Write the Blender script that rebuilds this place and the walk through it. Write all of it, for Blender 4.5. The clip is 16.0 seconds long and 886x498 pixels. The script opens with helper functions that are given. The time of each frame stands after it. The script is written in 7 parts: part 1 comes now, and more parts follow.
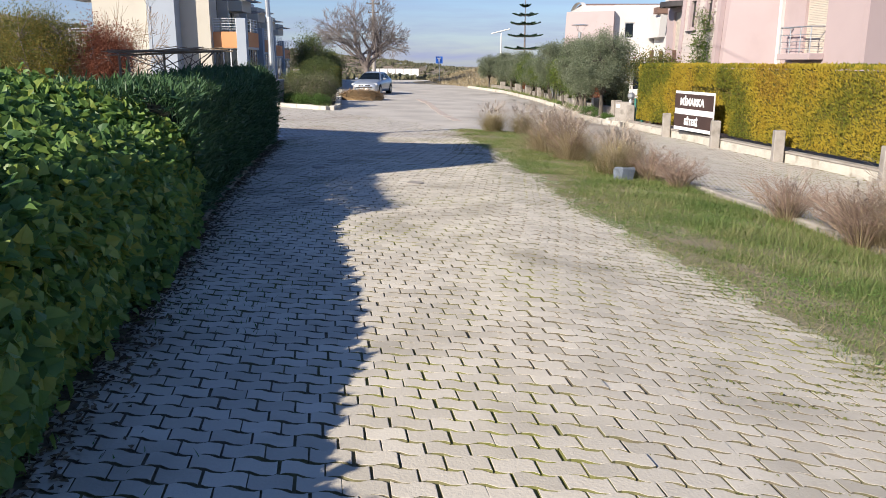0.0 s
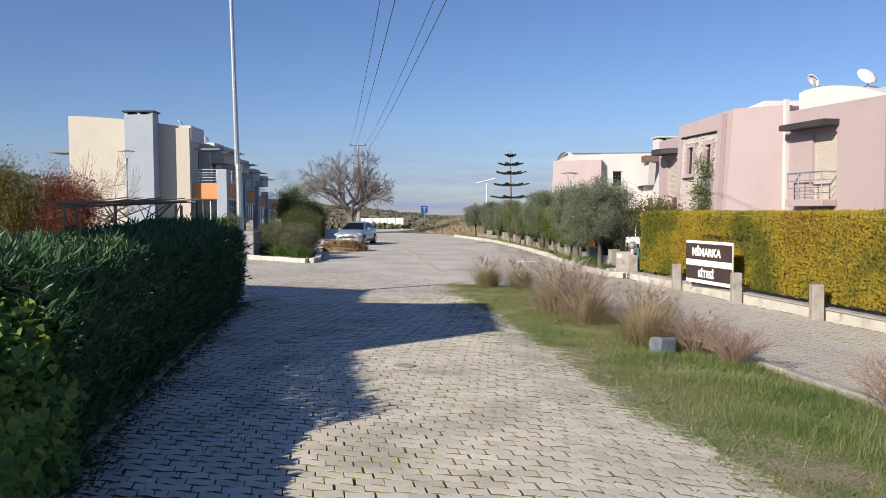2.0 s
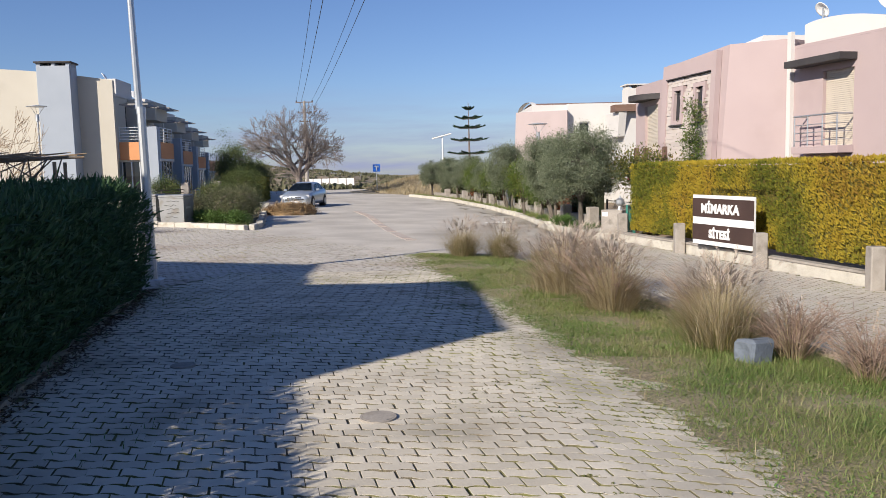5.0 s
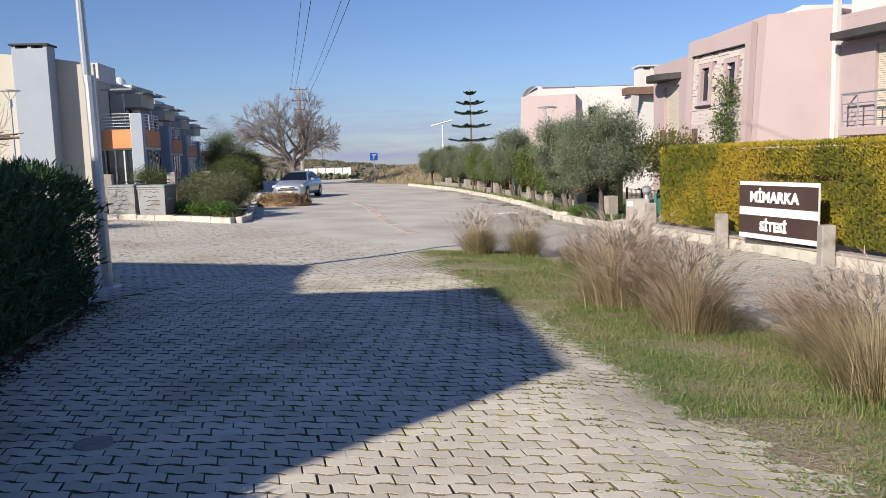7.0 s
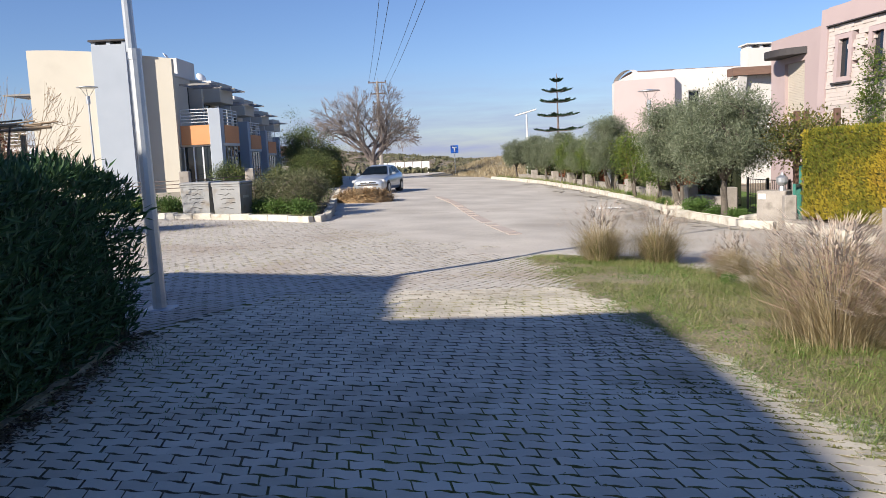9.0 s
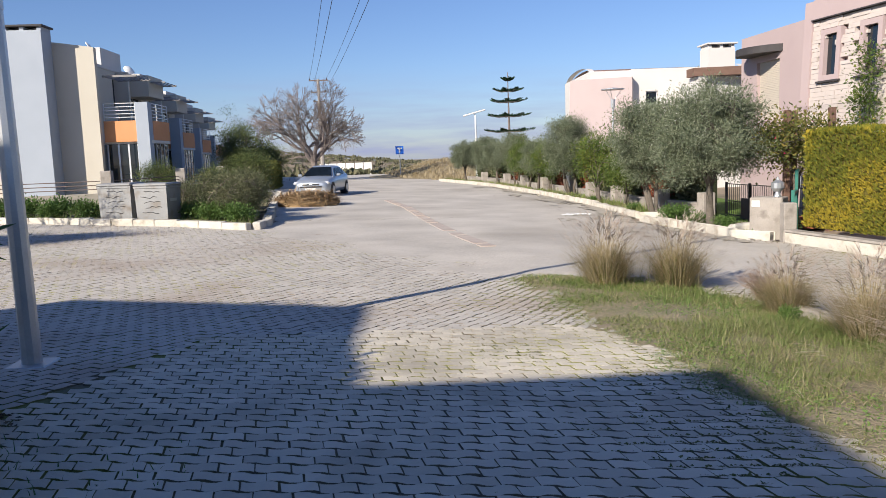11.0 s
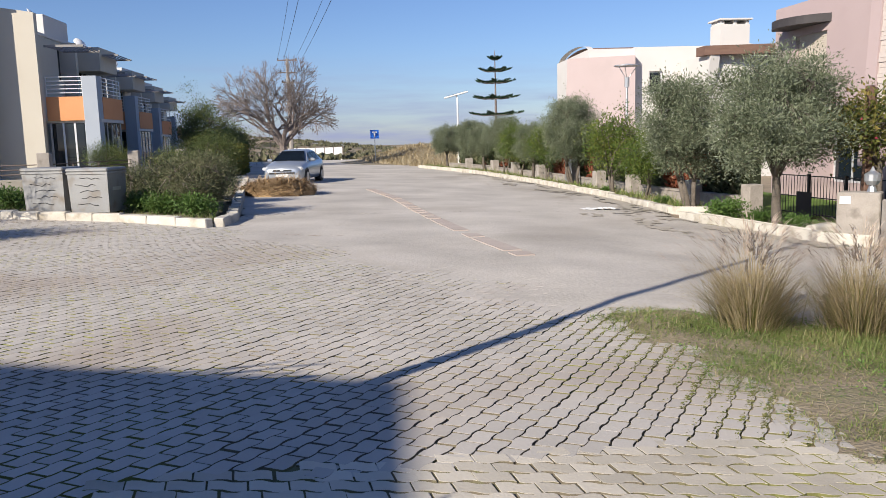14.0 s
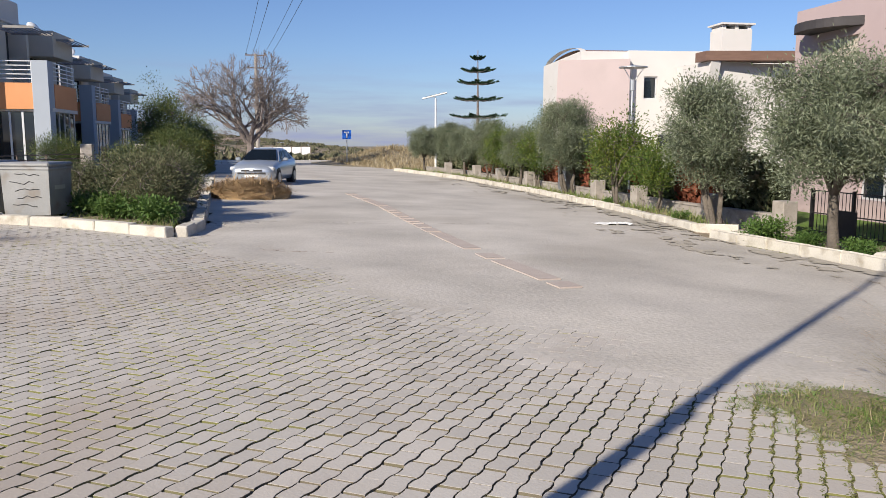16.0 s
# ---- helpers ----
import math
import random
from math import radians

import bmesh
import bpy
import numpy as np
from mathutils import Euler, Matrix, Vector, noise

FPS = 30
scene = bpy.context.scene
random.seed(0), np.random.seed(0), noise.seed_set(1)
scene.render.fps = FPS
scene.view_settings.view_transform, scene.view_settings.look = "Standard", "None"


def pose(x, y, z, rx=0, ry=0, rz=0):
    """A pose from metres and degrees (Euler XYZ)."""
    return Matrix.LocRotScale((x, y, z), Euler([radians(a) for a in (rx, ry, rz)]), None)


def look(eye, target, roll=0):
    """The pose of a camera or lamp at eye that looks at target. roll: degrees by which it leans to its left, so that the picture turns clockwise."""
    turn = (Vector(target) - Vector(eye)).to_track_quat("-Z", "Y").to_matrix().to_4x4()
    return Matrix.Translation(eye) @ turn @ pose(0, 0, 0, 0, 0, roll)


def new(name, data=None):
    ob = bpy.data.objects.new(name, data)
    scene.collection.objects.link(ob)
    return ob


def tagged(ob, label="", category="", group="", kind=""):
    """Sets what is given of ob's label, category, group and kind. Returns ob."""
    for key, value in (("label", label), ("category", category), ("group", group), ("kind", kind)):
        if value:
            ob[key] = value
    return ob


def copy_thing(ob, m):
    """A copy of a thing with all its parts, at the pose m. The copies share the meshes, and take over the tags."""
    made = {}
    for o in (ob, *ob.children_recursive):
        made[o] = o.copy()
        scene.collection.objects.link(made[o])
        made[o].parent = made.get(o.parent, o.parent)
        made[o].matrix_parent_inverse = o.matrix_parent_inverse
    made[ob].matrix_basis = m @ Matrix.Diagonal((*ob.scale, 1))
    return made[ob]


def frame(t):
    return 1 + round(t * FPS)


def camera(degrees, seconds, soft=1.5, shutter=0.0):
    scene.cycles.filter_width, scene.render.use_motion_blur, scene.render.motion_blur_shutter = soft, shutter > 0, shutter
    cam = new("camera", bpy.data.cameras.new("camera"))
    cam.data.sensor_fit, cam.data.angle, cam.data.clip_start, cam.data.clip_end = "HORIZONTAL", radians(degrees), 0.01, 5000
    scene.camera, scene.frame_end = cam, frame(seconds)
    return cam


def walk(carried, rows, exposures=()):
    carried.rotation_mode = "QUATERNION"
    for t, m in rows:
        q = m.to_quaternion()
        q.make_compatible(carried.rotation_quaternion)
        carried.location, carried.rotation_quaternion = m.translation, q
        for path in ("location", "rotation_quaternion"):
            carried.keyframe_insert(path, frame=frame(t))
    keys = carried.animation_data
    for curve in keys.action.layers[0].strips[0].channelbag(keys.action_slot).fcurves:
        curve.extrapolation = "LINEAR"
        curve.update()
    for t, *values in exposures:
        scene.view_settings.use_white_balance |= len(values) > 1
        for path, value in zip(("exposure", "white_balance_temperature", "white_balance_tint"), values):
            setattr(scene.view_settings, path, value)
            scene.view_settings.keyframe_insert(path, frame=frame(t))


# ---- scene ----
cam = camera(58.6, 16.0, soft=0.75)
METRES, EYE, TILT, LEAN, TURN = 20.9, 1.65, 0.0, 0.0, 0.0
ROWS = [
    (0.0, 0.0, 0.0, 0.0, 0.03, -13.4, -0.14),
    (0.5, 0.0015, 0.0359, 0.0007, -1.96, -10.33, -0.66),
    (1.0, 0.0002, 0.0693, 0.0009, -1.74, -6.09, -0.06),
    (1.5, -0.0007, 0.1009, 0.0012, -1.09, -3.7, -0.2),
    (2.0, -0.0071, 0.1334, 0.0007, -1.15, -2.83, 0.33),
    (2.5, -0.0097, 0.1652, -0.0014, -1.05, -2.74, 0.64),
    (3.0, -0.0136, 0.1979, -0.0039, -2.61, -4.55, 0.36),
    (3.5, -0.014, 0.2287, -0.0048, -3.36, -5.25, 0.71),
    (4.0, -0.0149, 0.2588, -0.0049, -3.96, -5.52, 0.66),
    (6.5, -0.0226, 0.4109, -0.0083, -5.57, -6.19, 2.12),
    (7.0, -0.0231, 0.4413, -0.0104, -4.99, -6.58, 1.65),
    (7.5, -0.0249, 0.4739, -0.0105, -3.73, -7.12, 1.66),
    (8.0, -0.0301, 0.5038, -0.0105, -2.83, -7.11, 2.09),
    (8.5, -0.035, 0.5344, -0.0112, 0.13, -6.18, 2.01),
    (9.0, -0.0419, 0.5621, -0.013, 0.51, -6.88, 2.62),
    (11.5, -0.0655, 0.7131, -0.0152, -4.77, -6.95, 2.06),
    (12.0, -0.0675, 0.7432, -0.0162, -5.51, -7.12, 2.07),
    (12.5, -0.0742, 0.7749, -0.0171, -6.58, -7.43, 1.63),
    (13.0, -0.0783, 0.806, -0.0177, -6.22, -7.31, 1.54),
    (13.5, -0.0852, 0.8374, -0.0187, -5.26, -7.57, 1.65),
    (14.0, -0.0915, 0.8672, -0.0186, -6.13, -7.99, 1.52),
    (14.5, -0.0959, 0.8975, -0.0187, -6.99, -8.22, 1.19),
    (15.0, -0.1037, 0.9288, -0.019, -8.18, -8.85, 1.06),
    (15.5, -0.108, 0.9594, -0.0198, -8.16, -8.48, 0.36),
    (16.0, -0.1141, 0.9898, -0.0205, -8.58, -7.77, -0.14),
]
walk(cam, [(t, pose(0, 0, EYE, TILT, LEAN, TURN) @ pose(METRES * x, METRES * y, METRES * z, 90 + pitch, roll, yaw)) for t, x, y, z, yaw, pitch, roll in ROWS], [(0.0, 0.66), (1.5, 0.48), (3.0, 0.4), (4.0, 0.42), (7.0, 0.48), (9.0, 0.66), (11.5, 0.58), (14.0, 0.52), (16.0, 0.44)])

# ---- world, sun, sky ----
SUN_AZ, SUN_EL = (-0.713, -0.701), 28.0
world = bpy.data.worlds.new("world")
scene.world = world
world.use_nodes = True
wn, wl = world.node_tree.nodes, world.node_tree.links
wn.clear()
sky = wn.new("ShaderNodeTexSky")
sky.sky_type = "NISHITA"
sky.sun_disc = False
sky.sun_elevation = radians(SUN_EL)
sky.sun_rotation = math.atan2(SUN_AZ[0], SUN_AZ[1])
sky.altitude, sky.air_density, sky.dust_density, sky.ozone_density = 50.0, 1.0, 0.3, 3.0
bg = wn.new("ShaderNodeBackground")
bg.inputs[1].default_value = 0.065
wout = wn.new("ShaderNodeOutputWorld")
# thin stratus veil low over the horizon, all round
tco = wn.new("ShaderNodeTexCoord")
sep = wn.new("ShaderNodeSeparateXYZ")
wl.new(tco.outputs["Generated"], sep.inputs[0])
band = wn.new("ShaderNodeMapRange")
band.inputs[1].default_value, band.inputs[2].default_value = 0.11, 0.0
band.inputs[3].default_value, band.inputs[4].default_value = 0.0, 0.9
wl.new(sep.outputs[2], band.inputs[0])
mapn = wn.new("ShaderNodeMapping")
mapn.inputs["Scale"].default_value = (6.0, 6.0, 60.0)
wl.new(tco.outputs["Generated"], mapn.inputs[0])
cn = wn.new("ShaderNodeTexNoise")
cn.inputs["Scale"].default_value, cn.inputs["Detail"].default_value, cn.inputs["Roughness"].default_value = 1.0, 5.0, 0.55
wl.new(mapn.outputs[0], cn.inputs["Vector"])
cr = wn.new("ShaderNodeMapRange")
cr.inputs[1].default_value, cr.inputs[2].default_value = 0.40, 0.66
cr.inputs[3].default_value = 0.2
wl.new(cn.outputs[0], cr.inputs[0])
cmul = wn.new("ShaderNodeMath")
cmul.operation = "MULTIPLY"
wl.new(band.outputs[0], cmul.inputs[0])
wl.new(cr.outputs[0], cmul.inputs[1])
cmix = wn.new("ShaderNodeMix")
cmix.data_type = "RGBA"
cmix.inputs[7].default_value = (4.3, 4.3, 5.2, 1)
wl.new(cmul.outputs[0], cmix.inputs[0])
wl.new(sky.outputs[0], cmix.inputs[6])
clear = wn.new("ShaderNodeMix")
clear.data_type, clear.blend_type = "RGBA", "MULTIPLY"
clear.inputs[0].default_value = 1.0
clear.inputs[7].default_value = (0.86, 0.96, 1.27, 1)
wl.new(cmix.outputs[2], clear.inputs[6])
wl.new(clear.outputs[2], bg.inputs[0])
wl.new(bg.outputs[0], wout.inputs[0])

sun = new("sun", bpy.data.lights.new("sun", "SUN"))
sun.data.energy, sun.data.angle, sun.data.color = 4.95, radians(0.55), (1.0, 0.905, 0.77)
ce = math.cos(radians(SUN_EL))
sun.matrix_world = look((SUN_AZ[0] * 40, SUN_AZ[1] * 40, 40), (SUN_AZ[0] * 40 - SUN_AZ[0] * ce, SUN_AZ[1] * 40 - SUN_AZ[1] * ce, 40 - math.sin(radians(SUN_EL))))


# ---- materials ----
def mat(name, stops, rough=0.8, scale=2.0, fine=40.0, bump=0.3, bdist=0.01, metal=0.0, island=0.0, piece=0.0, leaf=0.0, spec=0.4, stain=None, stretch=(1, 1, 1), detail=5.0, crisp=(0.3, 0.7)):
    """A procedural surface: colours along a ramp driven by coarse noise, fine noise, and per-island or per-piece chance."""
    m = bpy.data.materials.new(name)
    m.use_nodes = True
    n, l = m.node_tree.nodes, m.node_tree.links
    p = n["Principled BSDF"]
    p.inputs["Roughness"].default_value, p.inputs["Metallic"].default_value = rough, metal
    p.inputs["Specular IOR Level"].default_value = spec
    geo = n.new("ShaderNodeNewGeometry")
    mp = n.new("ShaderNodeMapping")
    mp.inputs["Scale"].default_value = stretch
    l.new(geo.outputs["Position"], mp.inputs[0])
    a = n.new("ShaderNodeTexNoise")
    a.inputs["Scale"].default_value, a.inputs["Detail"].default_value = scale, detail
    b = n.new("ShaderNodeTexNoise")
    b.inputs["Scale"].default_value, b.inputs["Detail"].default_value = fine, 3.0
    l.new(mp.outputs[0], a.inputs["Vector"])
    l.new(mp.outputs[0], b.inputs["Vector"])
    mx = n.new("ShaderNodeMath")
    mx.operation = "MULTIPLY_ADD"
    mx.inputs[1].default_value = 0.35
    l.new(b.outputs[0], mx.inputs[0])
    w = n.new("ShaderNodeMath")
    w.operation = "MULTIPLY"
    w.inputs[1].default_value = 0.65
    con = n.new("ShaderNodeMapRange")
    con.inputs[1].default_value, con.inputs[2].default_value = crisp if island or piece else (0.0, 1.0)
    l.new(a.outputs[0], con.inputs[0])
    l.new(con.outputs[0], w.inputs[0])
    l.new(w.outputs[0], mx.inputs[2])
    fac = mx.outputs[0]
    for weight, sock in ((island, "Random Per Island"), (piece, None)):
        if weight:
            src = geo.outputs[sock] if sock else n.new("ShaderNodeObjectInfo").outputs["Random"]
            k = n.new("ShaderNodeMix")
            k.inputs[0].default_value = weight
            l.new(fac, k.inputs[2])
            l.new(src, k.inputs[3])
            fac = k.outputs[0]
    r = n.new("ShaderNodeValToRGB")
    lo, hi = (0.3, 0.7) if not (island or piece) else (0.15, 0.85)
    e = r.color_ramp.elements
    while len(e) < len(stops):
        e.new(0.5)
    for i, c in enumerate(stops):
        e[i].position = lo + (hi - lo) * i / max(1, len(stops) - 1)
        e[i].color = (*c, 1)
    l.new(fac, r.inputs[0])
    col = r.outputs[0]
    if stain:
        c, sc, t0, t1 = stain
        s = n.new("ShaderNodeTexNoise")
        s.inputs["Scale"].default_value, s.inputs["Detail"].default_value = sc, 6.0
        l.new(mp.outputs[0], s.inputs["Vector"])
        mr = n.new("ShaderNodeMapRange")
        mr.inputs[1].default_value, mr.inputs[2].default_value = t0, t1
        l.new(s.outputs[0], mr.inputs[0])
        sm = n.new("ShaderNodeMix")
        sm.data_type = "RGBA"
        sm.inputs[7].default_value = (*c, 1)
        l.new(mr.outputs[0], sm.inputs[0])
        l.new(col, sm.inputs[6])
        col = sm.outputs[2]
    l.new(col, p.inputs["Base Color"])
    if bump:
        bp = n.new("ShaderNodeBump")
        bp.inputs["Strength"].default_value, bp.inputs["Distance"].default_value = bump, bdist
        l.new(b.outputs[0], bp.inputs["Height"])
        l.new(bp.outputs[0], p.inputs["Normal"])
    if leaf:
        tr = n.new("ShaderNodeBsdfTranslucent")
        ms = n.new("ShaderNodeMixShader")
        ms.inputs[0].default_value = leaf
        l.new(col, tr.inputs[0])
        l.new(p.outputs[0], ms.inputs[1])
        l.new(tr.outputs[0], ms.inputs[2])
        l.new(ms.outputs[0], n["Material Output"].inputs["Surface"])
    return m


M = {}
M["paver"] = mat("paver_concrete", [(0.44, 0.40, 0.33), (0.56, 0.51, 0.425), (0.65, 0.595, 0.50)], 0.9, 1.1, 70, 0.5, 0.006, piece=0.45, stain=((0.24, 0.215, 0.17), 0.8, 0.53, 0.8))
M["paver_run"] = mat("paver_concrete_run", [(0.44, 0.40, 0.33), (0.56, 0.51, 0.425), (0.65, 0.595, 0.50)], 0.9, 1.1, 70, 0.5, 0.006, island=0.45, stain=((0.24, 0.215, 0.17), 0.8, 0.53, 0.8))
M["paver_dusty"] = mat("paver_dusty", [(0.42, 0.39, 0.35), (0.49, 0.455, 0.41), (0.55, 0.51, 0.46)], 0.95, 0.8, 60, 0.4, 0.006, island=0.35, stain=((0.36, 0.30, 0.25), 0.4, 0.5, 0.75))
M["joint"] = mat("joint_soil", [(0.10, 0.09, 0.06), (0.17, 0.145, 0.105), (0.12, 0.13, 0.055)], 1.0, 1.5, 30, 0.6, stain=((0.17, 0.175, 0.05), 0.45, 0.45, 0.6))
M["soil"] = mat("verge_soil", [(0.20, 0.165, 0.115), (0.30, 0.25, 0.175), (0.17, 0.18, 0.08)], 1.0, 1.6, 25, 0.8, 0.03)
M["dirt"] = mat("kerb_dirt", [(0.34, 0.30, 0.25), (0.43, 0.39, 0.33), (0.32, 0.30, 0.23)], 1.0, 1.6, 25, 0.5, 0.01)
M["ground"] = mat("dry_scrub_ground", [(0.20, 0.155, 0.11), (0.29, 0.23, 0.165), (0.16, 0.15, 0.085)], 1.0, 0.06, 1.2, 0.5, 0.1, stain=((0.085, 0.09, 0.05), 0.09, 0.5, 0.6))
M["road"] = mat("dusty_road_paving", [(0.35, 0.32, 0.285), (0.48, 0.445, 0.395), (0.60, 0.555, 0.50)], 0.92, 0.55, 22, 0.5, 0.012, stain=((0.33, 0.295, 0.25), 0.24, 0.56, 0.78))
M["kerb"] = mat("kerb_limewash", [(0.40, 0.37, 0.32), (0.53, 0.50, 0.44), (0.60, 0.57, 0.51)], 0.9, 2.5, 40, 0.5, 0.01, stain=((0.30, 0.26, 0.20), 3.0, 0.55, 0.75))
M["concrete"] = mat("raw_concrete", [(0.25, 0.225, 0.20), (0.33, 0.30, 0.27), (0.40, 0.365, 0.33)], 0.95, 3, 50, 0.6, 0.01, stain=((0.17, 0.15, 0.13), 4.0, 0.55, 0.8))
M["cream"] = mat("cream_render", [(0.50, 0.465, 0.40), (0.545, 0.51, 0.44)], 0.9, 0.8, 60, 0.25, 0.004, stain=((0.45, 0.415, 0.355), 0.6, 0.58, 0.85))
M["white"] = mat("white_render", [(0.58, 0.56, 0.54), (0.63, 0.61, 0.59)], 0.9, 0.8, 60, 0.25, 0.004, stain=((0.55, 0.52, 0.49), 0.5, 0.62, 0.85))
M["pink"] = mat("pink_render", [(0.40, 0.315, 0.315), (0.44, 0.35, 0.348)], 0.9, 0.7, 60, 0.25, 0.004, stain=((0.37, 0.29, 0.285), 0.6, 0.6, 0.85))
M["palepink"] = mat("pale_pink_render", [(0.44, 0.36, 0.355), (0.48, 0.395, 0.39)], 0.9, 0.7, 60, 0.25, 0.004, stain=((0.42, 0.35, 0.34), 0.6, 0.6, 0.85))
M["greyblue"] = mat("greyblue_render", [(0.33, 0.37, 0.43), (0.38, 0.42, 0.48)], 0.9, 0.8, 60, 0.25, 0.004)
M["orange"] = mat("orange_render", [(0.60, 0.27, 0.12), (0.68, 0.33, 0.16)], 0.9, 0.8, 60, 0.25, 0.004)
M["brown"] = mat("brown_timber", [(0.13, 0.075, 0.055), (0.19, 0.115, 0.085)], 0.7, 2, 30, 0.4, 0.005, stretch=(1, 1, 6))
M["darkcap"] = mat("dark_coping", [(0.035, 0.032, 0.035), (0.055, 0.05, 0.052)], 0.7, 2, 30, 0.3)
M["tile"] = mat("roof_tile", [(0.20, 0.125, 0.10), (0.28, 0.18, 0.145)], 0.85, 1.5, 20, 0.6, 0.02)
M["stoneclad"] = mat("split_stone", [(0.38, 0.325, 0.30), (0.47, 0.41, 0.38), (0.54, 0.48, 0.45)], 0.95, 3, 40, 0.8, 0.01, island=0.6)
M["wallstone"] = mat("garden_stone", [(0.28, 0.26, 0.22), (0.38, 0.35, 0.30)], 0.95, 3, 30, 0.8, 0.02, island=0.4)
M["metal"] = mat("galvanised_steel", [(0.42, 0.44, 0.46), (0.55, 0.57, 0.59)], 0.42, 3, 60, 0.15, 0.002, metal=0.75, stain=((0.36, 0.33, 0.30), 2.0, 0.6, 0.8))
M["bin"] = mat("bin_steel", [(0.25, 0.255, 0.26), (0.34, 0.345, 0.35)], 0.5, 2, 40, 0.25, 0.004, metal=0.4, stain=((0.22, 0.19, 0.16), 2.5, 0.52, 0.7))
M["rail"] = mat("pale_rail", [(0.55, 0.56, 0.58), (0.66, 0.67, 0.69)], 0.45, 3, 60, 0.1, 0.002, metal=0.3)
M["rust"] = mat("rusty_rail", [(0.13, 0.10, 0.09), (0.20, 0.15, 0.12)], 0.8, 6, 40, 0.3)
M["black"] = mat("black_metal", [(0.02, 0.02, 0.022), (0.035, 0.035, 0.037)], 0.55, 4, 40, 0.1)
M["greenpaint"] = mat("green_gate_paint", [(0.015, 0.13, 0.10), (0.025, 0.17, 0.13)], 0.5, 3, 40, 0.1)
M["tank"] = mat("whiteware", [(0.74, 0.74, 0.73), (0.82, 0.82, 0.81)], 0.5, 3, 40, 0.1)
M["shutter"] = mat("roller_shutter", [(0.52, 0.46, 0.39), (0.57, 0.51, 0.43)], 0.6, 3, 40, 0.1)
M["signbrown"] = mat("sign_brown", [(0.045, 0.026, 0.022), (0.065, 0.038, 0.032)], 0.6, 2, 40, 0.1)
M["signwhite"] = mat("sign_white", [(0.74, 0.73, 0.72), (0.82, 0.81, 0.80)], 0.6, 2, 40, 0.1)
M["signblue"] = mat("sign_blue", [(0.01, 0.10, 0.50), (0.015, 0.13, 0.58)], 0.45, 2, 40, 0.05)
M["red"] = mat("red_paint", [(0.5, 0.03, 0.03), (0.6, 0.04, 0.04)], 0.5, 2, 40, 0.05)
M["bark"] = mat("olive_bark", [(0.08, 0.068, 0.056), (0.17, 0.145, 0.12)], 1.0, 6, 30, 1.0, 0.03)
M["greybark"] = mat("grey_bark", [(0.15, 0.125, 0.115), (0.25, 0.21, 0.195)], 1.0, 6, 30, 0.8, 0.03)
M["cane"] = mat("cane", [(0.24, 0.17, 0.11), (0.36, 0.27, 0.18)], 0.9, 6, 30, 0.4)
M["vine"] = mat("vine_leaves", [(0.07, 0.15, 0.055), (0.125, 0.235, 0.07), (0.22, 0.33, 0.075), (0.42, 0.40, 0.08)], 0.45, 0.9, 20, 0, island=0.5, leaf=0.4, spec=0.4)
M["oleander"] = mat("oleander_leaves", [(0.03, 0.075, 0.034), (0.052, 0.11, 0.044), (0.078, 0.145, 0.053)], 0.45, 0.8, 20, 0, island=0.5, leaf=0.15, spec=0.3)
# near-black green: the shade between hedge leaves, put into the colour
M["shadecore"] = mat("hedge_shade_core", [(0.012, 0.020, 0.008), (0.03, 0.035, 0.015)], 1.0, 4, 20, 0.8, 0.05)
M["cypress"] = mat("clipped_cypress", [(0.09, 0.115, 0.022), (0.19, 0.185, 0.025), (0.36, 0.285, 0.035), (0.40, 0.29, 0.035), (0.27, 0.165, 0.035)], 0.85, 0.5, 10, 0, island=0.2, leaf=0.2, spec=0.2, crisp=(0.38, 0.62))
# darker brown than the foliage: inner shade of the cypress set as colour
M["cypress_shade"] = mat("cypress_shade_core", [(0.09, 0.08, 0.015), (0.16, 0.13, 0.025)], 1.0, 4, 20, 0.8, 0.05)
M["olive"] = mat("olive_leaves", [(0.095, 0.12, 0.07), (0.175, 0.205, 0.125), (0.30, 0.335, 0.235)], 0.55, 0.9, 20, 0, island=0.65, leaf=0.25, spec=0.3)
M["citrus"] = mat("citrus_leaves", [(0.04, 0.085, 0.015), (0.10, 0.15, 0.025), (0.19, 0.21, 0.04)], 0.5, 0.9, 20, 0, island=0.5, leaf=0.2)
M["rosette"] = mat("green_weeds", [(0.045, 0.10, 0.02), (0.08, 0.15, 0.03), (0.12, 0.19, 0.045)], 0.6, 0.9, 20, 0, island=0.5, leaf=0.2)
M["conifer"] = mat("conifer_leaves", [(0.045, 0.075, 0.028), (0.085, 0.12, 0.035), (0.18, 0.18, 0.045)], 0.7, 0.8, 20, 0, island=0.5, leaf=0.15)
M["arauc"] = mat("norfolk_pine", [(0.02, 0.055, 0.025), (0.04, 0.085, 0.04)], 0.7, 0.8, 20, 0, island=0.5, leaf=0.1)
M["redleaf"] = mat("russet_leaves", [(0.14, 0.04, 0.022), (0.23, 0.075, 0.04), (0.30, 0.12, 0.07)], 0.8, 0.8, 20, 0, island=0.5, leaf=0.2)
M["yellowleaf"] = mat("yellowing_leaves", [(0.06, 0.09, 0.02), (0.16, 0.16, 0.03), (0.34, 0.22, 0.04)], 0.7, 0.5, 20, 0, island=0.45, leaf=0.2)
M["shrub"] = mat("drab_shrub", [(0.055, 0.075, 0.035), (0.10, 0.115, 0.055), (0.17, 0.15, 0.09)], 0.8, 0.9, 20, 0, island=0.5, leaf=0.1)
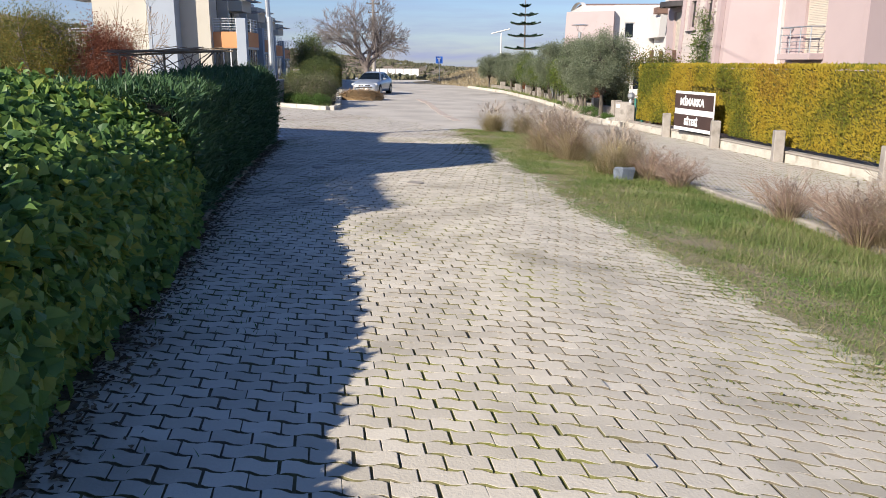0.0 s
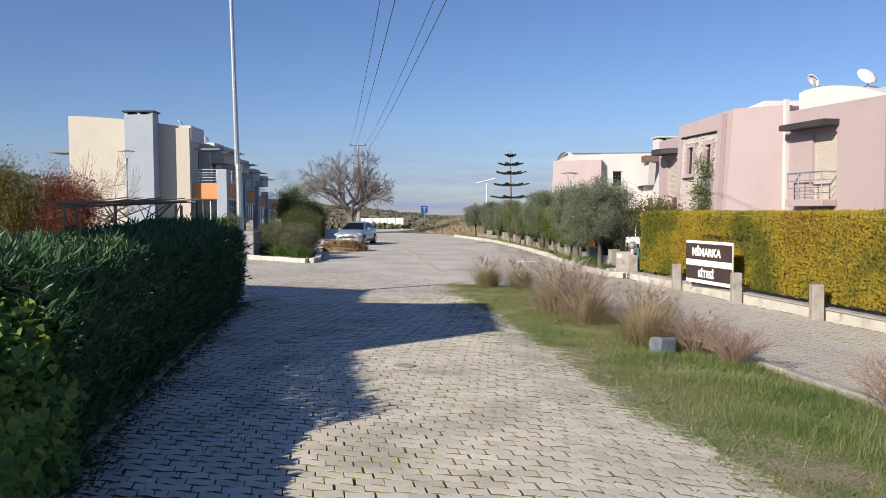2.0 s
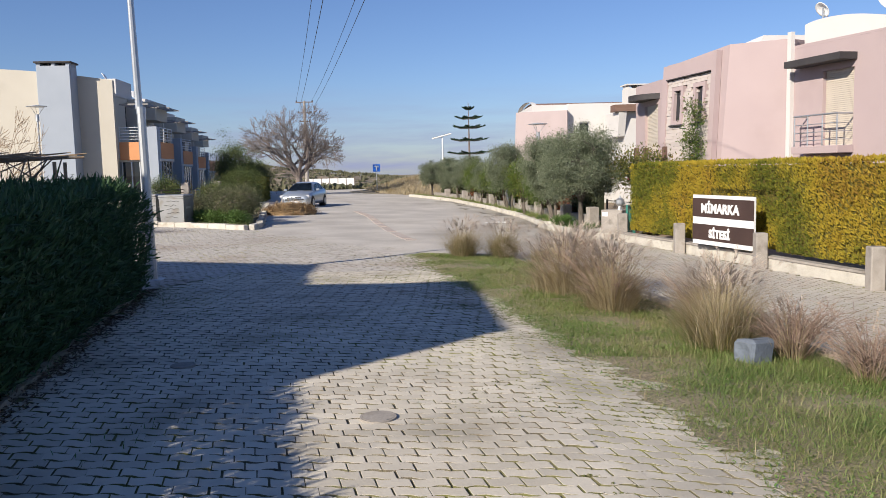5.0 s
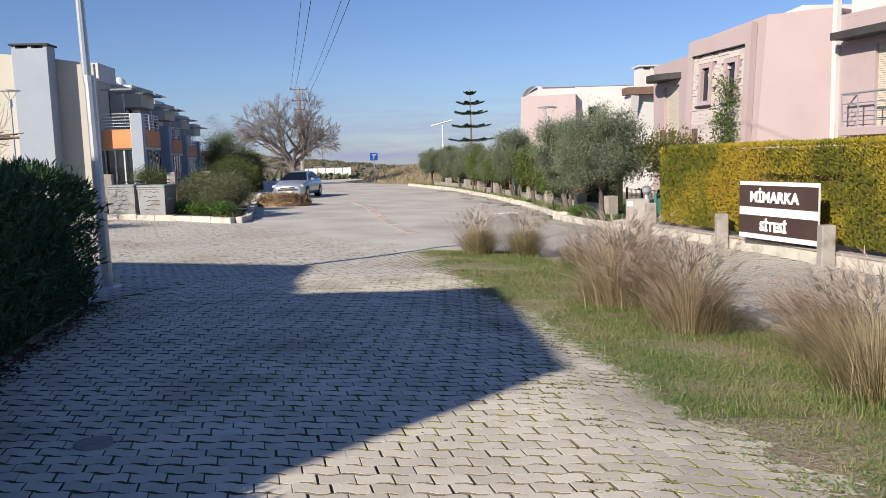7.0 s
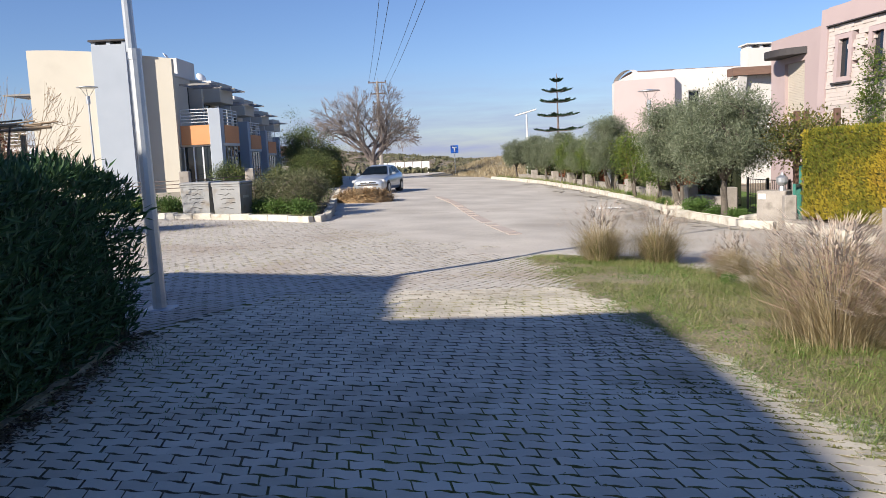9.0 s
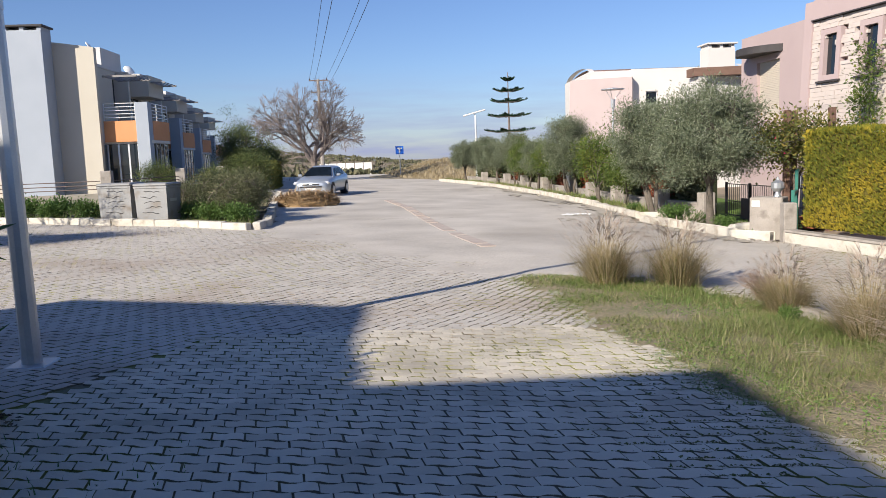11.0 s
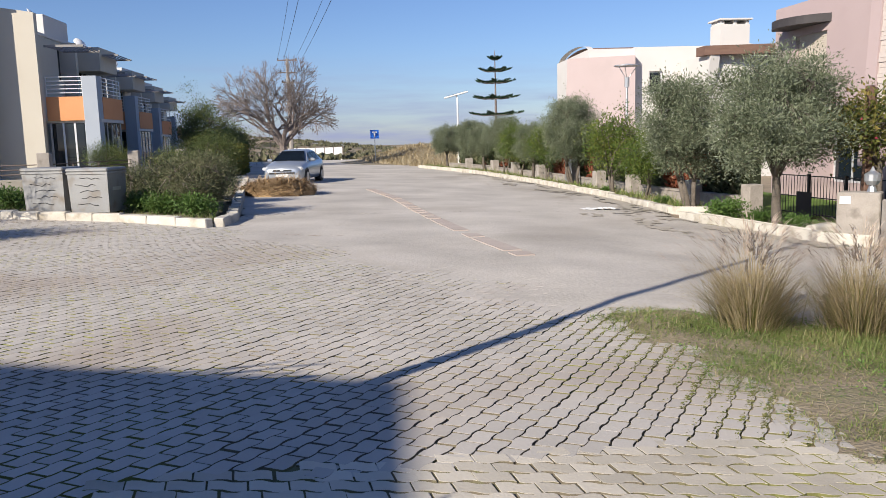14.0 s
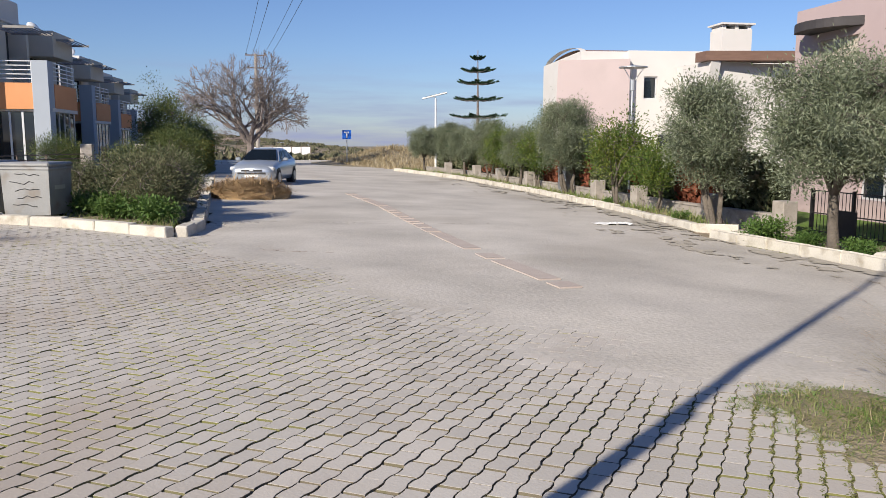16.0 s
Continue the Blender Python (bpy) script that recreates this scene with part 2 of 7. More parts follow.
M["grass"] = mat("verge_grass", [(0.115, 0.19, 0.045), (0.18, 0.255, 0.07), (0.28, 0.30, 0.115), (0.42, 0.37, 0.215)], 0.7, 1.0, 15, 0, island=0.4, leaf=0.35)
M["clover"] = mat("clover_leaves", [(0.095, 0.19, 0.04), (0.15, 0.26, 0.06), (0.23, 0.31, 0.09)], 0.6, 1.0, 15, 0, island=0.5, leaf=0.3)
M["moss"] = mat("joint_moss", [(0.075, 0.085, 0.028), (0.125, 0.135, 0.042), (0.19, 0.175, 0.075)], 1.0, 1.0, 15, 0, island=0.5)
M["louvre"] = mat("weathered_louvre", [(0.20, 0.19, 0.19), (0.30, 0.29, 0.28)], 0.7, 3, 40, 0.2)
M["climbing"] = mat("climber_leaves", [(0.055, 0.08, 0.022), (0.14, 0.15, 0.035), (0.27, 0.20, 0.055)], 0.6, 0.9, 20, 0, island=0.55, leaf=0.25)
M["drygrass"] = mat("dry_tussock", [(0.27, 0.21, 0.11), (0.43, 0.35, 0.21), (0.60, 0.51, 0.36)], 0.8, 0.6, 15, 0, island=0.6, leaf=0.3)
M["greentuft"] = mat("tussock_base", [(0.09, 0.13, 0.03), (0.20, 0.20, 0.06), (0.33, 0.27, 0.12)], 0.8, 0.6, 15, 0, island=0.6, leaf=0.2)
M["plume"] = mat("seed_plume", [(0.38, 0.29, 0.23), (0.54, 0.45, 0.37), (0.68, 0.59, 0.50)], 0.9, 0.6, 15, 0, island=0.6, leaf=0.35)
M["russet"] = mat("russet_stalks", [(0.19, 0.13, 0.10), (0.30, 0.21, 0.165), (0.40, 0.30, 0.235)], 0.9, 0.6, 15, 0, island=0.6, leaf=0.1)
M["straw"] = mat("dry_palm_litter", [(0.22, 0.14, 0.07), (0.34, 0.23, 0.12), (0.46, 0.34, 0.20)], 0.9, 1, 20, 0, island=0.6)
M["litter"] = mat("dead_leaves", [(0.05, 0.035, 0.02), (0.12, 0.085, 0.05), (0.20, 0.15, 0.09)], 0.9, 1, 20, 0, island=0.6)
M["carpaint"] = mat("silver_paint", [(0.42, 0.46, 0.51), (0.46, 0.50, 0.55)], 0.28, 2, 40, 0, metal=0.6)
M["rubber"] = mat("tyre_rubber", [(0.015, 0.015, 0.016), (0.03, 0.03, 0.03)], 0.9, 8, 60, 0.2)
M["plastic"] = mat("black_trim", [(0.02, 0.02, 0.022), (0.03, 0.03, 0.032)], 0.5, 8, 60, 0.1)
M["lamp_glass"] = mat("headlight_lens", [(0.6, 0.62, 0.64), (0.72, 0.74, 0.76)], 0.15, 4, 40, 0, metal=0.3)
M["petal"] = mat("pink_petals", [(0.45, 0.03, 0.10), (0.6, 0.06, 0.16)], 0.6, 4, 40, 0, island=0.5, leaf=0.3)
M["terracotta"] = mat("terracotta", [(0.32, 0.10, 0.05), (0.40, 0.14, 0.07)], 0.8, 4, 40, 0.2)
M["lawn"] = mat("lawn", [(0.08, 0.15, 0.02), (0.13, 0.21, 0.035)], 1.0, 1.0, 60, 0.8, 0.03)
M["scrub"] = mat("far_scrub", [(0.09, 0.10, 0.06), (0.16, 0.145, 0.09)], 1.0, 0.05, 1, 0, island=0.5)


def glass(name, tint, rough=0.03):
    m = bpy.data.materials.new(name)
    m.use_nodes = True
    p = m.node_tree.nodes["Principled BSDF"]
    p.inputs["Base Color"].default_value = (*tint, 1)
    p.inputs["Roughness"].default_value = rough
    p.inputs["Specular IOR Level"].default_value = 0.7
    return m


M["glass"] = glass("window_glass", (0.012, 0.018, 0.024))

# ---- plan helpers ----
PROF = ((-60, 0.9), (-20, 0.35), (0, 0.0), (14, -0.24), (23, -0.48), (35, -0.60), (70, -0.68), (110, -0.9), (200, -3.0), (400, -8.0), (1200, -12.0), (2600, -16.0))
SLOPE = ((4, 0.0), (20, 1.0), (60, 1.0), (90, 0.3), (130, 0.0))
LOW = ((-20, -0.3), (0, -0.62), (14, -0.82), (45, -0.88), (80, -0.8), (110, -0.95), (200, -3.0), (400, -8.0), (1200, -12.0), (2600, -16.0))


def G(x, y):
    """Height of the ground."""
    x, y = np.asarray(x, float), np.asarray(y, float)
    c = np.interp(y, *zip(*PROF))
    left = c - 0.025 * np.clip(x, -12, 0) * np.interp(y, *zip(*SLOPE))
    low = np.interp(y, *zip(*LOW))
    k = np.clip((x - 0.8) / 6.7, 0, 1)
    return np.where(x > 0.8, c + (low - c) * k, left)


def g(x, y):
    return float(G(x, y))


AX = radians(-7.0)  # the lane leans this much to the left of +y
U, V = (math.sin(AX), math.cos(AX)), (math.cos(AX), -math.sin(AX))


def thing(name, label, category, group="", kind="", at=(0, 0, 0), turn=0.0):
    ob = new(name)
    ob.empty_display_size = 0.2
    ob.matrix_world = pose(*at, 0, 0, turn)
    return tagged(ob, label, category, group, kind)


def mesh_ob(name, bm, material, smooth=False):
    me = bpy.data.meshes.new(name)
    bm.normal_update()
    bm.to_mesh(me)
    bm.free()
    if smooth:
        for p in me.polygons:
            p.use_smooth = True
    me.materials.append(material)
    return new(name, me)


def part(name, bm, material, parent, label="", smooth=False):
    ob = mesh_ob(name, bm, material, smooth)
    ob.parent = parent
    if label:
        ob["label"] = label
    return ob


def data_ob(name, verts, faces, material, parent=None, smooth=False):
    me = bpy.data.meshes.new(name)
    me.from_pydata(verts if isinstance(verts, list) else verts.tolist(), [], faces if isinstance(faces, list) else faces.tolist())
    if smooth:
        for p in me.polygons:
            p.use_smooth = True
    me.materials.append(material)
    ob = new(name, me)
    ob.parent = parent
    return ob


def box(bm, x0, x1, y0, y1, z0, z1, bev=0.0, m=None):
    r = bmesh.ops.create_cube(bm, size=1.0)
    vs = r["verts"]
    for v in vs:
        v.co = Vector(((x0 + x1) / 2 + v.co.x * (x1 - x0), (y0 + y1) / 2 + v.co.y * (y1 - y0), (z0 + z1) / 2 + v.co.z * (z1 - z0)))
        if m:
            v.co = m @ v.co
    if bev:
        es = list({e for v in vs for e in v.link_edges})
        bmesh.ops.bevel(bm, geom=es, offset=bev, segments=1, affect="EDGES", profile=0.5)
    return bm


def bx(*a, **k):
    return box(bmesh.new(), *a, **k)


def prism(bm, pts, z0, z1, tops=None):
    """A solid over the footprint pts (anticlockwise) from z0 to z1; tops may give the top corners (x, y, z)."""
    lo = [bm.verts.new((x, y, z0)) for x, y in pts]
    hi = [bm.verts.new(t) for t in (tops or [(x, y, z1) for x, y in pts])]
    n = len(pts)
    for i in range(n):
        bm.faces.new((lo[i], lo[(i + 1) % n], hi[(i + 1) % n], hi[i]))
    bm.faces.new(hi)
    bm.faces.new(lo[::-1])
    bmesh.ops.recalc_face_normals(bm, faces=bm.faces)
    return bm


def tube(bm, pts, radii, n=8, cap=True):
    """A tapered tube along pts."""
    rings = []
    for i, p in enumerate(pts):
        p = Vector(p)
        d = (Vector(pts[min(i + 1, len(pts) - 1)]) - Vector(pts[max(i - 1, 0)])).normalized()
        a = d.cross(Vector((0, 0, 1)))
        if a.length < 1e-3:
            a = Vector((1, 0, 0))
        a.normalize()
        b = d.cross(a)
        r = radii[i] if isinstance(radii, (list, tuple)) else radii
        rings.append([bm.verts.new(p + (a * math.cos(2 * math.pi * k / n) + b * math.sin(2 * math.pi * k / n)) * r) for k in range(n)])
    for q, w in zip(rings, rings[1:]):
        for k in range(n):
            bm.faces.new((q[k], w[k], w[(k + 1) % n], q[(k + 1) % n]))
    if cap:
        bm.faces.new(rings[0])
        bm.faces.new(rings[-1][::-1])
    return bm


def tb(*a, **k):
    return tube(bmesh.new(), *a, **k)


def frame_of(p0, p1):
    """The pose of a wall: x along it from p0 to p1, y inwards (to the left of the way), z up."""
    d = Vector((p1[0] - p0[0], p1[1] - p0[1], 0))
    L = d.length
    d.normalize()
    m = Matrix(((d.x, -d.y, 0, p0[0]), (d.y, d.x, 0, p0[1]), (0, 0, 1, 0), (0, 0, 0, 1)))
    return m, L


def wall_bm(bm, p0, p1, z0, z1, th=0.25, holes=()):
    """A wall with openings (s0, s1, za, zb) that go through it."""
    m, L = frame_of(p0, p1)
    ss = sorted({0.0, L, *[h[0] for h in holes], *[h[1] for h in holes]})
    for a, b in zip(ss, ss[1:]):
        zs = sorted({z0, z1, *[z for h in holes if h[0] <= a and h[1] >= b for z in h[2:4]]})
        for c, d in zip(zs, zs[1:]):
            if not any(h[0] <= a and h[1] >= b and h[2] <= c and h[3] >= d for h in holes):
                box(bm, a, b, 0, th, c, d, m=m)
    bmesh.ops.remove_doubles(bm, verts=bm.verts, dist=0.0005)
    return bm


def window_in(parent, p0, p1, hole, frame_mat, mull=1, deep=0.12, pane_mat=None):
    m, L = frame_of(p0, p1)
    s0, s1, za, zb = hole
    w = new("window")
    w.parent = parent
    bm = bmesh.new()
    t = 0.06
    box(bm, s0, s1, deep, deep + 0.05, za, za + t, m=m)
    box(bm, s0, s1, deep, deep + 0.05, zb - t, zb, m=m)
    for i in range(mull + 1):
        s = s0 + (s1 - s0 - t) * i / mull
        box(bm, s, s + t, deep + 0.001, deep + 0.049, za + t, zb - t, m=m)
    part("frame", bm, frame_mat, w)
    for i in range(mull):
        a, b = s0 + t + (s1 - s0 - t) * i / mull, s0 + (s1 - s0 - t) * (i + 1) / mull
        part("pane", bx(a, b, deep + 0.02, deep + 0.03, za + t, zb - t, m=m), pane_mat or M["glass"], w)
    return w


def rnd_unit(n, rng):
    v = rng.normal(size=(n, 3))
    return v / np.linalg.norm(v, axis=1, keepdims=True)


def leaves(name, P, D, N, length, width, material, parent=None, fold=0.25, lobed=False):
    """Folded leaves at P, pointing along D, facing N."""
    n = len(P)
    D = D / np.linalg.norm(D, axis=1, keepdims=True)
    S = np.cross(D, N)
    S /= np.linalg.norm(S, axis=1, keepdims=True) + 1e-9
    N = np.cross(S, D)
    L, W = np.broadcast_to(length, n)[:, None], np.broadcast_to(width, n)[:, None]
    up = N * W * fold
    if lobed:
        v = np.stack([P, P + D * L * 0.2 + S * W * 0.55 + up, P + D * L * 0.68 + S * W * 0.36 + up * 0.7, P + D * L - up * 0.6, P + D * L * 0.68 - S * W * 0.36 + up * 0.7, P + D * L * 0.2 - S * W * 0.55 + up], 1)
        f = np.array([[0, 1, 2], [0, 2, 3], [0, 3, 4], [0, 4, 5]])
    else:
        v = np.stack([P, P + D * L * 0.45 + S * W * 0.5 + up, P + D * L, P + D * L * 0.45 - S * W * 0.5 + up], 1)
        f = np.array([[0, 1, 2], [0, 2, 3]])
    k = v.shape[1]
    faces = (f[None] + (np.arange(n) * k)[:, None, None]).reshape(-1, 3)
    return data_ob(name, v.reshape(-1, 3).round(4), faces, material, parent)


def blades(name, P, D, length, width, material, parent=None, bend=0.5, seg=3, rng=None):
    """Grass blades that start at P along D and bow over."""
    n = len(P)
    rng = rng or np.random.default_rng(1)
    D = D / np.linalg.norm(D, axis=1, keepdims=True)
    hz = D * (1, 1, 0) + rng.normal(size=(n, 3)) * (0.05, 0.05, 0)
    hz /= np.linalg.norm(hz, axis=1, keepdims=True) + 1e-9
    S = np.stack([-hz[:, 1], hz[:, 0], np.zeros(n)], 1)
    L, W = np.broadcast_to(length, n)[:, None], np.broadcast_to(width, n)[:, None]
    B = np.broadcast_to(bend, n)[:, None]
    rows = []
    for i in range(seg + 1):
        t = i / seg
        c = P + D * L * t + (hz * 0.6 - np.array((0, 0, 0.55))) * L * B * t * t
        w = W * (1 - t) ** 0.7 * 0.5
        if i < seg:
            rows += [c - S * w, c + S * w]
        else:
            rows += [c]
    v = np.stack(rows, 1)
    f = []
    for i in range(seg - 1):
        f += [[2 * i, 2 * i + 1, 2 * i + 3], [2 * i, 2 * i + 3, 2 * i + 2]]
    f += [[2 * seg - 2, 2 * seg - 1, 2 * seg]]
    k = v.shape[1]
    faces = (np.array(f)[None] + (np.arange(n) * k)[:, None, None]).reshape(-1, 3)
    return data_ob(name, v.reshape(-1, 3).round(4), faces, material, parent)


def inside(poly, x, y):
    r = np.zeros(len(x), bool)
    n = len(poly)
    for i in range(n):
        (x0, y0), (x1, y1) = poly[i], poly[(i + 1) % n]
        c = (y0 > y) != (y1 > y)
        with np.errstate(divide="ignore", invalid="ignore"):
            xi = (x1 - x0) * (y - y0) / (y1 - y0 + 1e-12) + x0
        r ^= c & (x < xi)
    return r


def poly_at(pts, y):
    a = sorted((p[1], p[0]) for p in pts)
    return np.interp(y, [p[0] for p in a], [p[1] for p in a])


def along(pts, step):
    """Points every step metres along a polyline, with directions."""
    out = []
    for (x0, y0), (x1, y1) in zip(pts, pts[1:]):
        L = math.hypot(x1 - x0, y1 - y0)
        n = max(1, round(L / step))
        for i in range(n):
            out.append((x0 + (x1 - x0) * i / n, y0 + (y1 - y0) * i / n, x0 + (x1 - x0) * (i + 1) / n, y0 + (y1 - y0) * (i + 1) / n))
    return out


# edges of the plan
HEDGE_FACE = ((-0.85, -6.0), (-1.5, 0.0), (-1.83, 3.2), (-2.16, 5.5), (-2.5, 7.9), (-2.85, 9.7), (-3.25, 12.8), (-3.6, 15.5), (-4.05, 19.2))
VERGE_EDGE = ((3.3, -6.0), (2.95, 1.0), (2.7, 4.6), (2.25, 7.1), (1.75, 10.4), (1.55, 13.0), (1.15, 17.6), (0.8, 20.0), (0.45, 23.5), (0.3, 25.2), (0.75, 25.75), (1.6, 25.6))
VERGE_BACK = ((2.3, 25.1), (2.95, 23.3), (3.45, 20.5), (3.75, 18.0), (4.1, 15.0), (4.6, 12.0), (5.2, 8.0), (6.2, 0.0), (6.8, -6.0))
GARDEN_WALL = ((7.05, 30.6), (7.69, 26.97), (8.16, 23.45), (8.67, 20.1), (9.5, 14.6), (10.3, 9.0), (11.4, 2.0))
KERB_NEAR = ((6.85, 30.9), (6.3, 31.7), (6.05, 33.6), (5.65, 36.2), (6.6, 36.6))
KERB_FAR = ((6.9, 37.3), (6.0, 37.8), (6.1, 43.0), (5.75, 50.6), (4.5, 62.6), (2.2, 72.5), (2.9, 74.0))
KERB_LEFT = ((-22.0, 42.0), (-14.0, 39.2), (-10.6, 37.9), (-7.2, 36.65), (-5.0, 35.1), (-4.9, 36.4), (-5.4, 40.5), (-6.2, 47.0), (-7.0, 54.0))

# ---- ground, road, verge ----
def sheet(name, xs, ys, lift, material, keep=None, bumpy=0.0):
    X, Y = np.meshgrid(np.array(xs), np.array(ys))
    Z = G(X, Y) + lift
    if bumpy:
        Z = Z + bumpy * np.array([[noise.noise(Vector((x * 0.9, y * 0.9, 3.1))) for x, y in zip(a, b)] for a, b in zip(X, Y)])
    v = np.stack([X, Y, Z], -1).reshape(-1, 3)
    nx = len(xs)
    i = np.arange(len(ys) - 1)[:, None] * nx + np.arange(nx - 1)[None]
    f = np.stack([i, i + 1, i + nx + 1, i + nx], -1).reshape(-1, 4)
    if keep is not None:
        c = v[f].mean(1)
        f = f[keep(c[:, 0], c[:, 1])]
    ob = data_ob(name, v.round(4), f, material, None, True)
    return ob


xs = [-2600, -1200, -500, -200, -100, -60, -40, -30, -24, -20, -16] + [-12 + i for i in range(29)] + [18, 20, 24, 30, 40, 60, 100, 200, 500, 1200, 2600]
ys = [-1500, -500, -200, -100, -60, -40, -20] + [-14 + 2 * i for i in range(58)] + [106, 112, 120, 135, 150, 175, 200, 240, 300, 400, 600, 800, 1200, 1800, 2600]
gnd = sheet("ground", xs, ys, -0.035, M["ground"])
tagged(gnd, "dry dusty ground with sparse scrub", "ground", kind="structure")


def hill(x, y):
    """The scrubby rise beyond the track."""
    x, y = np.asarray(x, float), np.asarray(y, float)
    return 31 * np.exp(-(((y - 520) / 120) ** 2)) * np.clip((60 - x) / 260, 0, 1.3)


hx, hy = [-620 + 14 * i for i in range(58)], [230 + 14 * i for i in range(42)]
hl = sheet("hillside", hx, hy, -0.5, M["ground"])
for v in hl.data.vertices:
    v.co.z += float(hill(v.co.x, v.co.y)) * (0.85 + 0.3 * noise.noise(v.co * 0.02))
tagged(hl, "dry brown hillside dotted with scrub", "hill", kind="structure")

LANE = [*HEDGE_FACE, (-3.2, 21.98), (0.3, 22.18), (1.0, 21.08), (1.5, 18.0), (1.95, 13.5), (2.3, 10.4), (2.8, 7.1), (3.3, 4.6), (3.6, 1.0), (4.0, -6.0)]
CROSS = [(-3.2, 21.9), (0.3, 22.1), (1.0, 21.5), (2.6, 24.0), (3.2, 23.0), (4.2, 24.5), (7.2, 30.4), (6.1, 31.6), (5.95, 33.6), (5.5, 36.2), (5.9, 38.0), (-4.7, 38.0), (-4.9, 35.0), (-7.2, 36.55), (-14.0, 39.1), (-20.0, 41.0), (-20.0, 27.0), (-6.0, 20.6), (-4.1, 19.4)]
SIDE = [(3.45, 22.8), (3.6, 20.5), (3.9, 18.0), (4.25, 15.0), (4.75, 12.0), (5.35, 8.0), (6.3, 1.0), (11.2, 1.0), (10.2, 9.0), (9.4, 14.6), (8.55, 20.1), (8.05, 23.45), (7.6, 26.97), (7.1, 30.3), (4.3, 24.6)]
gx, gy = [-21 + 0.5 * i for i in range(66)], [-6 + 0.5 * i for i in range(94)]
bed = sheet("pavement", gx, gy, 0.0, M["joint"], lambda x, y: inside(LANE, x, y) | inside(CROSS, x, y) | inside(SIDE, x, y) | inside(LANE, x + 0.5, y) | inside(LANE, x - 0.5, y))
tagged(bed, "lane of interlocking grey concrete pavers with mossy joints", "pavement", kind="structure")
ROADP = [(5.9, 37.9), (6.1, 43.0), (5.75, 50.6), (4.5, 62.6), (2.2, 72.5), (3.5, 76), (9, 80), (9, 110), (-16, 110), (-14, 76), (-9.5, 66), (-8, 54), (-6.2, 47), (-5.4, 40.5), (-4.8, 37.9)]
rx, ry = [-16 + 0.5 * i for i in range(51)], [37.5 + 0.5 * i for i in range(146)]
tagged(sheet("road", rx, ry, 0.012, M["road"], lambda x, y: inside(ROADP, x, y)), "pale dusty paved street", "road", kind="structure")
DUST = [(-4.6, 36.5), (-3.0, 31.8), (-1.2, 29.2), (0.2, 26.6), (2.0, 26.0), (4.3, 25.0), (6.9, 30.2), (6.0, 31.6), (5.85, 33.6), (5.45, 36.2), (5.9, 38.0), (-4.8, 38.0)]
dx, dy = [-7 + 0.125 * i for i in range(114)], [23.5 + 0.125 * i for i in range(118)]
dust = sheet("dust", dx, dy, 0.0225, M["road"], lambda x, y: inside(DUST, x, y) | inside(DUST, x + 0.5, y + 0.9), 0.012)
co = np.array([tuple(v.co) for v in dust.data.vertices])
cover = np.zeros(len(co))
for rr in (0.5, 1.1, 1.8):
    for q in range(8):
        cover += inside(DUST, co[:, 0] + rr * math.cos(q * 0.785), co[:, 1] + rr * math.sin(q * 0.785)) / 24.0
for v, k in zip(dust.data.vertices, cover):
    # the sheet thins out towards its edge and sinks between the pavers
    v.co.z -= 0.024 * max(0.0, 0.8 - k) - 0.004 * noise.noise(v.co * 3.0)
tagged(dust, "fine grey dust lying over the pavers", "dust", kind="structure")
# washed-up dirt along the foot of the right-hand kerb
DIRT_LINE = ((30.4, 7.0), (31.8, 6.0), (33.6, 5.8), (36.3, 5.4), (37.9, 5.8), (43.0, 6.05), (50.6, 5.65), (62.6, 4.4))


def dirty(x, y):
    d = np.interp(y, *zip(*DIRT_LINE)) - x
    e = np.array([noise.noise(Vector((a * 1.3, b * 0.5, 2.0))) + 0.6 * noise.noise(Vector((a * 4, b * 2.5, 6.0))) for a, b in zip(x, y)])
    return (d > -0.1) & (e > 0.05 + 0.42 * (d - 0.5))


tagged(sheet("kerb_dirt", [2.5 + 0.1 * i for i in range(46)], [30.4 + 0.1 * i for i in range(310)], 0.034, M["dirt"], dirty, 0.006), "thin brown washed-up dirt along the kerb", "dirt", kind="structure")
VERGE = [*VERGE_EDGE, *VERGE_BACK]
vx, vy = [-0.2 + 0.1 * i for i in range(75)], [-6 + 0.1 * i for i in range(321)]


def inward(x, y):
    """Metres from the lane's edge into the verge."""
    return np.minimum(x - poly_at(VERGE_EDGE[:10], y), 25.7 - y)


def ragged(x, y, out=0.05):
    e = np.array([noise.noise(Vector((a * 1.7, b * 1.7, 0.0))) + noise.noise(Vector((a * 6, b * 6, 4.0))) for a, b in zip(x, y)]) * 0.2
    return inside(VERGE, x + out + e * (1 + 0.8 * (y > 19)), y - 0.5 * (y > 21) * np.abs(e))


# the soil starts low in the paver joints and swells up over the pavers
vg = sheet("verge", vx, vy, 0.0, M["soil"], lambda x, y: ragged(x, y, 0.4))
co = np.array([tuple(v.co) for v in vg.data.vertices])
lift = np.interp(inward(co[:, 0], co[:, 1]), (-0.45, 0.0, 0.35, 0.8), (-0.002, 0.007, 0.020, 0.036))
for v, k in zip(vg.data.vertices, lift):
    v.co.z += float(k) + (0.006 + 0.6 * max(0.0, float(k))) * noise.noise(Vector((v.co.x * 2.2, v.co.y * 2.2, 3.1)))
tagged(vg, "rough grassy verge with bare soil patches", "verge", kind="structure")

# ---- pavers ----
PL, PW, GAP, SEAM = 0.200, 0.124, 0.010, 0.0135


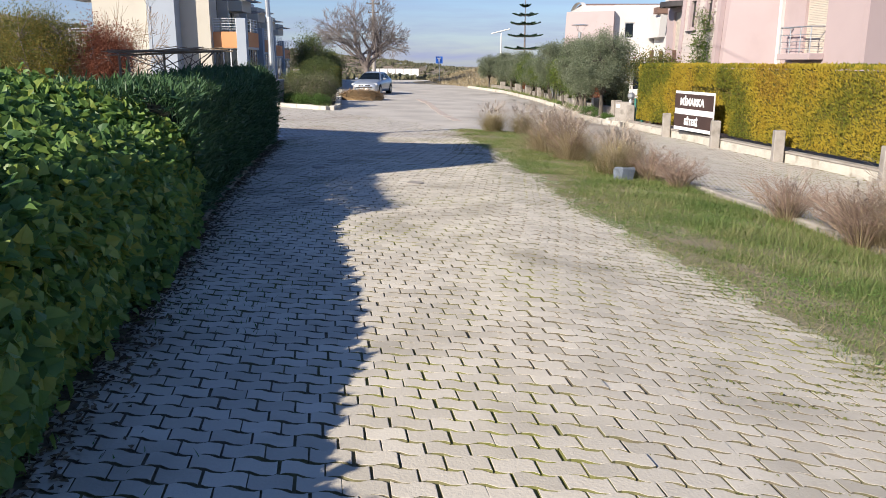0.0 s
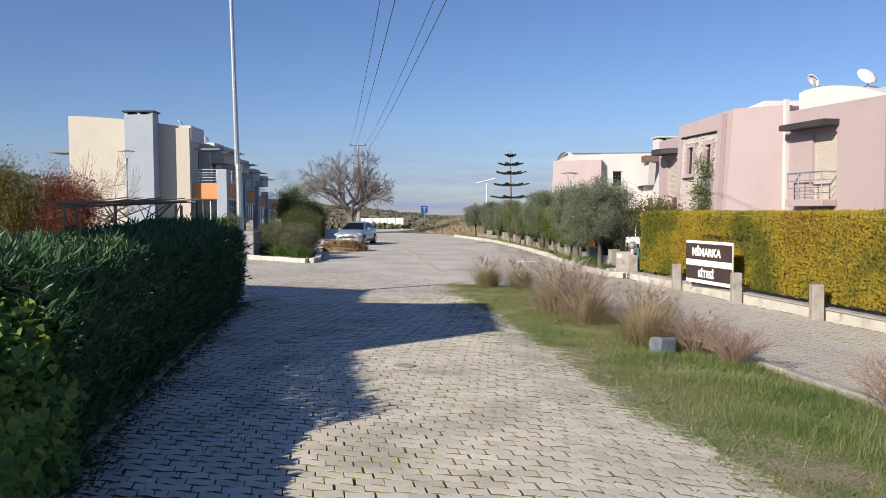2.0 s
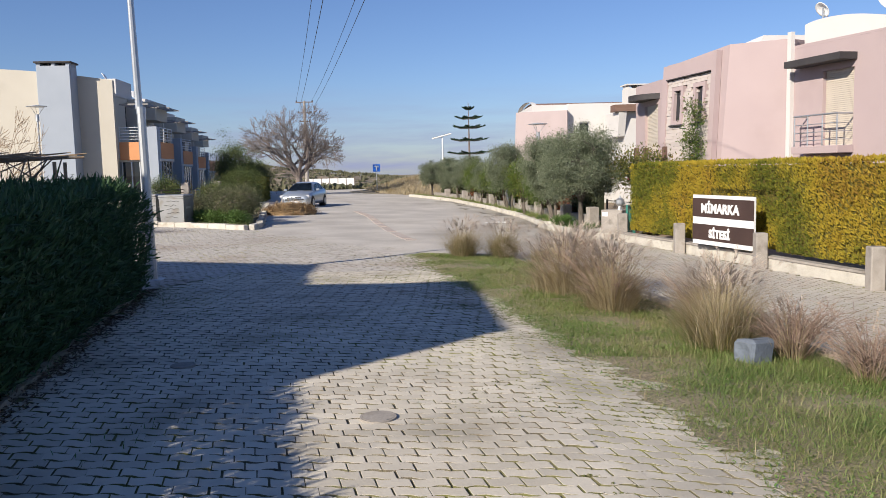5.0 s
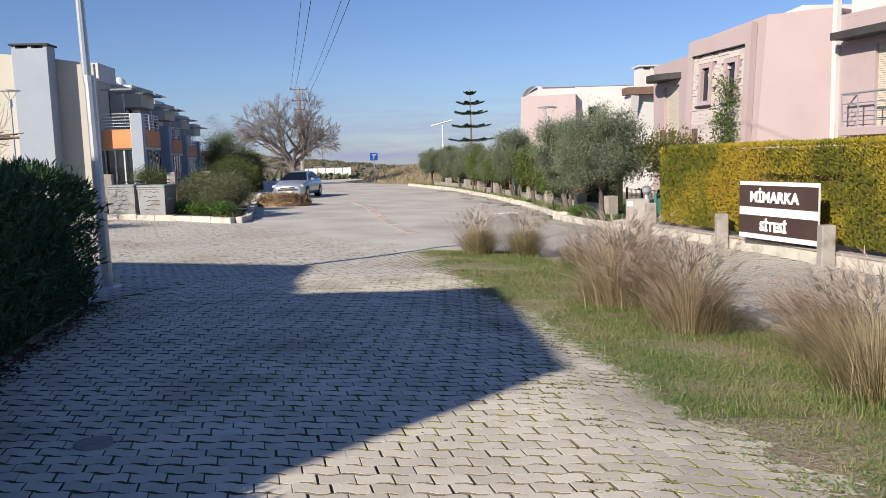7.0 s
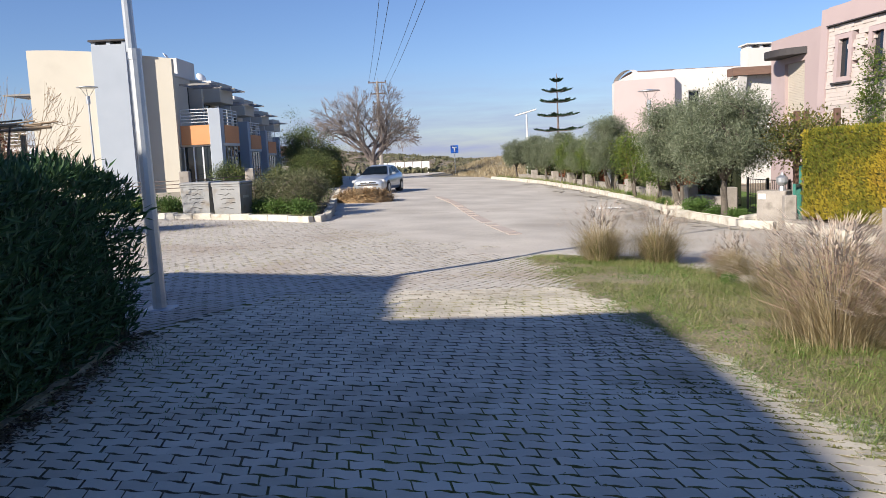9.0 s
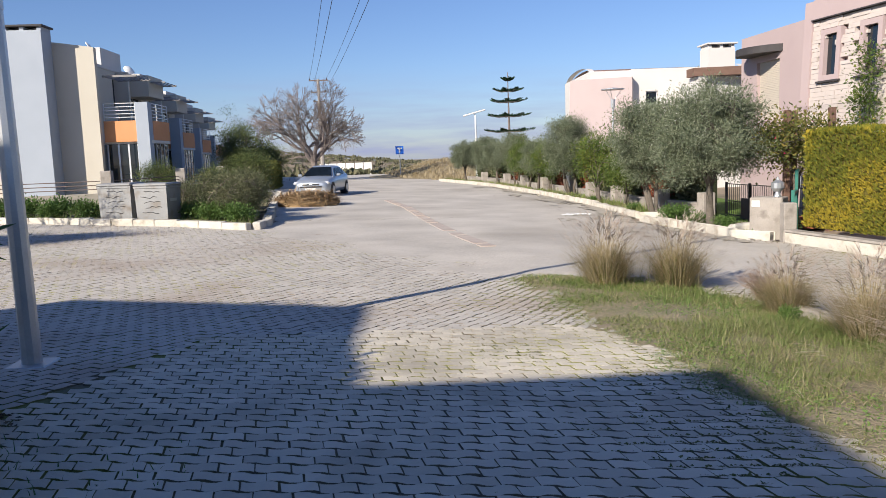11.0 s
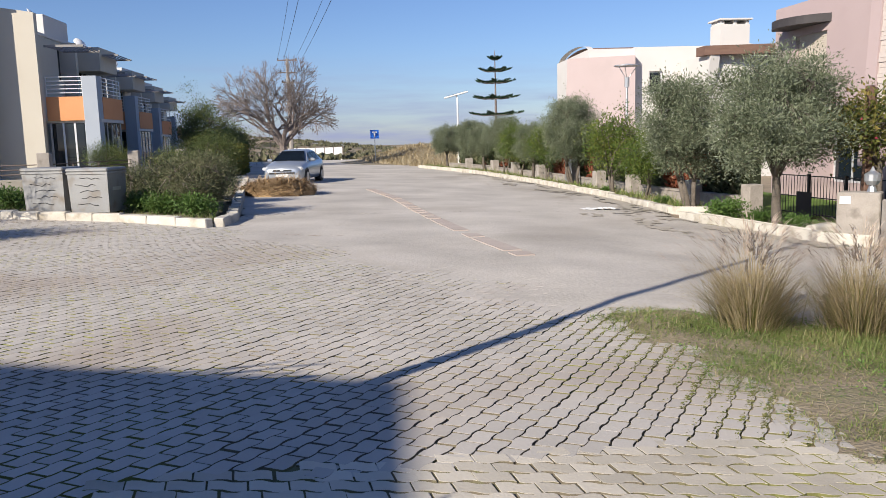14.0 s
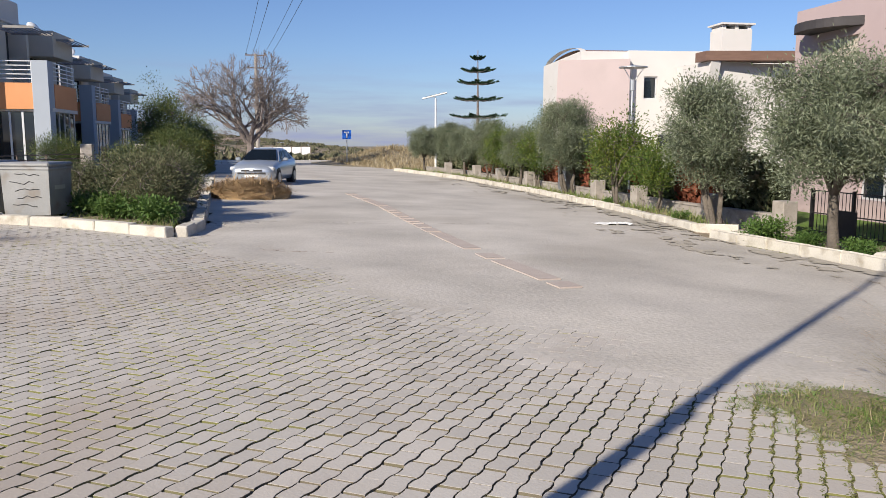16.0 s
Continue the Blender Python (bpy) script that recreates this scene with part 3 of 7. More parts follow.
def paver_shape(wave, gap, seam, slant):
    """Corner points of one zigzag paver, its top ring and its foot ring."""
    xs_ = [-0.5, -0.39, -0.12, 0.12, 0.39, 0.5]
    zig = [0, 1, 1, -1, -1, 0]
    lo = [((x * (PL - gap)), -PW / 2 + seam / 2 + wave * q) for x, q in zip(xs_, zig)]
    hi = [((x * (PL - gap)), PW / 2 - seam / 2 + wave * q) for x, q in zip(xs_, zig)]
    ring = np.array(lo + hi[::-1])
    # the ends are cut aslant
    ring[:, 0] -= slant * ring[:, 1]
    return ring


def paver_verts(wave, gap=GAP, seam=SEAM, slant=0.28):
    ring = paver_shape(wave, gap, seam, slant)
    return np.concatenate([np.c_[ring, np.full(12, -0.02)], np.c_[ring, np.full(12, 0.0)], np.c_[ring * np.array((0.97, 0.955)), np.full(12, 0.0012)]])


# neighbouring rows mirror one another, so that their wavy edges meet
PV, PM = paver_verts(0.012), paver_verts(-0.012)
CV, CM = paver_verts(0.006, 0.018, 0.0115, 0.1), paver_verts(-0.006, 0.018, 0.0115, 0.1)
PF = [[i, (i + 1) % 12, 12 + (i + 1) % 12, 12 + i] for i in range(12)] + [[12 + i, 12 + (i + 1) % 12, 24 + (i + 1) % 12, 24 + i] for i in range(12)] + [[24 + i, 25 + i, 34 - i, 35 - i] for i in range(5)]

# the sides of a paver are caked with joint soil
SOILED = np.array([1] * 12 + [0] * 17, dtype=np.int32)


def lay(poly, turn, material, near=None, name="paver_run", lift=0.012, seed=1, pair=(PV, PM)):
    """Lays pavers in running bond over poly; those in the stretch near become parts of their own."""
    rng = np.random.default_rng(seed)
    P = np.array(poly)
    c, s = math.cos(radians(turn)), math.sin(radians(turn))
    a, b = P[:, 0] * c + P[:, 1] * s, -P[:, 0] * s + P[:, 1] * c
    I, J = np.meshgrid(np.arange(math.floor(a.min() / PL) - 1, math.ceil(a.max() / PL) + 2), np.arange(math.floor(b.min() / PW) - 1, math.ceil(b.max() / PW) + 2))
    A, Bc = ((I + 0.5 * (J % 2)) * PL).ravel(), (J * PW).ravel()
    A = A + 0.05 * np.sin(Bc * 0.8) + rng.normal(0, 0.003, A.shape)
    Bc = Bc + 0.025 * np.sin(A * 0.9) + rng.normal(0, 0.0016, A.shape)
    X, Y = A * c - Bc * s, A * s + Bc * c
    ok = inside(poly, X, Y)
    X, Y, odd = X[ok], Y[ok], (J.ravel() % 2)[ok]
    n = len(X)
    ang = radians(turn) + rng.normal(0, 0.012, n)
    Z = G(X, Y) + lift + rng.normal(0, 0.0012, n) + 0.0025 * np.array([noise.noise(Vector((x * 0.8, y * 0.8, 7.0))) for x, y in zip(X, Y)])
    tx, ty = rng.normal(0, 0.008, n), rng.normal(0, 0.010, n)
    slope = (G(X, Y + 0.3) - G(X, Y - 0.3)) / 0.6
    slopx = (G(X + 0.3, Y) - G(X - 0.3, Y)) / 0.6
    sel = inside(near, X, Y) if near else np.zeros(n, bool)
    if near:
        for i in np.nonzero(sel)[0]:
            singles.append((float(X[i]), float(Y[i]), float(Z[i]), float(math.degrees(slope[i]) + math.degrees(tx[i])), float(-math.degrees(slopx[i]) + math.degrees(ty[i])), math.degrees(ang[i]), int(odd[i])))
    k = ~sel
    ca, sa = np.cos(ang[k])[:, None], np.sin(ang[k])[:, None]
    W = np.where(odd[k][:, None, None] == 1, pair[1][None], pair[0][None])
    vx_, vy_ = W[:, :, 0] * ca - W[:, :, 1] * sa, W[:, :, 0] * sa + W[:, :, 1] * ca
    vz = W[:, :, 2] + Z[k][:, None] + vx_ * (slopx[k] + ty[k])[:, None] + vy_ * (slope[k] + tx[k])[:, None]
    verts = np.stack([vx_ + X[k][:, None], vy_ + Y[k][:, None], vz], -1).reshape(-1, 3)
    faces = (np.array(PF)[None] + (np.arange(int(k.sum())) * 36)[:, None, None]).reshape(-1, 4)
    ob = data_ob(name, verts.round(4), faces, material, bed)
    ob.data.materials.append(M["joint"])
    ob.data.polygons.foreach_set("material_index", np.tile(SOILED, int(k.sum())))
    ob["kind"] = "stuff"
    return ob


singles = []
lay(LANE, -7.0, M["paver_run"], near=[(-0.75, 20.6), (1.1, 20.6), (1.1, 16.6), (-0.75, 16.6)])
lay(CROSS, 57.0, M["paver_dusty"], seed=2, pair=(CV, CM))
lay(SIDE, -9.0, M["paver_dusty"], seed=3, lift=0.0115, pair=(CV, CM))


# ---- kerbs and garden wall ----
def kerb(pts, h, w, label, step=0.8, material=None, top=None):
    k = thing("kerb", label, "kerb", kind="structure")
    rng = random.Random(len(pts))
    for x0, y0, x1, y1 in along(pts, step):
        m, L = frame_of((x0, y0), (x1, y1))
        z = min(g(x0, y0), g(x1, y1))
        j = rng.uniform(-0.012, 0.012)
        bm = bx(0.004, L - 0.004, -w + j, j, z - 0.06, z + h + j, bev=0.022, m=m)
        for v in bm.verts:
            v.co += Vector((rng.uniform(-1, 1), rng.uniform(-1, 1), rng.uniform(-1, 1))) * 0.008
        part("kerb_stone", bm, material or M["kerb"], k)
    return k


kerb(KERB_NEAR, 0.17, 0.2, "limewashed concrete kerb round the olive bed")
kerb(KERB_FAR, 0.17, 0.2, "limewashed concrete kerb along the street")
kerb(KERB_LEFT[::-1][::-1], 0.2, 0.22, "crumbling whitewashed concrete kerb of a planted corner")
kerb([(3.05, 22.9), (3.5, 20.5), (3.78, 18.0), (4.15, 15.0), (4.65, 12.0), (5.25, 8.0)], 0.14, 0.16, "weathered concrete kerb half buried in grass", material=M["concrete"])
kerb([(-4.05, 19.0), (-3.6, 15.5), (-3.22, 12.8), (-2.84, 9.7), (-2.5, 7.9)], 0.045, 0.12, "low soil-stained kerb stones below the hedge", 0.45, M["soil"])

gw = thing("garden_wall", "low whitewashed garden wall with flat coping", "wall", kind="structure")
for (x0, y0), (x1, y1) in zip(GARDEN_WALL, GARDEN_WALL[1:]):
    m, L = frame_of((x0, y0), (x1, y1))
    z = min(g(x0, y0), g(x1, y1))
    part("wall", bx(0.001, L - 0.001, 0.0, 0.2, z - 0.15, -0.60, m=m), M["kerb"], gw)
    n = round(L / 0.9)
    for i in range(n):
        part("coping", bx(L * i / n + 0.004, L * (i + 1) / n - 0.004, -0.03, 0.23, -0.60, -0.55, bev=0.008, m=m), M["concrete"], gw)


def gate_pillar(x, y, w, h, label):
    z = g(x, y)
    bm = bx(-w / 2, w / 2, -w / 2, w / 2, z - 0.1, z + h, bev=0.02, m=pose(x, y, 0, 0, 0, -8))
    ob = mesh_ob("pillar", bm, M["concrete"])
    return tagged(ob, label, "pillar", "short concrete pillars")


for x, y in ((7.55, 26.97), (8.02, 23.45), (8.5, 20.1), (9.15, 16.2)):
    gate_pillar(x, y, 0.26, 0.8, "short raw concrete pillar at the garden wall")

# ---- houses ----
def dish(parent_label, x, y, z, r, yaw, tilt=55):
    d = thing("satellite_dish", parent_label, "satellite dish", "satellite dishes", at=(x, y, z), turn=yaw)
    bm = bmesh.new()
    rings = []
    for i in range(6):
        t = i / 5
        rings.append([bm.verts.new((r * t * math.cos(k * math.pi / 10), -0.32 * r * t * t, r * t * math.sin(k * math.pi / 10))) for k in range(20)])
    for a, b in zip(rings, rings[1:]):
        for k in range(20):
            bm.faces.new((a[k], a[(k + 1) % 20], b[(k + 1) % 20], b[k]))
    bmesh.ops.remove_doubles(bm, verts=bm.verts, dist=0.001)
    bmesh.ops.solidify(bm, geom=bm.faces[:], thickness=0.015)
    bmesh.ops.transform(bm, matrix=pose(0, 0, r + 0.25, 180 - 35, 0, 0), verts=bm.verts)
    part("reflector", bm, M["tank"], d, smooth=True)
    part("mast", tb([(0, 0.03, 0), (0, 0.05, r + 0.25)], 0.03), M["metal"], d)
    part("feed_arm", tb([(0, 0.0, 0.3), (0, -r * 1.0, r * 0.75)], 0.015, n=5), M["metal"], d)
    return d


def railing(parent, p0, p1, z, h=0.95, bars=5, posts=3, material=None):
    m, L = frame_of(p0, p1)
    r = new("railing")
    r.parent = parent
    for i in range(posts):
        s = 0.03 + (L - 0.06) * i / max(1, posts - 1)
        part("post", bx(s - 0.02, s + 0.02, -0.02, 0.02, z, z + h, m=m), material or M["rail"], r)
    for i in range(bars):
        zz = z + h * (i + 1) / bars
        part("bar", bx(0, L, -0.016, 0.016, zz - 0.018, zz + 0.018, m=m), material or M["rail"], r)
    return r


def villa(first):
    """White and grey villa with a curved end wall, chimney slab, orange balcony and louvred sunshades. Built about the foot of its end wall's street corner."""
    h = thing("villa", "cream and grey-blue two-storey villa with an orange balcony", "house", "row of villas", at=(0, 0, 0))
    # end wall, its top falling in a curve to the street
    bm = bmesh.new()
    n = 14
    pts = [(-7.85 + 7.85 * i / n, 7.95 - 0.78 * (i / n) ** 1.6) for i in range(n + 1)]
    lo = [bm.verts.new((x, 0, -0.6)) for x, z in pts]
    hi = [bm.verts.new((x, 0, z)) for x, z in pts]
    lb = [bm.verts.new((x, 0.35, -0.6)) for x, z in pts]
    hb = [bm.verts.new((x, 0.35, z)) for x, z in pts]
    for i in range(n):
        bm.faces.new((lo[i], lo[i + 1], hi[i + 1], hi[i]))
        bm.faces.new((lb[i + 1], lb[i], hb[i], hb[i + 1]))
        bm.faces.new((hi[i], hi[i + 1], hb[i + 1], hb[i]))
    bm.faces.new((lo[0], hi[0], hb[0], lb[0]))
    bm.faces.new((lo[n], lb[n], hb[n], hi[n]))
    part("end_wall", bm, M["cream"], h, "cream rendered end wall")
    # chimney with its cap
    ch = part("chimney", bx(-3.82, -1.97, -1.1, -0.003, -0.6, 7.9, bev=0.02), M["greyblue"], h, "grey-blue chimney slab")
    for i in range(3):
        part("cap_block", bx(-3.8 + i * 0.81, -3.6 + i * 0.81, -1.08, -0.02, 7.9, 8.05), M["greyblue"], ch)
    part("cap", bx(-3.92, -1.87, -1.2, 0.1, 8.05, 8.15, bev=0.015), M["darkcap"], ch, "dark coping slab")
    # main body
    east = ((-0.9, 0.36), (-0.9, 11.6))
    holes = [(4.7, 6.4, 4.6, 6.3), (7.4, 9.6, 3.9, 6.2), (7.2, 10.4, 0.2, 2.4)]
    part("wall", wall_bm(bmesh.new(), *east, -0.6, 6.55, 0.3, holes), M["cream"], h)
    for k in holes:
        window_in(h, *east, k, M["greyblue"], 2)
    part("wall", bx(-7.6, -1.22, 0.37, 11.59, -0.6, 6.3), M["cream"], h)
    part("roof_slab", bx(-7.8, -0.85, 0.37, 11.65, 6.56, 6.72, bev=0.02), M["white"], h)
    part("roof_box", bx(-5.0, -1.1, 4.2, 7.4, 6.725, 7.75, bev=0.02), M["white"], h)
    part("roof_box", bx(-1.9, 0.35, 7.6, 10.6, 5.3, 6.55, bev=0.02), M["cream"], h)
    part("upper_wall", bx(-1.2, -0.25, 5.7, 6.0, 3.75, 6.55), M["cream"], h)
    # balcony block
    b = new("balcony")
    b.parent = h
    part("floor_slab", bx(-0.597, 2.3, 0.71, 4.1, 2.4, 2.55), M["white"], b)
    part("parapet", bx(0.004, 1.63, 0.55, 0.7, 2.5, 3.56), M["orange"], b, "orange rendered parapet")
    part("parapet", bx(2.15, 2.3, 1.11, 4.1, 2.56, 3.55), M["orange"], b, "orange rendered parapet")
    part("column", bx(1.633, 2.28, 0.45, 1.1, -0.5, 4.46, bev=0.015), M["greyblue"], b, "grey-blue square column")
    railing(b, (0.004, 0.62), (1.62, 0.62), 3.56, 0.88, 5, 2)
    railing(b, (2.22, 1.11), (2.22, 4.1), 3.55, 0.88, 5, 4)
    # glazed room below
    bm = bmesh.new()
    for x in (0.06, 0.6, 1.1, 1.58):
        box(bm, x - 0.04, x + 0.04, 0.72, 0.8, -0.4, 2.39)
    for y in (1.2, 1.9, 2.6, 3.3, 4.0):
        box(bm, 2.1, 2.18, y - 0.04, y + 0.04, -0.4, 2.39)
    part("glazing_frame", bm, M["rail"], h)
    part("pane", bx(0.02, 1.62, 0.75, 0.77, -0.4, 2.38), M["glass"], h)
    part("pane", bx(2.13, 2.15, 1.2, 4.0, -0.4, 2.38), M["glass"], h)
    # louvred sunshades
    for x0, x1, y0, y1, z in ((0.1, 1.8, 0.6, 3.0, 5.75), (-0.6, 1.2, 8.0, 10.6, 6.1), (-9.6, -7.85, 0.4, 3.0, 5.6)):
        s = new("sunshade")
        s.parent = h
        part("rim", bx(x0, x1, y0, y0 + 0.06, z, z + 0.1), M["louvre"], s)
        part("rim", bx(x0, x1, y1 - 0.06, y1, z, z + 0.1), M["louvre"], s)
        for i in range(9):
            x = x0 + 0.06 + (x1 - x0 - 0.12) * i / 8
            part("slat", bx(-0.05, 0.05, y0 + 0.06, y1 - 0.06, -0.012, 0.012, m=pose(x, 0, z + 0.05, 0, 40, 0)), M["louvre"], s)
    # garden-side balcony
    part("floor_slab", bx(-9.8, -7.86, 0.4, 3.4, 2.6, 2.8), M["white"], h)
    part("column", bx(-8.5, -8.1, 0.45, 0.85, -0.6, 3.9), M["greyblue"], h)
    railing(h, (-9.8, 0.45), (-8.5, 0.45), 2.8, 0.95, 5, 2)
    return h


v0 = villa(True)
base = (-15.75, 55.3)
for i, k in enumerate((0.0, 11.5, 23.0, 34.5)):
    x, y = base[0] + U[0] * k, base[1] + U[1] * k
    m = pose(x, y, 0.0 - 0.02 * k, 0, 0, 0.0)
    if i == 0:
        v0.matrix_world = m
    else:
        copy_thing(v0, m)
    dish("white satellite dish on a villa roof", x - 2.6, y + 7.0, 7.72 - 0.02 * k, 0.42 if i else 0.3, 95 - 40 * i)


def pink_house():
    """Pink villa with a raked bay clad in split stone, a shaded balcony and a white barrel roof."""
    h = thing("pink_villa", "pink rendered villa with stone-clad bay and white barrel roof", "house")
    C, W, L = (11.1, 32.85), (12.95, 31.5), (10.63, 36.8)
    ct = (11.45, 32.6)
    # bay: front face and raked side
    bay = part("bay", prism(bmesh.new(), [C, W, (15.5, 33.0), (15.0, 38.0), (11.7, 38.0), L], -0.9, 5.4, [(*ct, 5.42), (*W, 5.42), (15.5, 33, 5.42), (15, 38, 5.3), (11.9, 38, 5.25), (10.97, 36.8, 5.25)]), M["pink"], h)
    # stone panel with two windows in a proud frame
    p0, p1 = Vector((10.56, 36.75, 0)), Vector((11.01, 33.02, 0))
    m, n = frame_of(p0, p1)
    rake = Matrix.Identity(4)
    rake[1][2] = 0.05
    rng = random.Random(5)
    panel = new("stone_panel")
    panel.parent = h
    z = 0.9
    while z < 4.62:
        hh = rng.uniform(0.08, 0.16)
        s = 0.35
        while s < n - 0.3:
            w = rng.uniform(0.25, 0.7)
            e = min(s + w, n - 0.28)
            mid = (s + e) / 2
            if not ((0.75 < mid < 1.55 and 2.95 < z < 4.35) or (2.3 < mid < 3.1 and 2.95 < z < 4.35)):
                o = rng.uniform(0, 0.035)
                part("stone", bx(s + 0.004, e - 0.004, -0.03 - o, 0.12, z + 0.003, min(z + hh, 4.64) - 0.003, m=m @ rake), M["stoneclad"], panel)
            s = e
        z += hh
    bm = bmesh.new()
    box(bm, 0.0, 0.35, -0.10, 0.1, 0.3, 5.2, m=m @ rake)
    box(bm, n - 0.28, n + 0.02, -0.10, 0.1, 0.3, 5.3, m=m @ rake)
    box(bm, 0.351, n - 0.281, -0.10, 0.1, 4.68, 5.22, m=m @ rake)
    part("bay_frame", bm, M["pink"], h)
    part("drip_mould", bx(0.36, n - 0.29, -0.16, -0.02, 4.645, 4.675, m=m @ rake), M["darkcap"], h)
    for s0 in (0.75, 2.3):
        w = new("window")
        w.parent = h
        bm = bmesh.new()
        box(bm, s0, s0 + 0.16, -0.09, 0.1, 2.95, 4.35, m=m @ rake)
        box(bm, s0 + 0.66, s0 + 0.82, -0.09, 0.1, 2.95, 4.35, m=m @ rake)
        box(bm, s0 + 0.16, s0 + 0.66, -0.09, 0.1, 2.95, 3.1, m=m @ rake)
        box(bm, s0 + 0.16, s0 + 0.66, -0.09, 0.1, 4.2, 4.35, m=m @ rake)
        part("surround", bm, M["pink"], w)
        part("pane", bx(s0 + 0.16, s0 + 0.66, 0.04, 0.06, 3.1, 4.2, m=m @ rake), M["glass"], w)
        part("sill", bx(s0 - 0.05, s0 + 0.87, -0.15, -0.01, 2.9, 2.95, m=m @ rake), M["darkcap"], w)
    # white reveal and balcony wing
    a0, a1 = (12.98, 31.45), (13.8, 27.0)
    holes = [(1.4, 2.65, 1.95, 4.2), (0.7, 3.4, -0.4, 1.5)]
    part("wall", wall_bm(bmesh.new(), a0, a1, -0.9, 5.05, 0.3, holes), M["pink"], h)
    m2, n2 = frame_of(a0, a1)
    part("parapet", prism(bmesh.new(), [(0, 0), (n2, 0), (n2, 0.3), (0, 0.3)], 5.052, 5.5, [(0, 0, 5.16), (n2, 0, 5.1), (n2, 0.3, 5.1), (0, 0.3, 5.16)]), M["pink"], h).matrix_world = m2
    part("reveal", bx(-0.06, 0.12, -0.14, -0.003, -0.9, 5.6, m=m2), M["white"], h)
    part("wall", bx(0.31, n2 - 0.001, 0.31, 8.0, -0.9, 5.05, m=m2), M["pink"], h)
    part("wall", bx(n2, n2 + 0.25, 0.004, 8.0, -0.9, 5.1, m=m2), M["pink"], h)
    for k in holes[:1]:
        bm = bmesh.new()
        zz = k[2]
        while zz < k[3] - 0.01:
            box(bm, k[0], k[1], 0.12, 0.15, zz + 0.003, min(zz + 0.055, k[3]), m=m2)
            zz += 0.06
        part("shutter", bm, M["shutter"], h, "closed cream roller shutter")
    window_in(h, a0, a1, holes[1], M["rail"], 3)
    for s in (0.75,):
        bal = new("balcony")
        bal.parent = h
        part("floor_slab", bx(s, s + 1.95, -0.58, -0.003, 1.72, 1.95, bev=0.015, m=m2), M["pink"], bal)
        r = new("railing")
        r.parent = bal
        for q in (s + 0.08, s + 0.66, s + 1.28, s + 1.87):
            part("post", tb([m2 @ Vector((q, -0.53, 1.95)), m2 @ Vector((q, -0.53, 2.85))], 0.022, n=8), M["metal"], r)
        for zz, rr in ((2.12, 0.012), (2.36, 0.012), (2.6, 0.012), (2.87, 0.028)):
            part("bar", tb([m2 @ Vector((s + 0.05, -0.03, zz)), m2 @ Vector((s + 0.05, -0.53, zz)), m2 @ Vector((s + 1.9, -0.53, zz)), m2 @ Vector((s + 1.9, -0.03, zz))], rr, n=8), M["metal"], r)
        part("awning", prism(bmesh.new(), [(s - 0.35, -0.62), (s + 2.0, -0.62), (s + 2.0, -0.003), (s - 0.35, -0.003)], 4.4, 4.6), M["darkcap"], bal, "dark slab awning").matrix_world = m2
    # barrel roof
    bm = bmesh.new()
    prev = None
    for i in range(17):
        t = math.pi * i / 16
        q = [bm.verts.new(m2 @ Vector((-0.05 + 4.5 * i / 16, tt, 5.85 - 0.75 * (i / 16) ** 1.6 + 0.18 * max(0.0, math.sin(t)) ** 0.7))) for tt in (0.5, 7.5)]
        if prev:
            bm.faces.new((prev[0], q[0], q[1], prev[1]))
        prev = q
    r = bmesh.ops.extrude_face_region(bm, geom=bm.faces[:])
    for v in r["geom"]:
        if isinstance(v, bmesh.types.BMVert):
            v.co.z = 4.6
    bmesh.ops.recalc_face_normals(bm, faces=bm.faces[:])
    part("roof", bm, M["white"], h, "white barrel roof")
    part("roof_box", prism(bmesh.new(), [(12.6, 33.2), (15.4, 33.2), (15.0, 37.5), (12.2, 37.5)], 5.3, 6.0, [(12.9, 33.2, 5.8), (15.4, 33.2, 5.8), (15, 37.5, 5.8), (12.2, 37.5, 5.4)]), M["white"], h)
    # set-back wing
    b0, b1 = (11.8, 43.3), (11.9, 38.0)
    holes = [(1.2, 2.8, 2.1, 4.1), (3.2, 4.9, -0.3, 1.9)]
    part("wall", wall_bm(bmesh.new(), b0, b1, -0.9, 5.1, 0.3, holes), M["pink"], h)
    m3, n3 = frame_of(b0, b1)
    part("wall", bx(0.0, n3, 0.31, 5.0, -0.9, 5.05, m=m3), M["pink"], h)
    window_in(h, b0, b1, holes[1], M["rail"], 2)
    bm = bmesh.new()
    zz = 2.1
    while zz < 4.09:
        box(bm, 1.2, 2.8, 0.12, 0.15, zz + 0.003, min(zz + 0.055, 4.1), m=m3)
        zz += 0.06
    part("shutter", bm, M["shutter"], h, "closed cream roller shutter")
    bm = bmesh.new()
    arc = [(0.7 + 2.3 * i / 10, -0.003 - 0.85 * math.sin(math.pi * (0.15 + 0.85 * i / 10)) ** 0.6) for i in range(11)]
    pts = arc
    part("awning", prism(bm, [pts[i] for i in range(11)] + [(0.7, -0.002)], 4.32, 4.56), M["darkcap"], h, "curved dark slab awning").matrix_world = m3
    for x, y, z, r, a in ((13.75, 31.0, 5.75, 0.26, 100), (14.35, 28.6, 5.45, 0.34, 10)):
        dish("white satellite dish on the barrel roof", x, y, z, r, a)
    return h


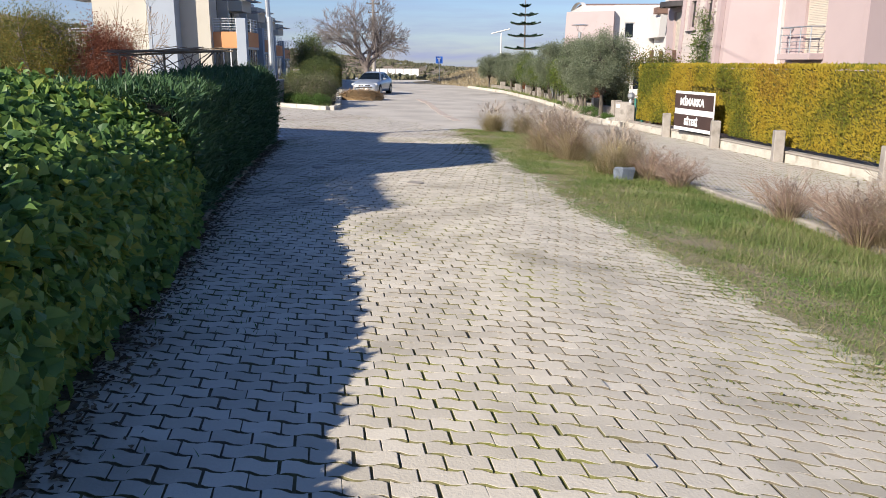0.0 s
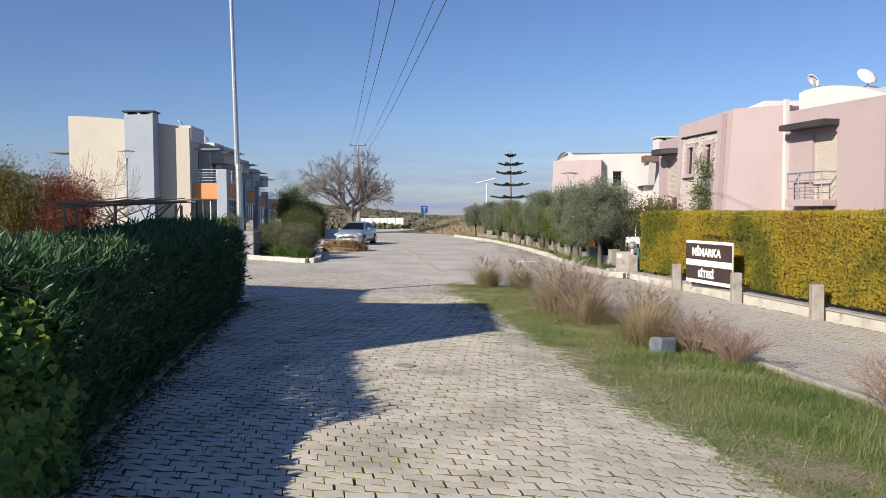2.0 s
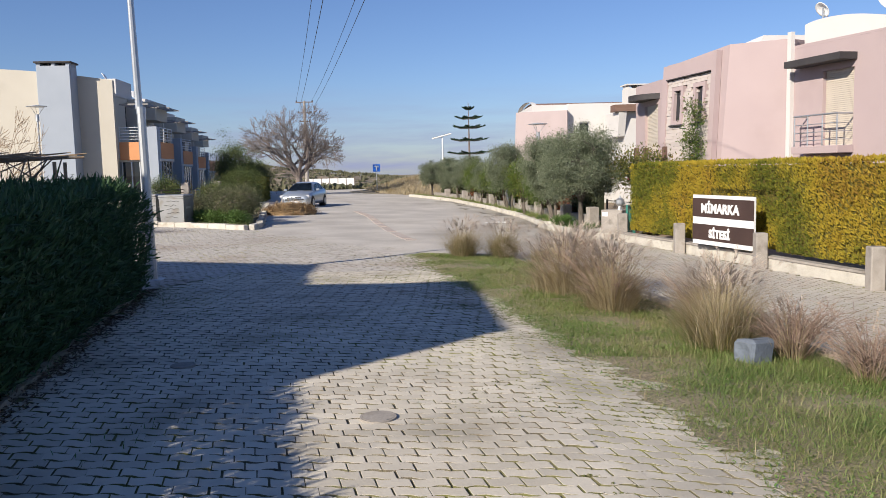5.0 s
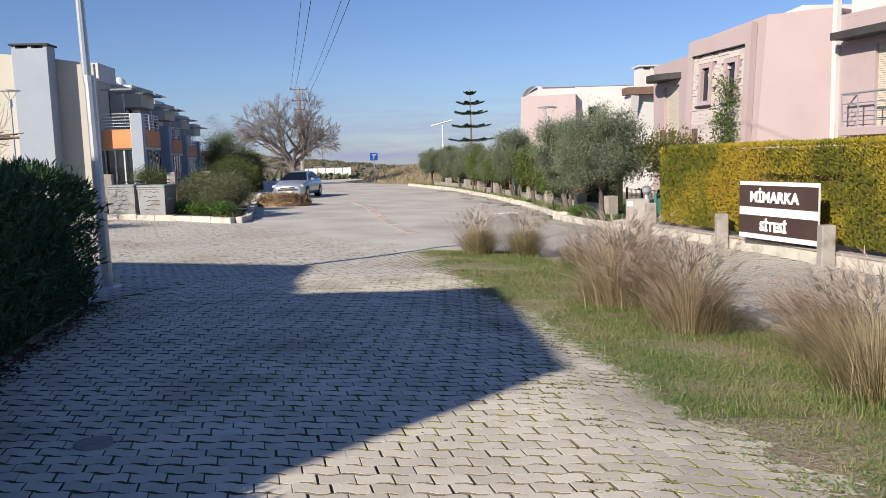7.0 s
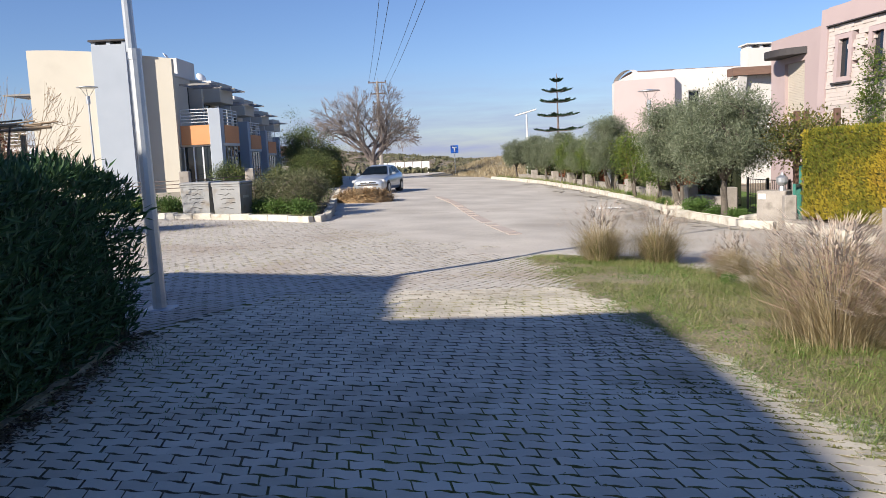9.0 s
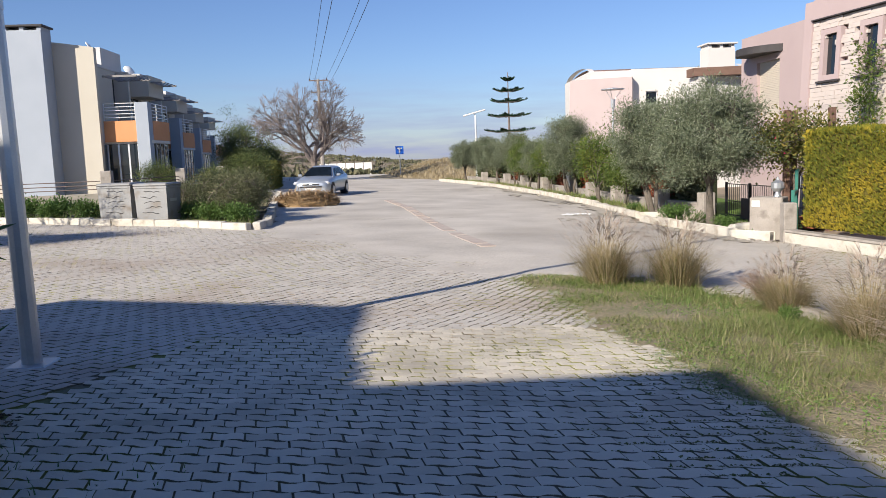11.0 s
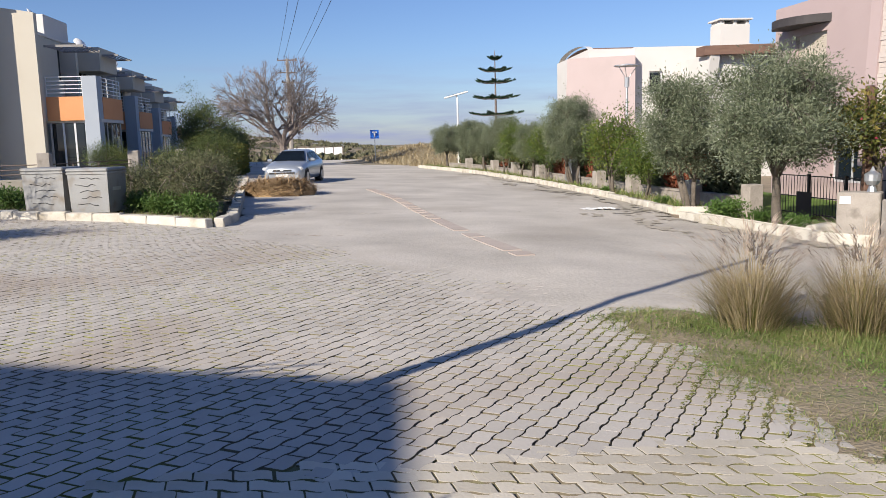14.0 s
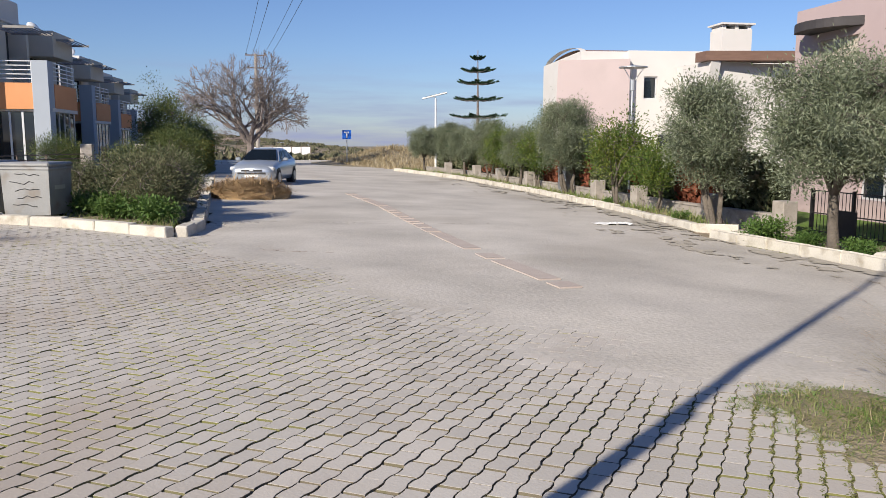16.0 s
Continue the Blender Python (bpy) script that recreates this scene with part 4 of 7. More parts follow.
def far_house():
    """White and pink villa with a barrel tile roof, chimney and timber canopy."""
    h = thing("white_villa", "white and pink villa with chimney and brown canopy", "house")
    box_ = [(8.3, 57.1), (11.6, 55.95), (13.0, 60.0), (9.8, 61.0)]
    part("bay", prism(bmesh.new(), box_, -0.9, 5.0, [(8.55, 57.1, 4.97), (11.6, 55.95, 4.99), (13, 60, 5.0), (9.9, 61, 5.0)]), M["palepink"], h)
    w0, w1 = (11.75, 56.5), (22.0, 56.0)
    holes = [(0.75, 1.4, 3.2, 4.25), (1.5, 4.0, -0.3, 1.6)]
    part("wall", wall_bm(bmesh.new(), w0, w1, -0.9, 5.42, 0.3, holes), M["white"], h)
    for k in holes:
        window_in(h, w0, w1, k, M["rail"], 1 if k[1] < 1.45 else 3)
    m, n = frame_of(w0, w1)
    part("wall", bx(-2.2, n, 0.31, 8.0, -0.9, 5.4, m=m), M["white"], h)
    # barrel roof: white rim and tiled back
    for nm, r, s0, s1, mt in (("roof_rim", 0.0, -2.2, -1.9, "white"), ("roof", -0.1, -1.89, 6.0, "tile"), ("roof_rim", 0.0, 6.01, 6.4, "white")):
        bm = bmesh.new()
        prev = None
        for i in range(13):
            t = math.pi * i / 12
            q = [bm.verts.new(m @ Vector((s, 4.0 - (3.6 + r) * math.cos(t), 5.3 + (0.5 + r) * math.sin(t)))) for s in (s0, s1)]
            if prev:
                bm.faces.new((prev[0], q[0], q[1], prev[1]))
            prev = q
        bmesh.ops.holes_fill(bm, edges=bm.edges[:])
        bmesh.ops.recalc_face_normals(bm, faces=bm.faces[:])
        part(nm, bm, M[mt], h)
    ch = part("chimney", bx(14.6, 15.95, 53.2, 54.3, 4.6, 6.02), M["white"], h)
    for x in (14.62, 15.2, 15.78):
        part("cap_block", bx(x, x + 0.15, 53.25, 54.25, 6.02, 6.2), M["white"], ch)
    part("cap", bx(14.5, 16.05, 53.1, 54.4, 6.2, 6.27), M["white"], ch)
    part("wall", bx(14.45, 22.0, 53.3, 56.0, -0.9, 4.6), M["white"], h)
    cp = part("canopy", prism(bmesh.new(), [(13.75, 52.9), (19.0, 52.0), (19.0, 53.29), (13.75, 53.9)], 4.65, 5.05), M["brown"], h, "brown timber canopy")
    part("bracket", prism(bmesh.new(), [(14.0, 53.3), (14.44, 53.3), (14.44, 56.2), (14.0, 56.2)], 3.2, 4.64, [(14.0, 52.9, 4.64), (14.44, 52.9, 4.64), (14.44, 56.2, 4.64), (14.0, 56.2, 4.64)]), M["white"], h)
    return h


pink_house()
far_house()

# neighbour's house out of view, whose shade falls across the lane
nb = thing("neighbour_house", "plain cream two-storey house behind the hedge", "house")
part("wall", bx(-15.0, -8.45, 5.99, 10.59, -0.2, 6.8), M["cream"], nb)
part("wall", prism(bmesh.new(), [(-15.0, 10.591), (-11.35, 10.591), (-11.35, 13.99), (-15.0, 15.1)], -0.2, 6.8), M["cream"], nb)
part("roof_slab", bx(-14.9, -11.45, 6.09, 13.89, 6.8, 6.84), M["white"], nb)

# ---- plants ----
def hedge_left(name, label, y0, y1, top, deep, material, count, size, aspect, seed, lobed, lump, front=1.0, rise=1.0, share=0.56, climb=0.0):
    """A hedge along the lane: a solid body coloured dark as inner shade, and a shell of leaves with an uneven outline.
    """
    h = thing(name, label, "hedge")
    rng = np.random.default_rng(seed)
    ys_ = np.linspace(y0, y1, 60)
    prof = [(0.10, 0.0), (0.22, 0.5), (0.26, 1.0), (0.42, 1.25), (0.7, 1.36), (deep - 0.3, 1.36), (deep, 1.0), (deep, 0.0)]
    verts, faces = [], []
    for i, y in enumerate(ys_):
        xf = float(poly_at(HEDGE_FACE, y))
        for s, z in prof:
            k = 0.1 * noise.noise(Vector((s * 2, y * 1.3, z * 2 + seed)))
            fall = front + (1 - front) * min(1.0, max(0.0, s / rise))
            verts.append((xf - s + k * 0.5, y, g(xf, y) + z / 1.36 * (top - 0.18) * fall * (1 if z < 1.2 else 1 + k) * (1 + climb * min(1.0, max(0.0, (y - 13) / 5)))))
    n = len(prof)
    for i in range(len(ys_) - 1):
        for j in range(n - 1):
            a = i * n + j
            faces.append((a, a + n, a + n + 1, a + 1))
    faces += [tuple(range(n)), tuple(range((len(ys_) - 1) * n, len(ys_) * n))[::-1]]
    data_ob("inside", verts, faces, M["shadecore"], h)
    # leaf shell: face, rounded shoulder, top, end
    y = rng.uniform(y0 - 0.05, y1 + 0.08, count)
    u = rng.uniform(0, 1, count)
    face = u < share
    shoulder = 0.3
    s = np.where(face, rng.normal(0.06, 0.06, count), rng.uniform(0.05, deep, count) ** 1.15)
    fall = front + (1 - front) * np.clip(s / rise, 0, 1) ** 0.8
    z = np.where(face, rng.uniform(0.03, top * front - 0.04, count), top * fall - 0.12 * np.exp(-s * 5) + rng.normal(0, 0.05, count))
    bulge = np.array([noise.noise(Vector((b * 0.9, c * 1.1, seed))) + 0.5 * noise.noise(Vector((b * 2.7, c * 2.9, seed + 5))) for b, c in zip(y, z)])
    bulge_t = np.array([noise.noise(Vector((b * 0.8, c * 0.8, seed + 9))) + 0.6 * noise.noise(Vector((b * 2.2, c * 2.4, seed + 3))) for b, c in zip(y, s)])
    low = 0.10 * np.clip((0.5 - z) / 0.5, 0, 1)
    s = np.where(face, s - lump * bulge + low + 0.22 * np.clip((z - top * front + shoulder) / shoulder, 0, 1) ** 2, s)
    z = np.where(face, z, z + lump * 1.1 * bulge_t)
    x = poly_at(HEDGE_FACE, y) - s
    z = z * (1 + climb * np.clip((y - 13) / 5, 0, 1))
    P = np.stack([x, y, np.array([g(a, b) for a, b in zip(poly_at(HEDGE_FACE, y), y)]) + z], 1)
    nrm = np.where(face[:, None], np.array([[1.0, -0.1, 0.35]]), np.array([[0.15, 0, 1.0]])) + rng.normal(0, 0.45, (count, 3))
    D = rng.normal(0, 0.6, (count, 3)) + np.where(face[:, None], np.array([[0.5, 0, -0.5]]) if lobed else np.array([[0.5, 0, 0.75]]), np.array([[0.2, 0, 0.25]]) if lobed else np.array([[0.2, 0, 0.8]]))
    L = size * rng.uniform(0.65, 1.35, count)
    leaves("leaves", P, D, nrm, L, L * aspect, material, h, 0.2, lobed)
    # shoots that stand above the top
    k = 22
    yy = rng.uniform(y0 + 0.3, y1 - 0.2, k)
    LP, LD = [], []
    for a in yy:
        xf = float(poly_at(HEDGE_FACE, a)) - rng.uniform(0.15, deep - 0.2)
        b0 = Vector((xf, a, g(xf, a) + top * (front + (1 - front) * 0.4) - 0.08))
        tip = b0 + Vector((rng.normal(0, 0.12), rng.normal(0, 0.12), rng.uniform(0.22, 0.42)))
        part("shoot", tb([b0, (b0 + tip) / 2 + Vector((0.02, 0, 0)), tip], [0.005, 0.004, 0.002], n=4), M["rosette"], h)
        for t in np.linspace(0.3, 1.0, 9):
            LP.append(b0.lerp(tip, t))
            LD.append((rng.normal(0, 1), rng.normal(0, 1), rng.uniform(0.1, 0.9)))
    m = len(LP)
    L = size * rng.uniform(0.6, 1.2, m)
    leaves("shoot_leaves", np.array([tuple(p) for p in LP]), np.array(LD), rng.normal(0, 0.5, (m, 3)) + (0, 0, 1), L, L * aspect, material, h, 0.2, lobed)
    return h


hedge_left("vine_hedge", "overgrown broad-leaved vine hedge beside the lane, partly yellowing", -3.0, 8.1, 1.72, 3.2, M["vine"], 74000, 0.08, 0.95, 11, True, 0.12, 0.50, 2.3, 0.36)
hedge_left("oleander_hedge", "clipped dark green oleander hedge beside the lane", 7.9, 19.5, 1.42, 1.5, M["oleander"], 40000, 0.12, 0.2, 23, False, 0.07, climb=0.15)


def hedge_right():
    h = thing("cypress_hedge", "clipped golden-green cypress hedge behind the low wall", "hedge")
    rng = np.random.default_rng(31)
    line = [(x + 0.28, y) for x, y in GARDEN_WALL]
    top, bot, deep = 1.5, -0.5, 0.95
    ys_ = np.linspace(6.0, 30.35, 110)

    def niche(y, z):
        return (y > 23.55) & (y < 26.25) & (z < 0.86)
    verts, faces = [], []
    for y in ys_:
        xf = float(poly_at(line, y))
        for s, z in ((0.1, bot), (0.08, 0.4), (0.1, top - 0.1), (0.2, top - 0.06), (deep - 0.1, top - 0.06), (deep, bot)):
            dd = 0.22 if niche(y, z) and s < 0.15 else 0.0
            verts.append((xf + s + dd + 0.04 * noise.noise(Vector((y, z, 3))), y, z))
    n = 6
    for i in range(len(ys_) - 1):
        for j in range(n - 1):
            a = i * n + j
            faces.append((a, a + 1, a + n + 1, a + n))
    faces += [tuple(range(n))[::-1], tuple(range((len(ys_) - 1) * n, len(ys_) * n))]
    # solid filler behind the sprays, darkened to read as shade between them
    data_ob("inside", verts, faces, M["cypress_shade"], h)
    count = 62000
    y = 6.0 + 24.4 * rng.uniform(0, 1, count) ** 0.75
    u = rng.uniform(0, 1, count)
    face, end = u < 0.68, u > 0.93
    s = np.where(face, rng.normal(0.03, 0.025, count), rng.uniform(0.0, deep, count))
    z = np.where(face | end, rng.uniform(bot, top, count), top + rng.normal(0, 0.02, count))
    y = np.where(end, 30.4 + rng.normal(0, 0.03, count), y)
    wob = np.array([noise.noise(Vector((b * 1.1, c * 1.1, 2.0))) + 0.6 * noise.noise(Vector((b * 4, c * 4, 8.0))) for b, c in zip(y, z)])
    s = np.where(face, s - 0.045 * wob + 0.06 * np.clip((z - top + 0.1) / 0.1, 0, 1), s)
    s = np.where(niche(y, z) & face, s + 0.22, s)
    z = np.where(face | end, z, z + 0.035 * wob)
    x = poly_at(line, y) + s
    P = np.stack([x, y, z], 1)
    D = np.where(face[:, None], np.array([[-0.55, 0, 0.7]]), np.where(end[:, None], np.array([[0, 0.55, 0.7]]), np.array([[0, 0, 1.0]]))) + rng.normal(0, 0.35, (count, 3))
    L = rng.uniform(0.045, 0.105, count)
    leaves("foliage", P, D, rng.normal(0, 1, (count, 3)) + (-0.6, -0.3, 0.3), L, L * 0.42, M["cypress"], h, 0.3)
    return h


hedge_right()


def crown_tree(name, label, category, group, h, spread, trunk_r, lean, clumps, per, leaf_mat, bark, size, aspect, seed, base=0.35, stems=1, clump_r=0.24, droop=0.1, flat=1.0, flowers=None):
    """A tree: tapered stems, limbs that reach clumps set through the crown, and loose leaves round each."""
    t = thing(name, label, category, group)
    rng = np.random.default_rng(seed)
    zc = h * (base + 1) / 2
    rz = h * (1 - base) / 2
    bm = bmesh.new()
    forks = []
    for q in range(stems):
        a = rng.uniform(0, 6.28)
        b0 = Vector((0.13 * (stems > 1) * math.cos(a), 0.13 * (stems > 1) * math.sin(a), -0.08))
        f = Vector((lean[0] + 0.28 * (stems > 1) * math.cos(a), lean[1] + 0.28 * (stems > 1) * math.sin(a), h * base * rng.uniform(0.8, 1.1)))
        mid = (b0 + f) / 2 + Vector((rng.normal(0, 0.06), rng.normal(0, 0.06), 0))
        tube(bm, [b0, b0.lerp(mid, 0.35), mid, f], [trunk_r * 1.35, trunk_r, trunk_r * 0.82, trunk_r * 0.68], n=9)
        forks.append(f)
    pts = []
    limbs = []
    for i in range(6):
        a = i * 1.047 + rng.uniform(-0.3, 0.3)
        f = forks[i % stems]
        e = Vector((lean[0] + spread * 0.55 * math.cos(a), lean[1] + spread * 0.55 * math.sin(a), zc + rz * rng.uniform(-0.1, 0.5)))
        mid = f.lerp(e, 0.5) + Vector((rng.normal(0, 0.1), rng.normal(0, 0.1), rng.uniform(0.0, 0.2)))
        tube(bm, [f, mid, e], [trunk_r * 0.6, trunk_r * 0.36, trunk_r * 0.16], n=6)
        limbs += [mid, e, f.lerp(mid, 0.6)]
    for i in range(clumps):
        d = rnd_unit(1, rng)[0]
        r = rng.uniform(0.35, 1.0) ** 0.5
        lump = 0.78 + 0.75 * noise.noise(Vector((d[0] * 2.3, d[1] * 2.3, d[2] * 2.3 + seed)))
        c = Vector((lean[0] + d[0] * spread * r * lump, lean[1] + d[1] * spread * r * lump, zc + d[2] * rz * r * lump * flat))
        if d[2] > 0.1 and rng.uniform() < 0.3:
            c.z += rz * rng.uniform(0.05, 0.25) * flat
        pts.append(c)
        near = min(limbs, key=lambda q: (q - c).length)
        tube(bm, [near, near.lerp(c, 0.5) + Vector((0, 0, 0.05)), c], [trunk_r * 0.13, 0.012, 0.005], n=4, cap=False)
    part("trunk", bm, bark, t, smooth=True)
    C = np.array([tuple(p) for p in pts]).repeat(per, 0)
    n = len(C)
    off = rng.normal(0, clump_r, (n, 3)) * (1, 1, 0.8)
    P = C + off
    D = off / (np.linalg.norm(off, axis=1, keepdims=True) + 1e-6) + rng.normal(0, 0.5, (n, 3)) + (0, 0, 0.35 - droop)
    L = size * rng.uniform(0.6, 1.4, n)
    leaves("crown", P, D, rng.normal(0, 0.6, (n, 3)) + (0, 0, 0.8), L, L * aspect, leaf_mat, t, 0.2)
    if flowers:
        k = rng.choice(n, flowers, replace=False)
        leaves("blossom", P[k] * (1.04, 1.04, 1.02), rng.normal(0, 1, (flowers, 3)), rng.normal(0, 1, (flowers, 3)), 0.07, 0.06, M["petal"], t, 0.3)
    return t


def plant(src, x, y, turn=0.0, s=1.0, first=False, dz=0.0, sz=None):
    m = pose(x, y, g(x, y) + dz, 0, 0, turn)
    if first:
        src.matrix_world = m
        src.scale = (s, s, sz or s)
        return src
    ob = copy_thing(src, m)
    ob.scale = (s, s, sz or s)
    return ob


olive_a = crown_tree("olive_tree", "grey-green olive tree with a gnarled trunk by the kerb", "tree", "street olives", 3.55, 1.5, 0.11, (0.0, 0.1), 165, 380, M["olive"], M["bark"], 0.072, 0.3, 41, 0.27, 1, 0.165)
plant(olive_a, 6.6, 33.45, 0, 1.0, True, 0.12)
olive_b = crown_tree("olive_tree", "slender multi-stemmed grey-green olive tree by the kerb", "tree", "street olives", 3.35, 1.15, 0.075, (-0.1, 0.15), 120, 340, M["olive"], M["bark"], 0.075, 0.3, 42, 0.22, 3, 0.16)
plant(olive_b, 6.6, 37.8, 40, 1.02, True, 0.12)
for x, y, a, s, src in ((6.85, 49.6, 100, 1.05, olive_b), (6.35, 55.3, 200, 0.72, olive_a), (5.95, 60.4, 310, 0.92, olive_b), (5.45, 64.2, 60, 0.76, olive_a), (4.9, 67.6, 250, 0.9, olive_b), (4.1, 71.6, 20, 0.78, olive_a), (5.6, 73.5, 80, 0.85, olive_b)):
    plant(src, x, y, a, s, dz=0.12)
citrus = crown_tree("citrus_tree", "small citrus tree with yellow-green leaves by the kerb", "tree", "street citrus trees", 2.5, 0.95, 0.06, (0, 0), 80, 90, M["citrus"], M["bark"], 0.085, 0.45, 43, 0.25, 2, 0.2)
plant(citrus, 6.75, 44.3, 0, 1.1, True, 0.12)
for x, y, a, s in ((6.85, 41.9, 90, 0.8), (6.5, 53.0, 210, 1.0), (6.15, 57.8, 130, 1.05)):
    plant(citrus, x, y, a, s, dz=0.12)
climber = crown_tree("climbing_rose", "bronze-green climber with a few crimson flowers on garden posts", "climber", "", 2.75, 1.45, 0.06, (0, 0), 95, 80, M["climbing"], M["bark"], 0.09, 0.5, 44, 0.52, 3, 0.24, flat=0.9, flowers=14)
plant(climber, 8.7, 33.4, 0, 1.0, True)
vinewall = crown_tree("wall_creeper", "leafy creeper climbing the stone bay", "creeper", "", 4.9, 0.26, 0.03, (0, 0), 60, 60, M["citrus"], M["bark"], 0.08, 0.5, 45, 0.1, 1, 0.15)
plant(vinewall, 10.62, 33.6, 0, 1.0, True)
dark_tree = crown_tree("garden_tree", "dense dark green garden tree with yellow-tinged tips", "tree", "garden trees", 5.2, 1.9, 0.14, (0, 0), 170, 120, M["conifer"], M["bark"], 0.13, 0.3, 46, 0.1, 1, 0.3)
plant(dark_tree, -10.4, 63.0, 0, 0.85, True)
plant(dark_tree, -9.6, 69.0, 90, 0.65)
plant(dark_tree, 10.0, 62.0, 200, 0.85)
loose = crown_tree("garden_shrub", "loose grey-green garden shrub behind the fence", "shrub", "garden shrubs", 2.4, 1.5, 0.06, (0, 0), 130, 110, M["conifer"], M["bark"], 0.12, 0.24, 47, 0.08, 4, 0.28)
plant(loose, -9.0, 50.0, 0, 0.62, True)
plant(loose, -8.9, 58.0, 120, 0.9)
plant(loose, -12.8, 54.5, 30, 0.7)
rough = crown_tree("planter_shrub", "straggly brown-green shrub in the planted corner", "shrub", "planter shrubs", 1.5, 1.05, 0.03, (0, 0), 140, 110, M["shrub"], M["greybark"], 0.085, 0.24, 48, 0.05, 5, 0.17)
plant(rough, -5.75, 37.7, 0, 0.95, True, 0.05)
plant(rough, -6.6, 39.2, 140, 0.9, dz=0.05)
plant(rough, -6.4, 41.6, 240, 0.9, dz=0.05)
plant(rough, -8.0, 41.0, 60, 0.7, dz=0.05)
weeds = crown_tree("green_weed", "fresh green leafy weed clump at the kerb", "weed", "leafy weeds", 0.5, 0.5, 0.012, (0, 0), 40, 45, M["rosette"], M["rosette"], 0.075, 0.5, 49, 0.02, 4, 0.1)
plant(weeds, -5.6, 36.35, 0, 1.0, True, 0.1)
for x, y, a, s in ((-6.5, 37.3, 40, 1.0), (-7.2, 38.0, 90, 1.0), (-10.6, 38.9, 10, 1.1), (-11.6, 39.3, 200, 1.2), (-12.8, 39.8, 100, 1.2), (-14, 40.3, 300, 1.2), (6.35, 35.2, 60, 0.9), (6.6, 34.2, 160, 0.6), (6.75, 33.0, 260, 0.6), (6.45, 39.2, 30, 0.5), (6.55, 44.4, 80, 0.5), (2.7, 22.0, 200, 0.25)):
    plant(weeds, x, y, a, s, dz=0.08)
red_bush = crown_tree("russet_bush", "round russet-leaved bush in a garden", "bush", "", 3.2, 1.15, 0.07, (0, 0), 150, 190, M["redleaf"], M["greybark"], 0.075, 0.35, 50, 0.15, 3, 0.22)
plant(red_bush, -12.6, 30.3, 0, 1.0, True)
yel_bush = crown_tree("yellowing_bush", "large yellow-green bush in a garden", "bush", "", 3.9, 1.5, 0.08, (0, 0), 150, 170, M["yellowleaf"], M["greybark"], 0.085, 0.35, 51, 0.1, 3, 0.26)
plant(yel_bush, -14.6, 29.6, 0, 1.0, True)
plant(yel_bush, -17.8, 31.5, 90, 0.95)


def bare(name, label, h, spread, r0, seed, depth, mat_, start=0.2, thin=0.012):
    t = thing(name, label, "tree")
    rng = random.Random(seed)
    bm = bmesh.new()

    def grow(p, d, L, r, k):
        bend = Vector((rng.gauss(0, 1), rng.gauss(0, 1), rng.gauss(0, 1))) * L * 0.07
        q = p + d * L * 0.5 + bend
        e = q + (d + Vector((0, 0, 0.10))).normalized() * L * 0.5
        r = max(r, thin)
        tube(bm, [p, q, e], [r, r * 0.85, max(thin * 0.8, r * 0.7)], n=8 if k < 2 else (5 if k < 4 else 3), cap=k < 1)
        if k >= depth:
            return
        kids = 6 if k == 0 else 3
        for i in range(kids):
            az = rng.uniform(0, 6.283) if k else i * 1.047 + rng.uniform(-0.3, 0.3)
            tilt = (rng.uniform(0.1, 0.3) if i == 0 else rng.uniform(0.4, 0.8)) if k else rng.uniform(0.5, 1.3)
            n1 = d.orthogonal().normalized()
            n2 = d.cross(n1)
            nd = (d * math.cos(tilt) + (n1 * math.cos(az) + n2 * math.sin(az)) * math.sin(tilt)).normalized()
            st = e if i < 2 or k == 0 else p.lerp(e, rng.uniform(0.4, 0.95))
            grow(st, nd, L * (rng.uniform(0.95, 1.25) if k == 0 else rng.uniform(0.66, 0.86)), r * (0.5 if k == 0 else rng.uniform(0.48, 0.62)), k + 1)
    grow(Vector((0, 0, -0.1)), Vector((0.06, 0.02, 1)).normalized(), h * start, r0, 0)
    zs = sorted(v.co.z for v in bm.verts)
    xw = sorted(abs(v.co.x) for v in bm.verts)
    top, wide = zs[int(len(zs) * 0.995)], xw[int(len(xw) * 0.985)]
    for v in bm.verts:
        v.co.z *= h / top
        k = 1 + (spread / wide - 1) * min(1.0, max(0.0, v.co.z / (h * 0.3)))
        v.co.x *= k
        v.co.y *= k
    part("trunk", bm, mat_, t)
    return t


fig = bare("bare_tree", "wide leafless tree with grey spreading branches", 8.2, 4.7, 0.34, 7, 7, M["greybark"], 0.16, 0.012)
plant(fig, -8.0, 84.0, 0, 1.0, True)
twig = bare("bare_shrub", "small leafless shrub in a garden", 3.4, 1.3, 0.05, 9, 5, M["cane"], 0.2, 0.006)
plant(twig, -13.6, 35.0, 0, 1.25, True)


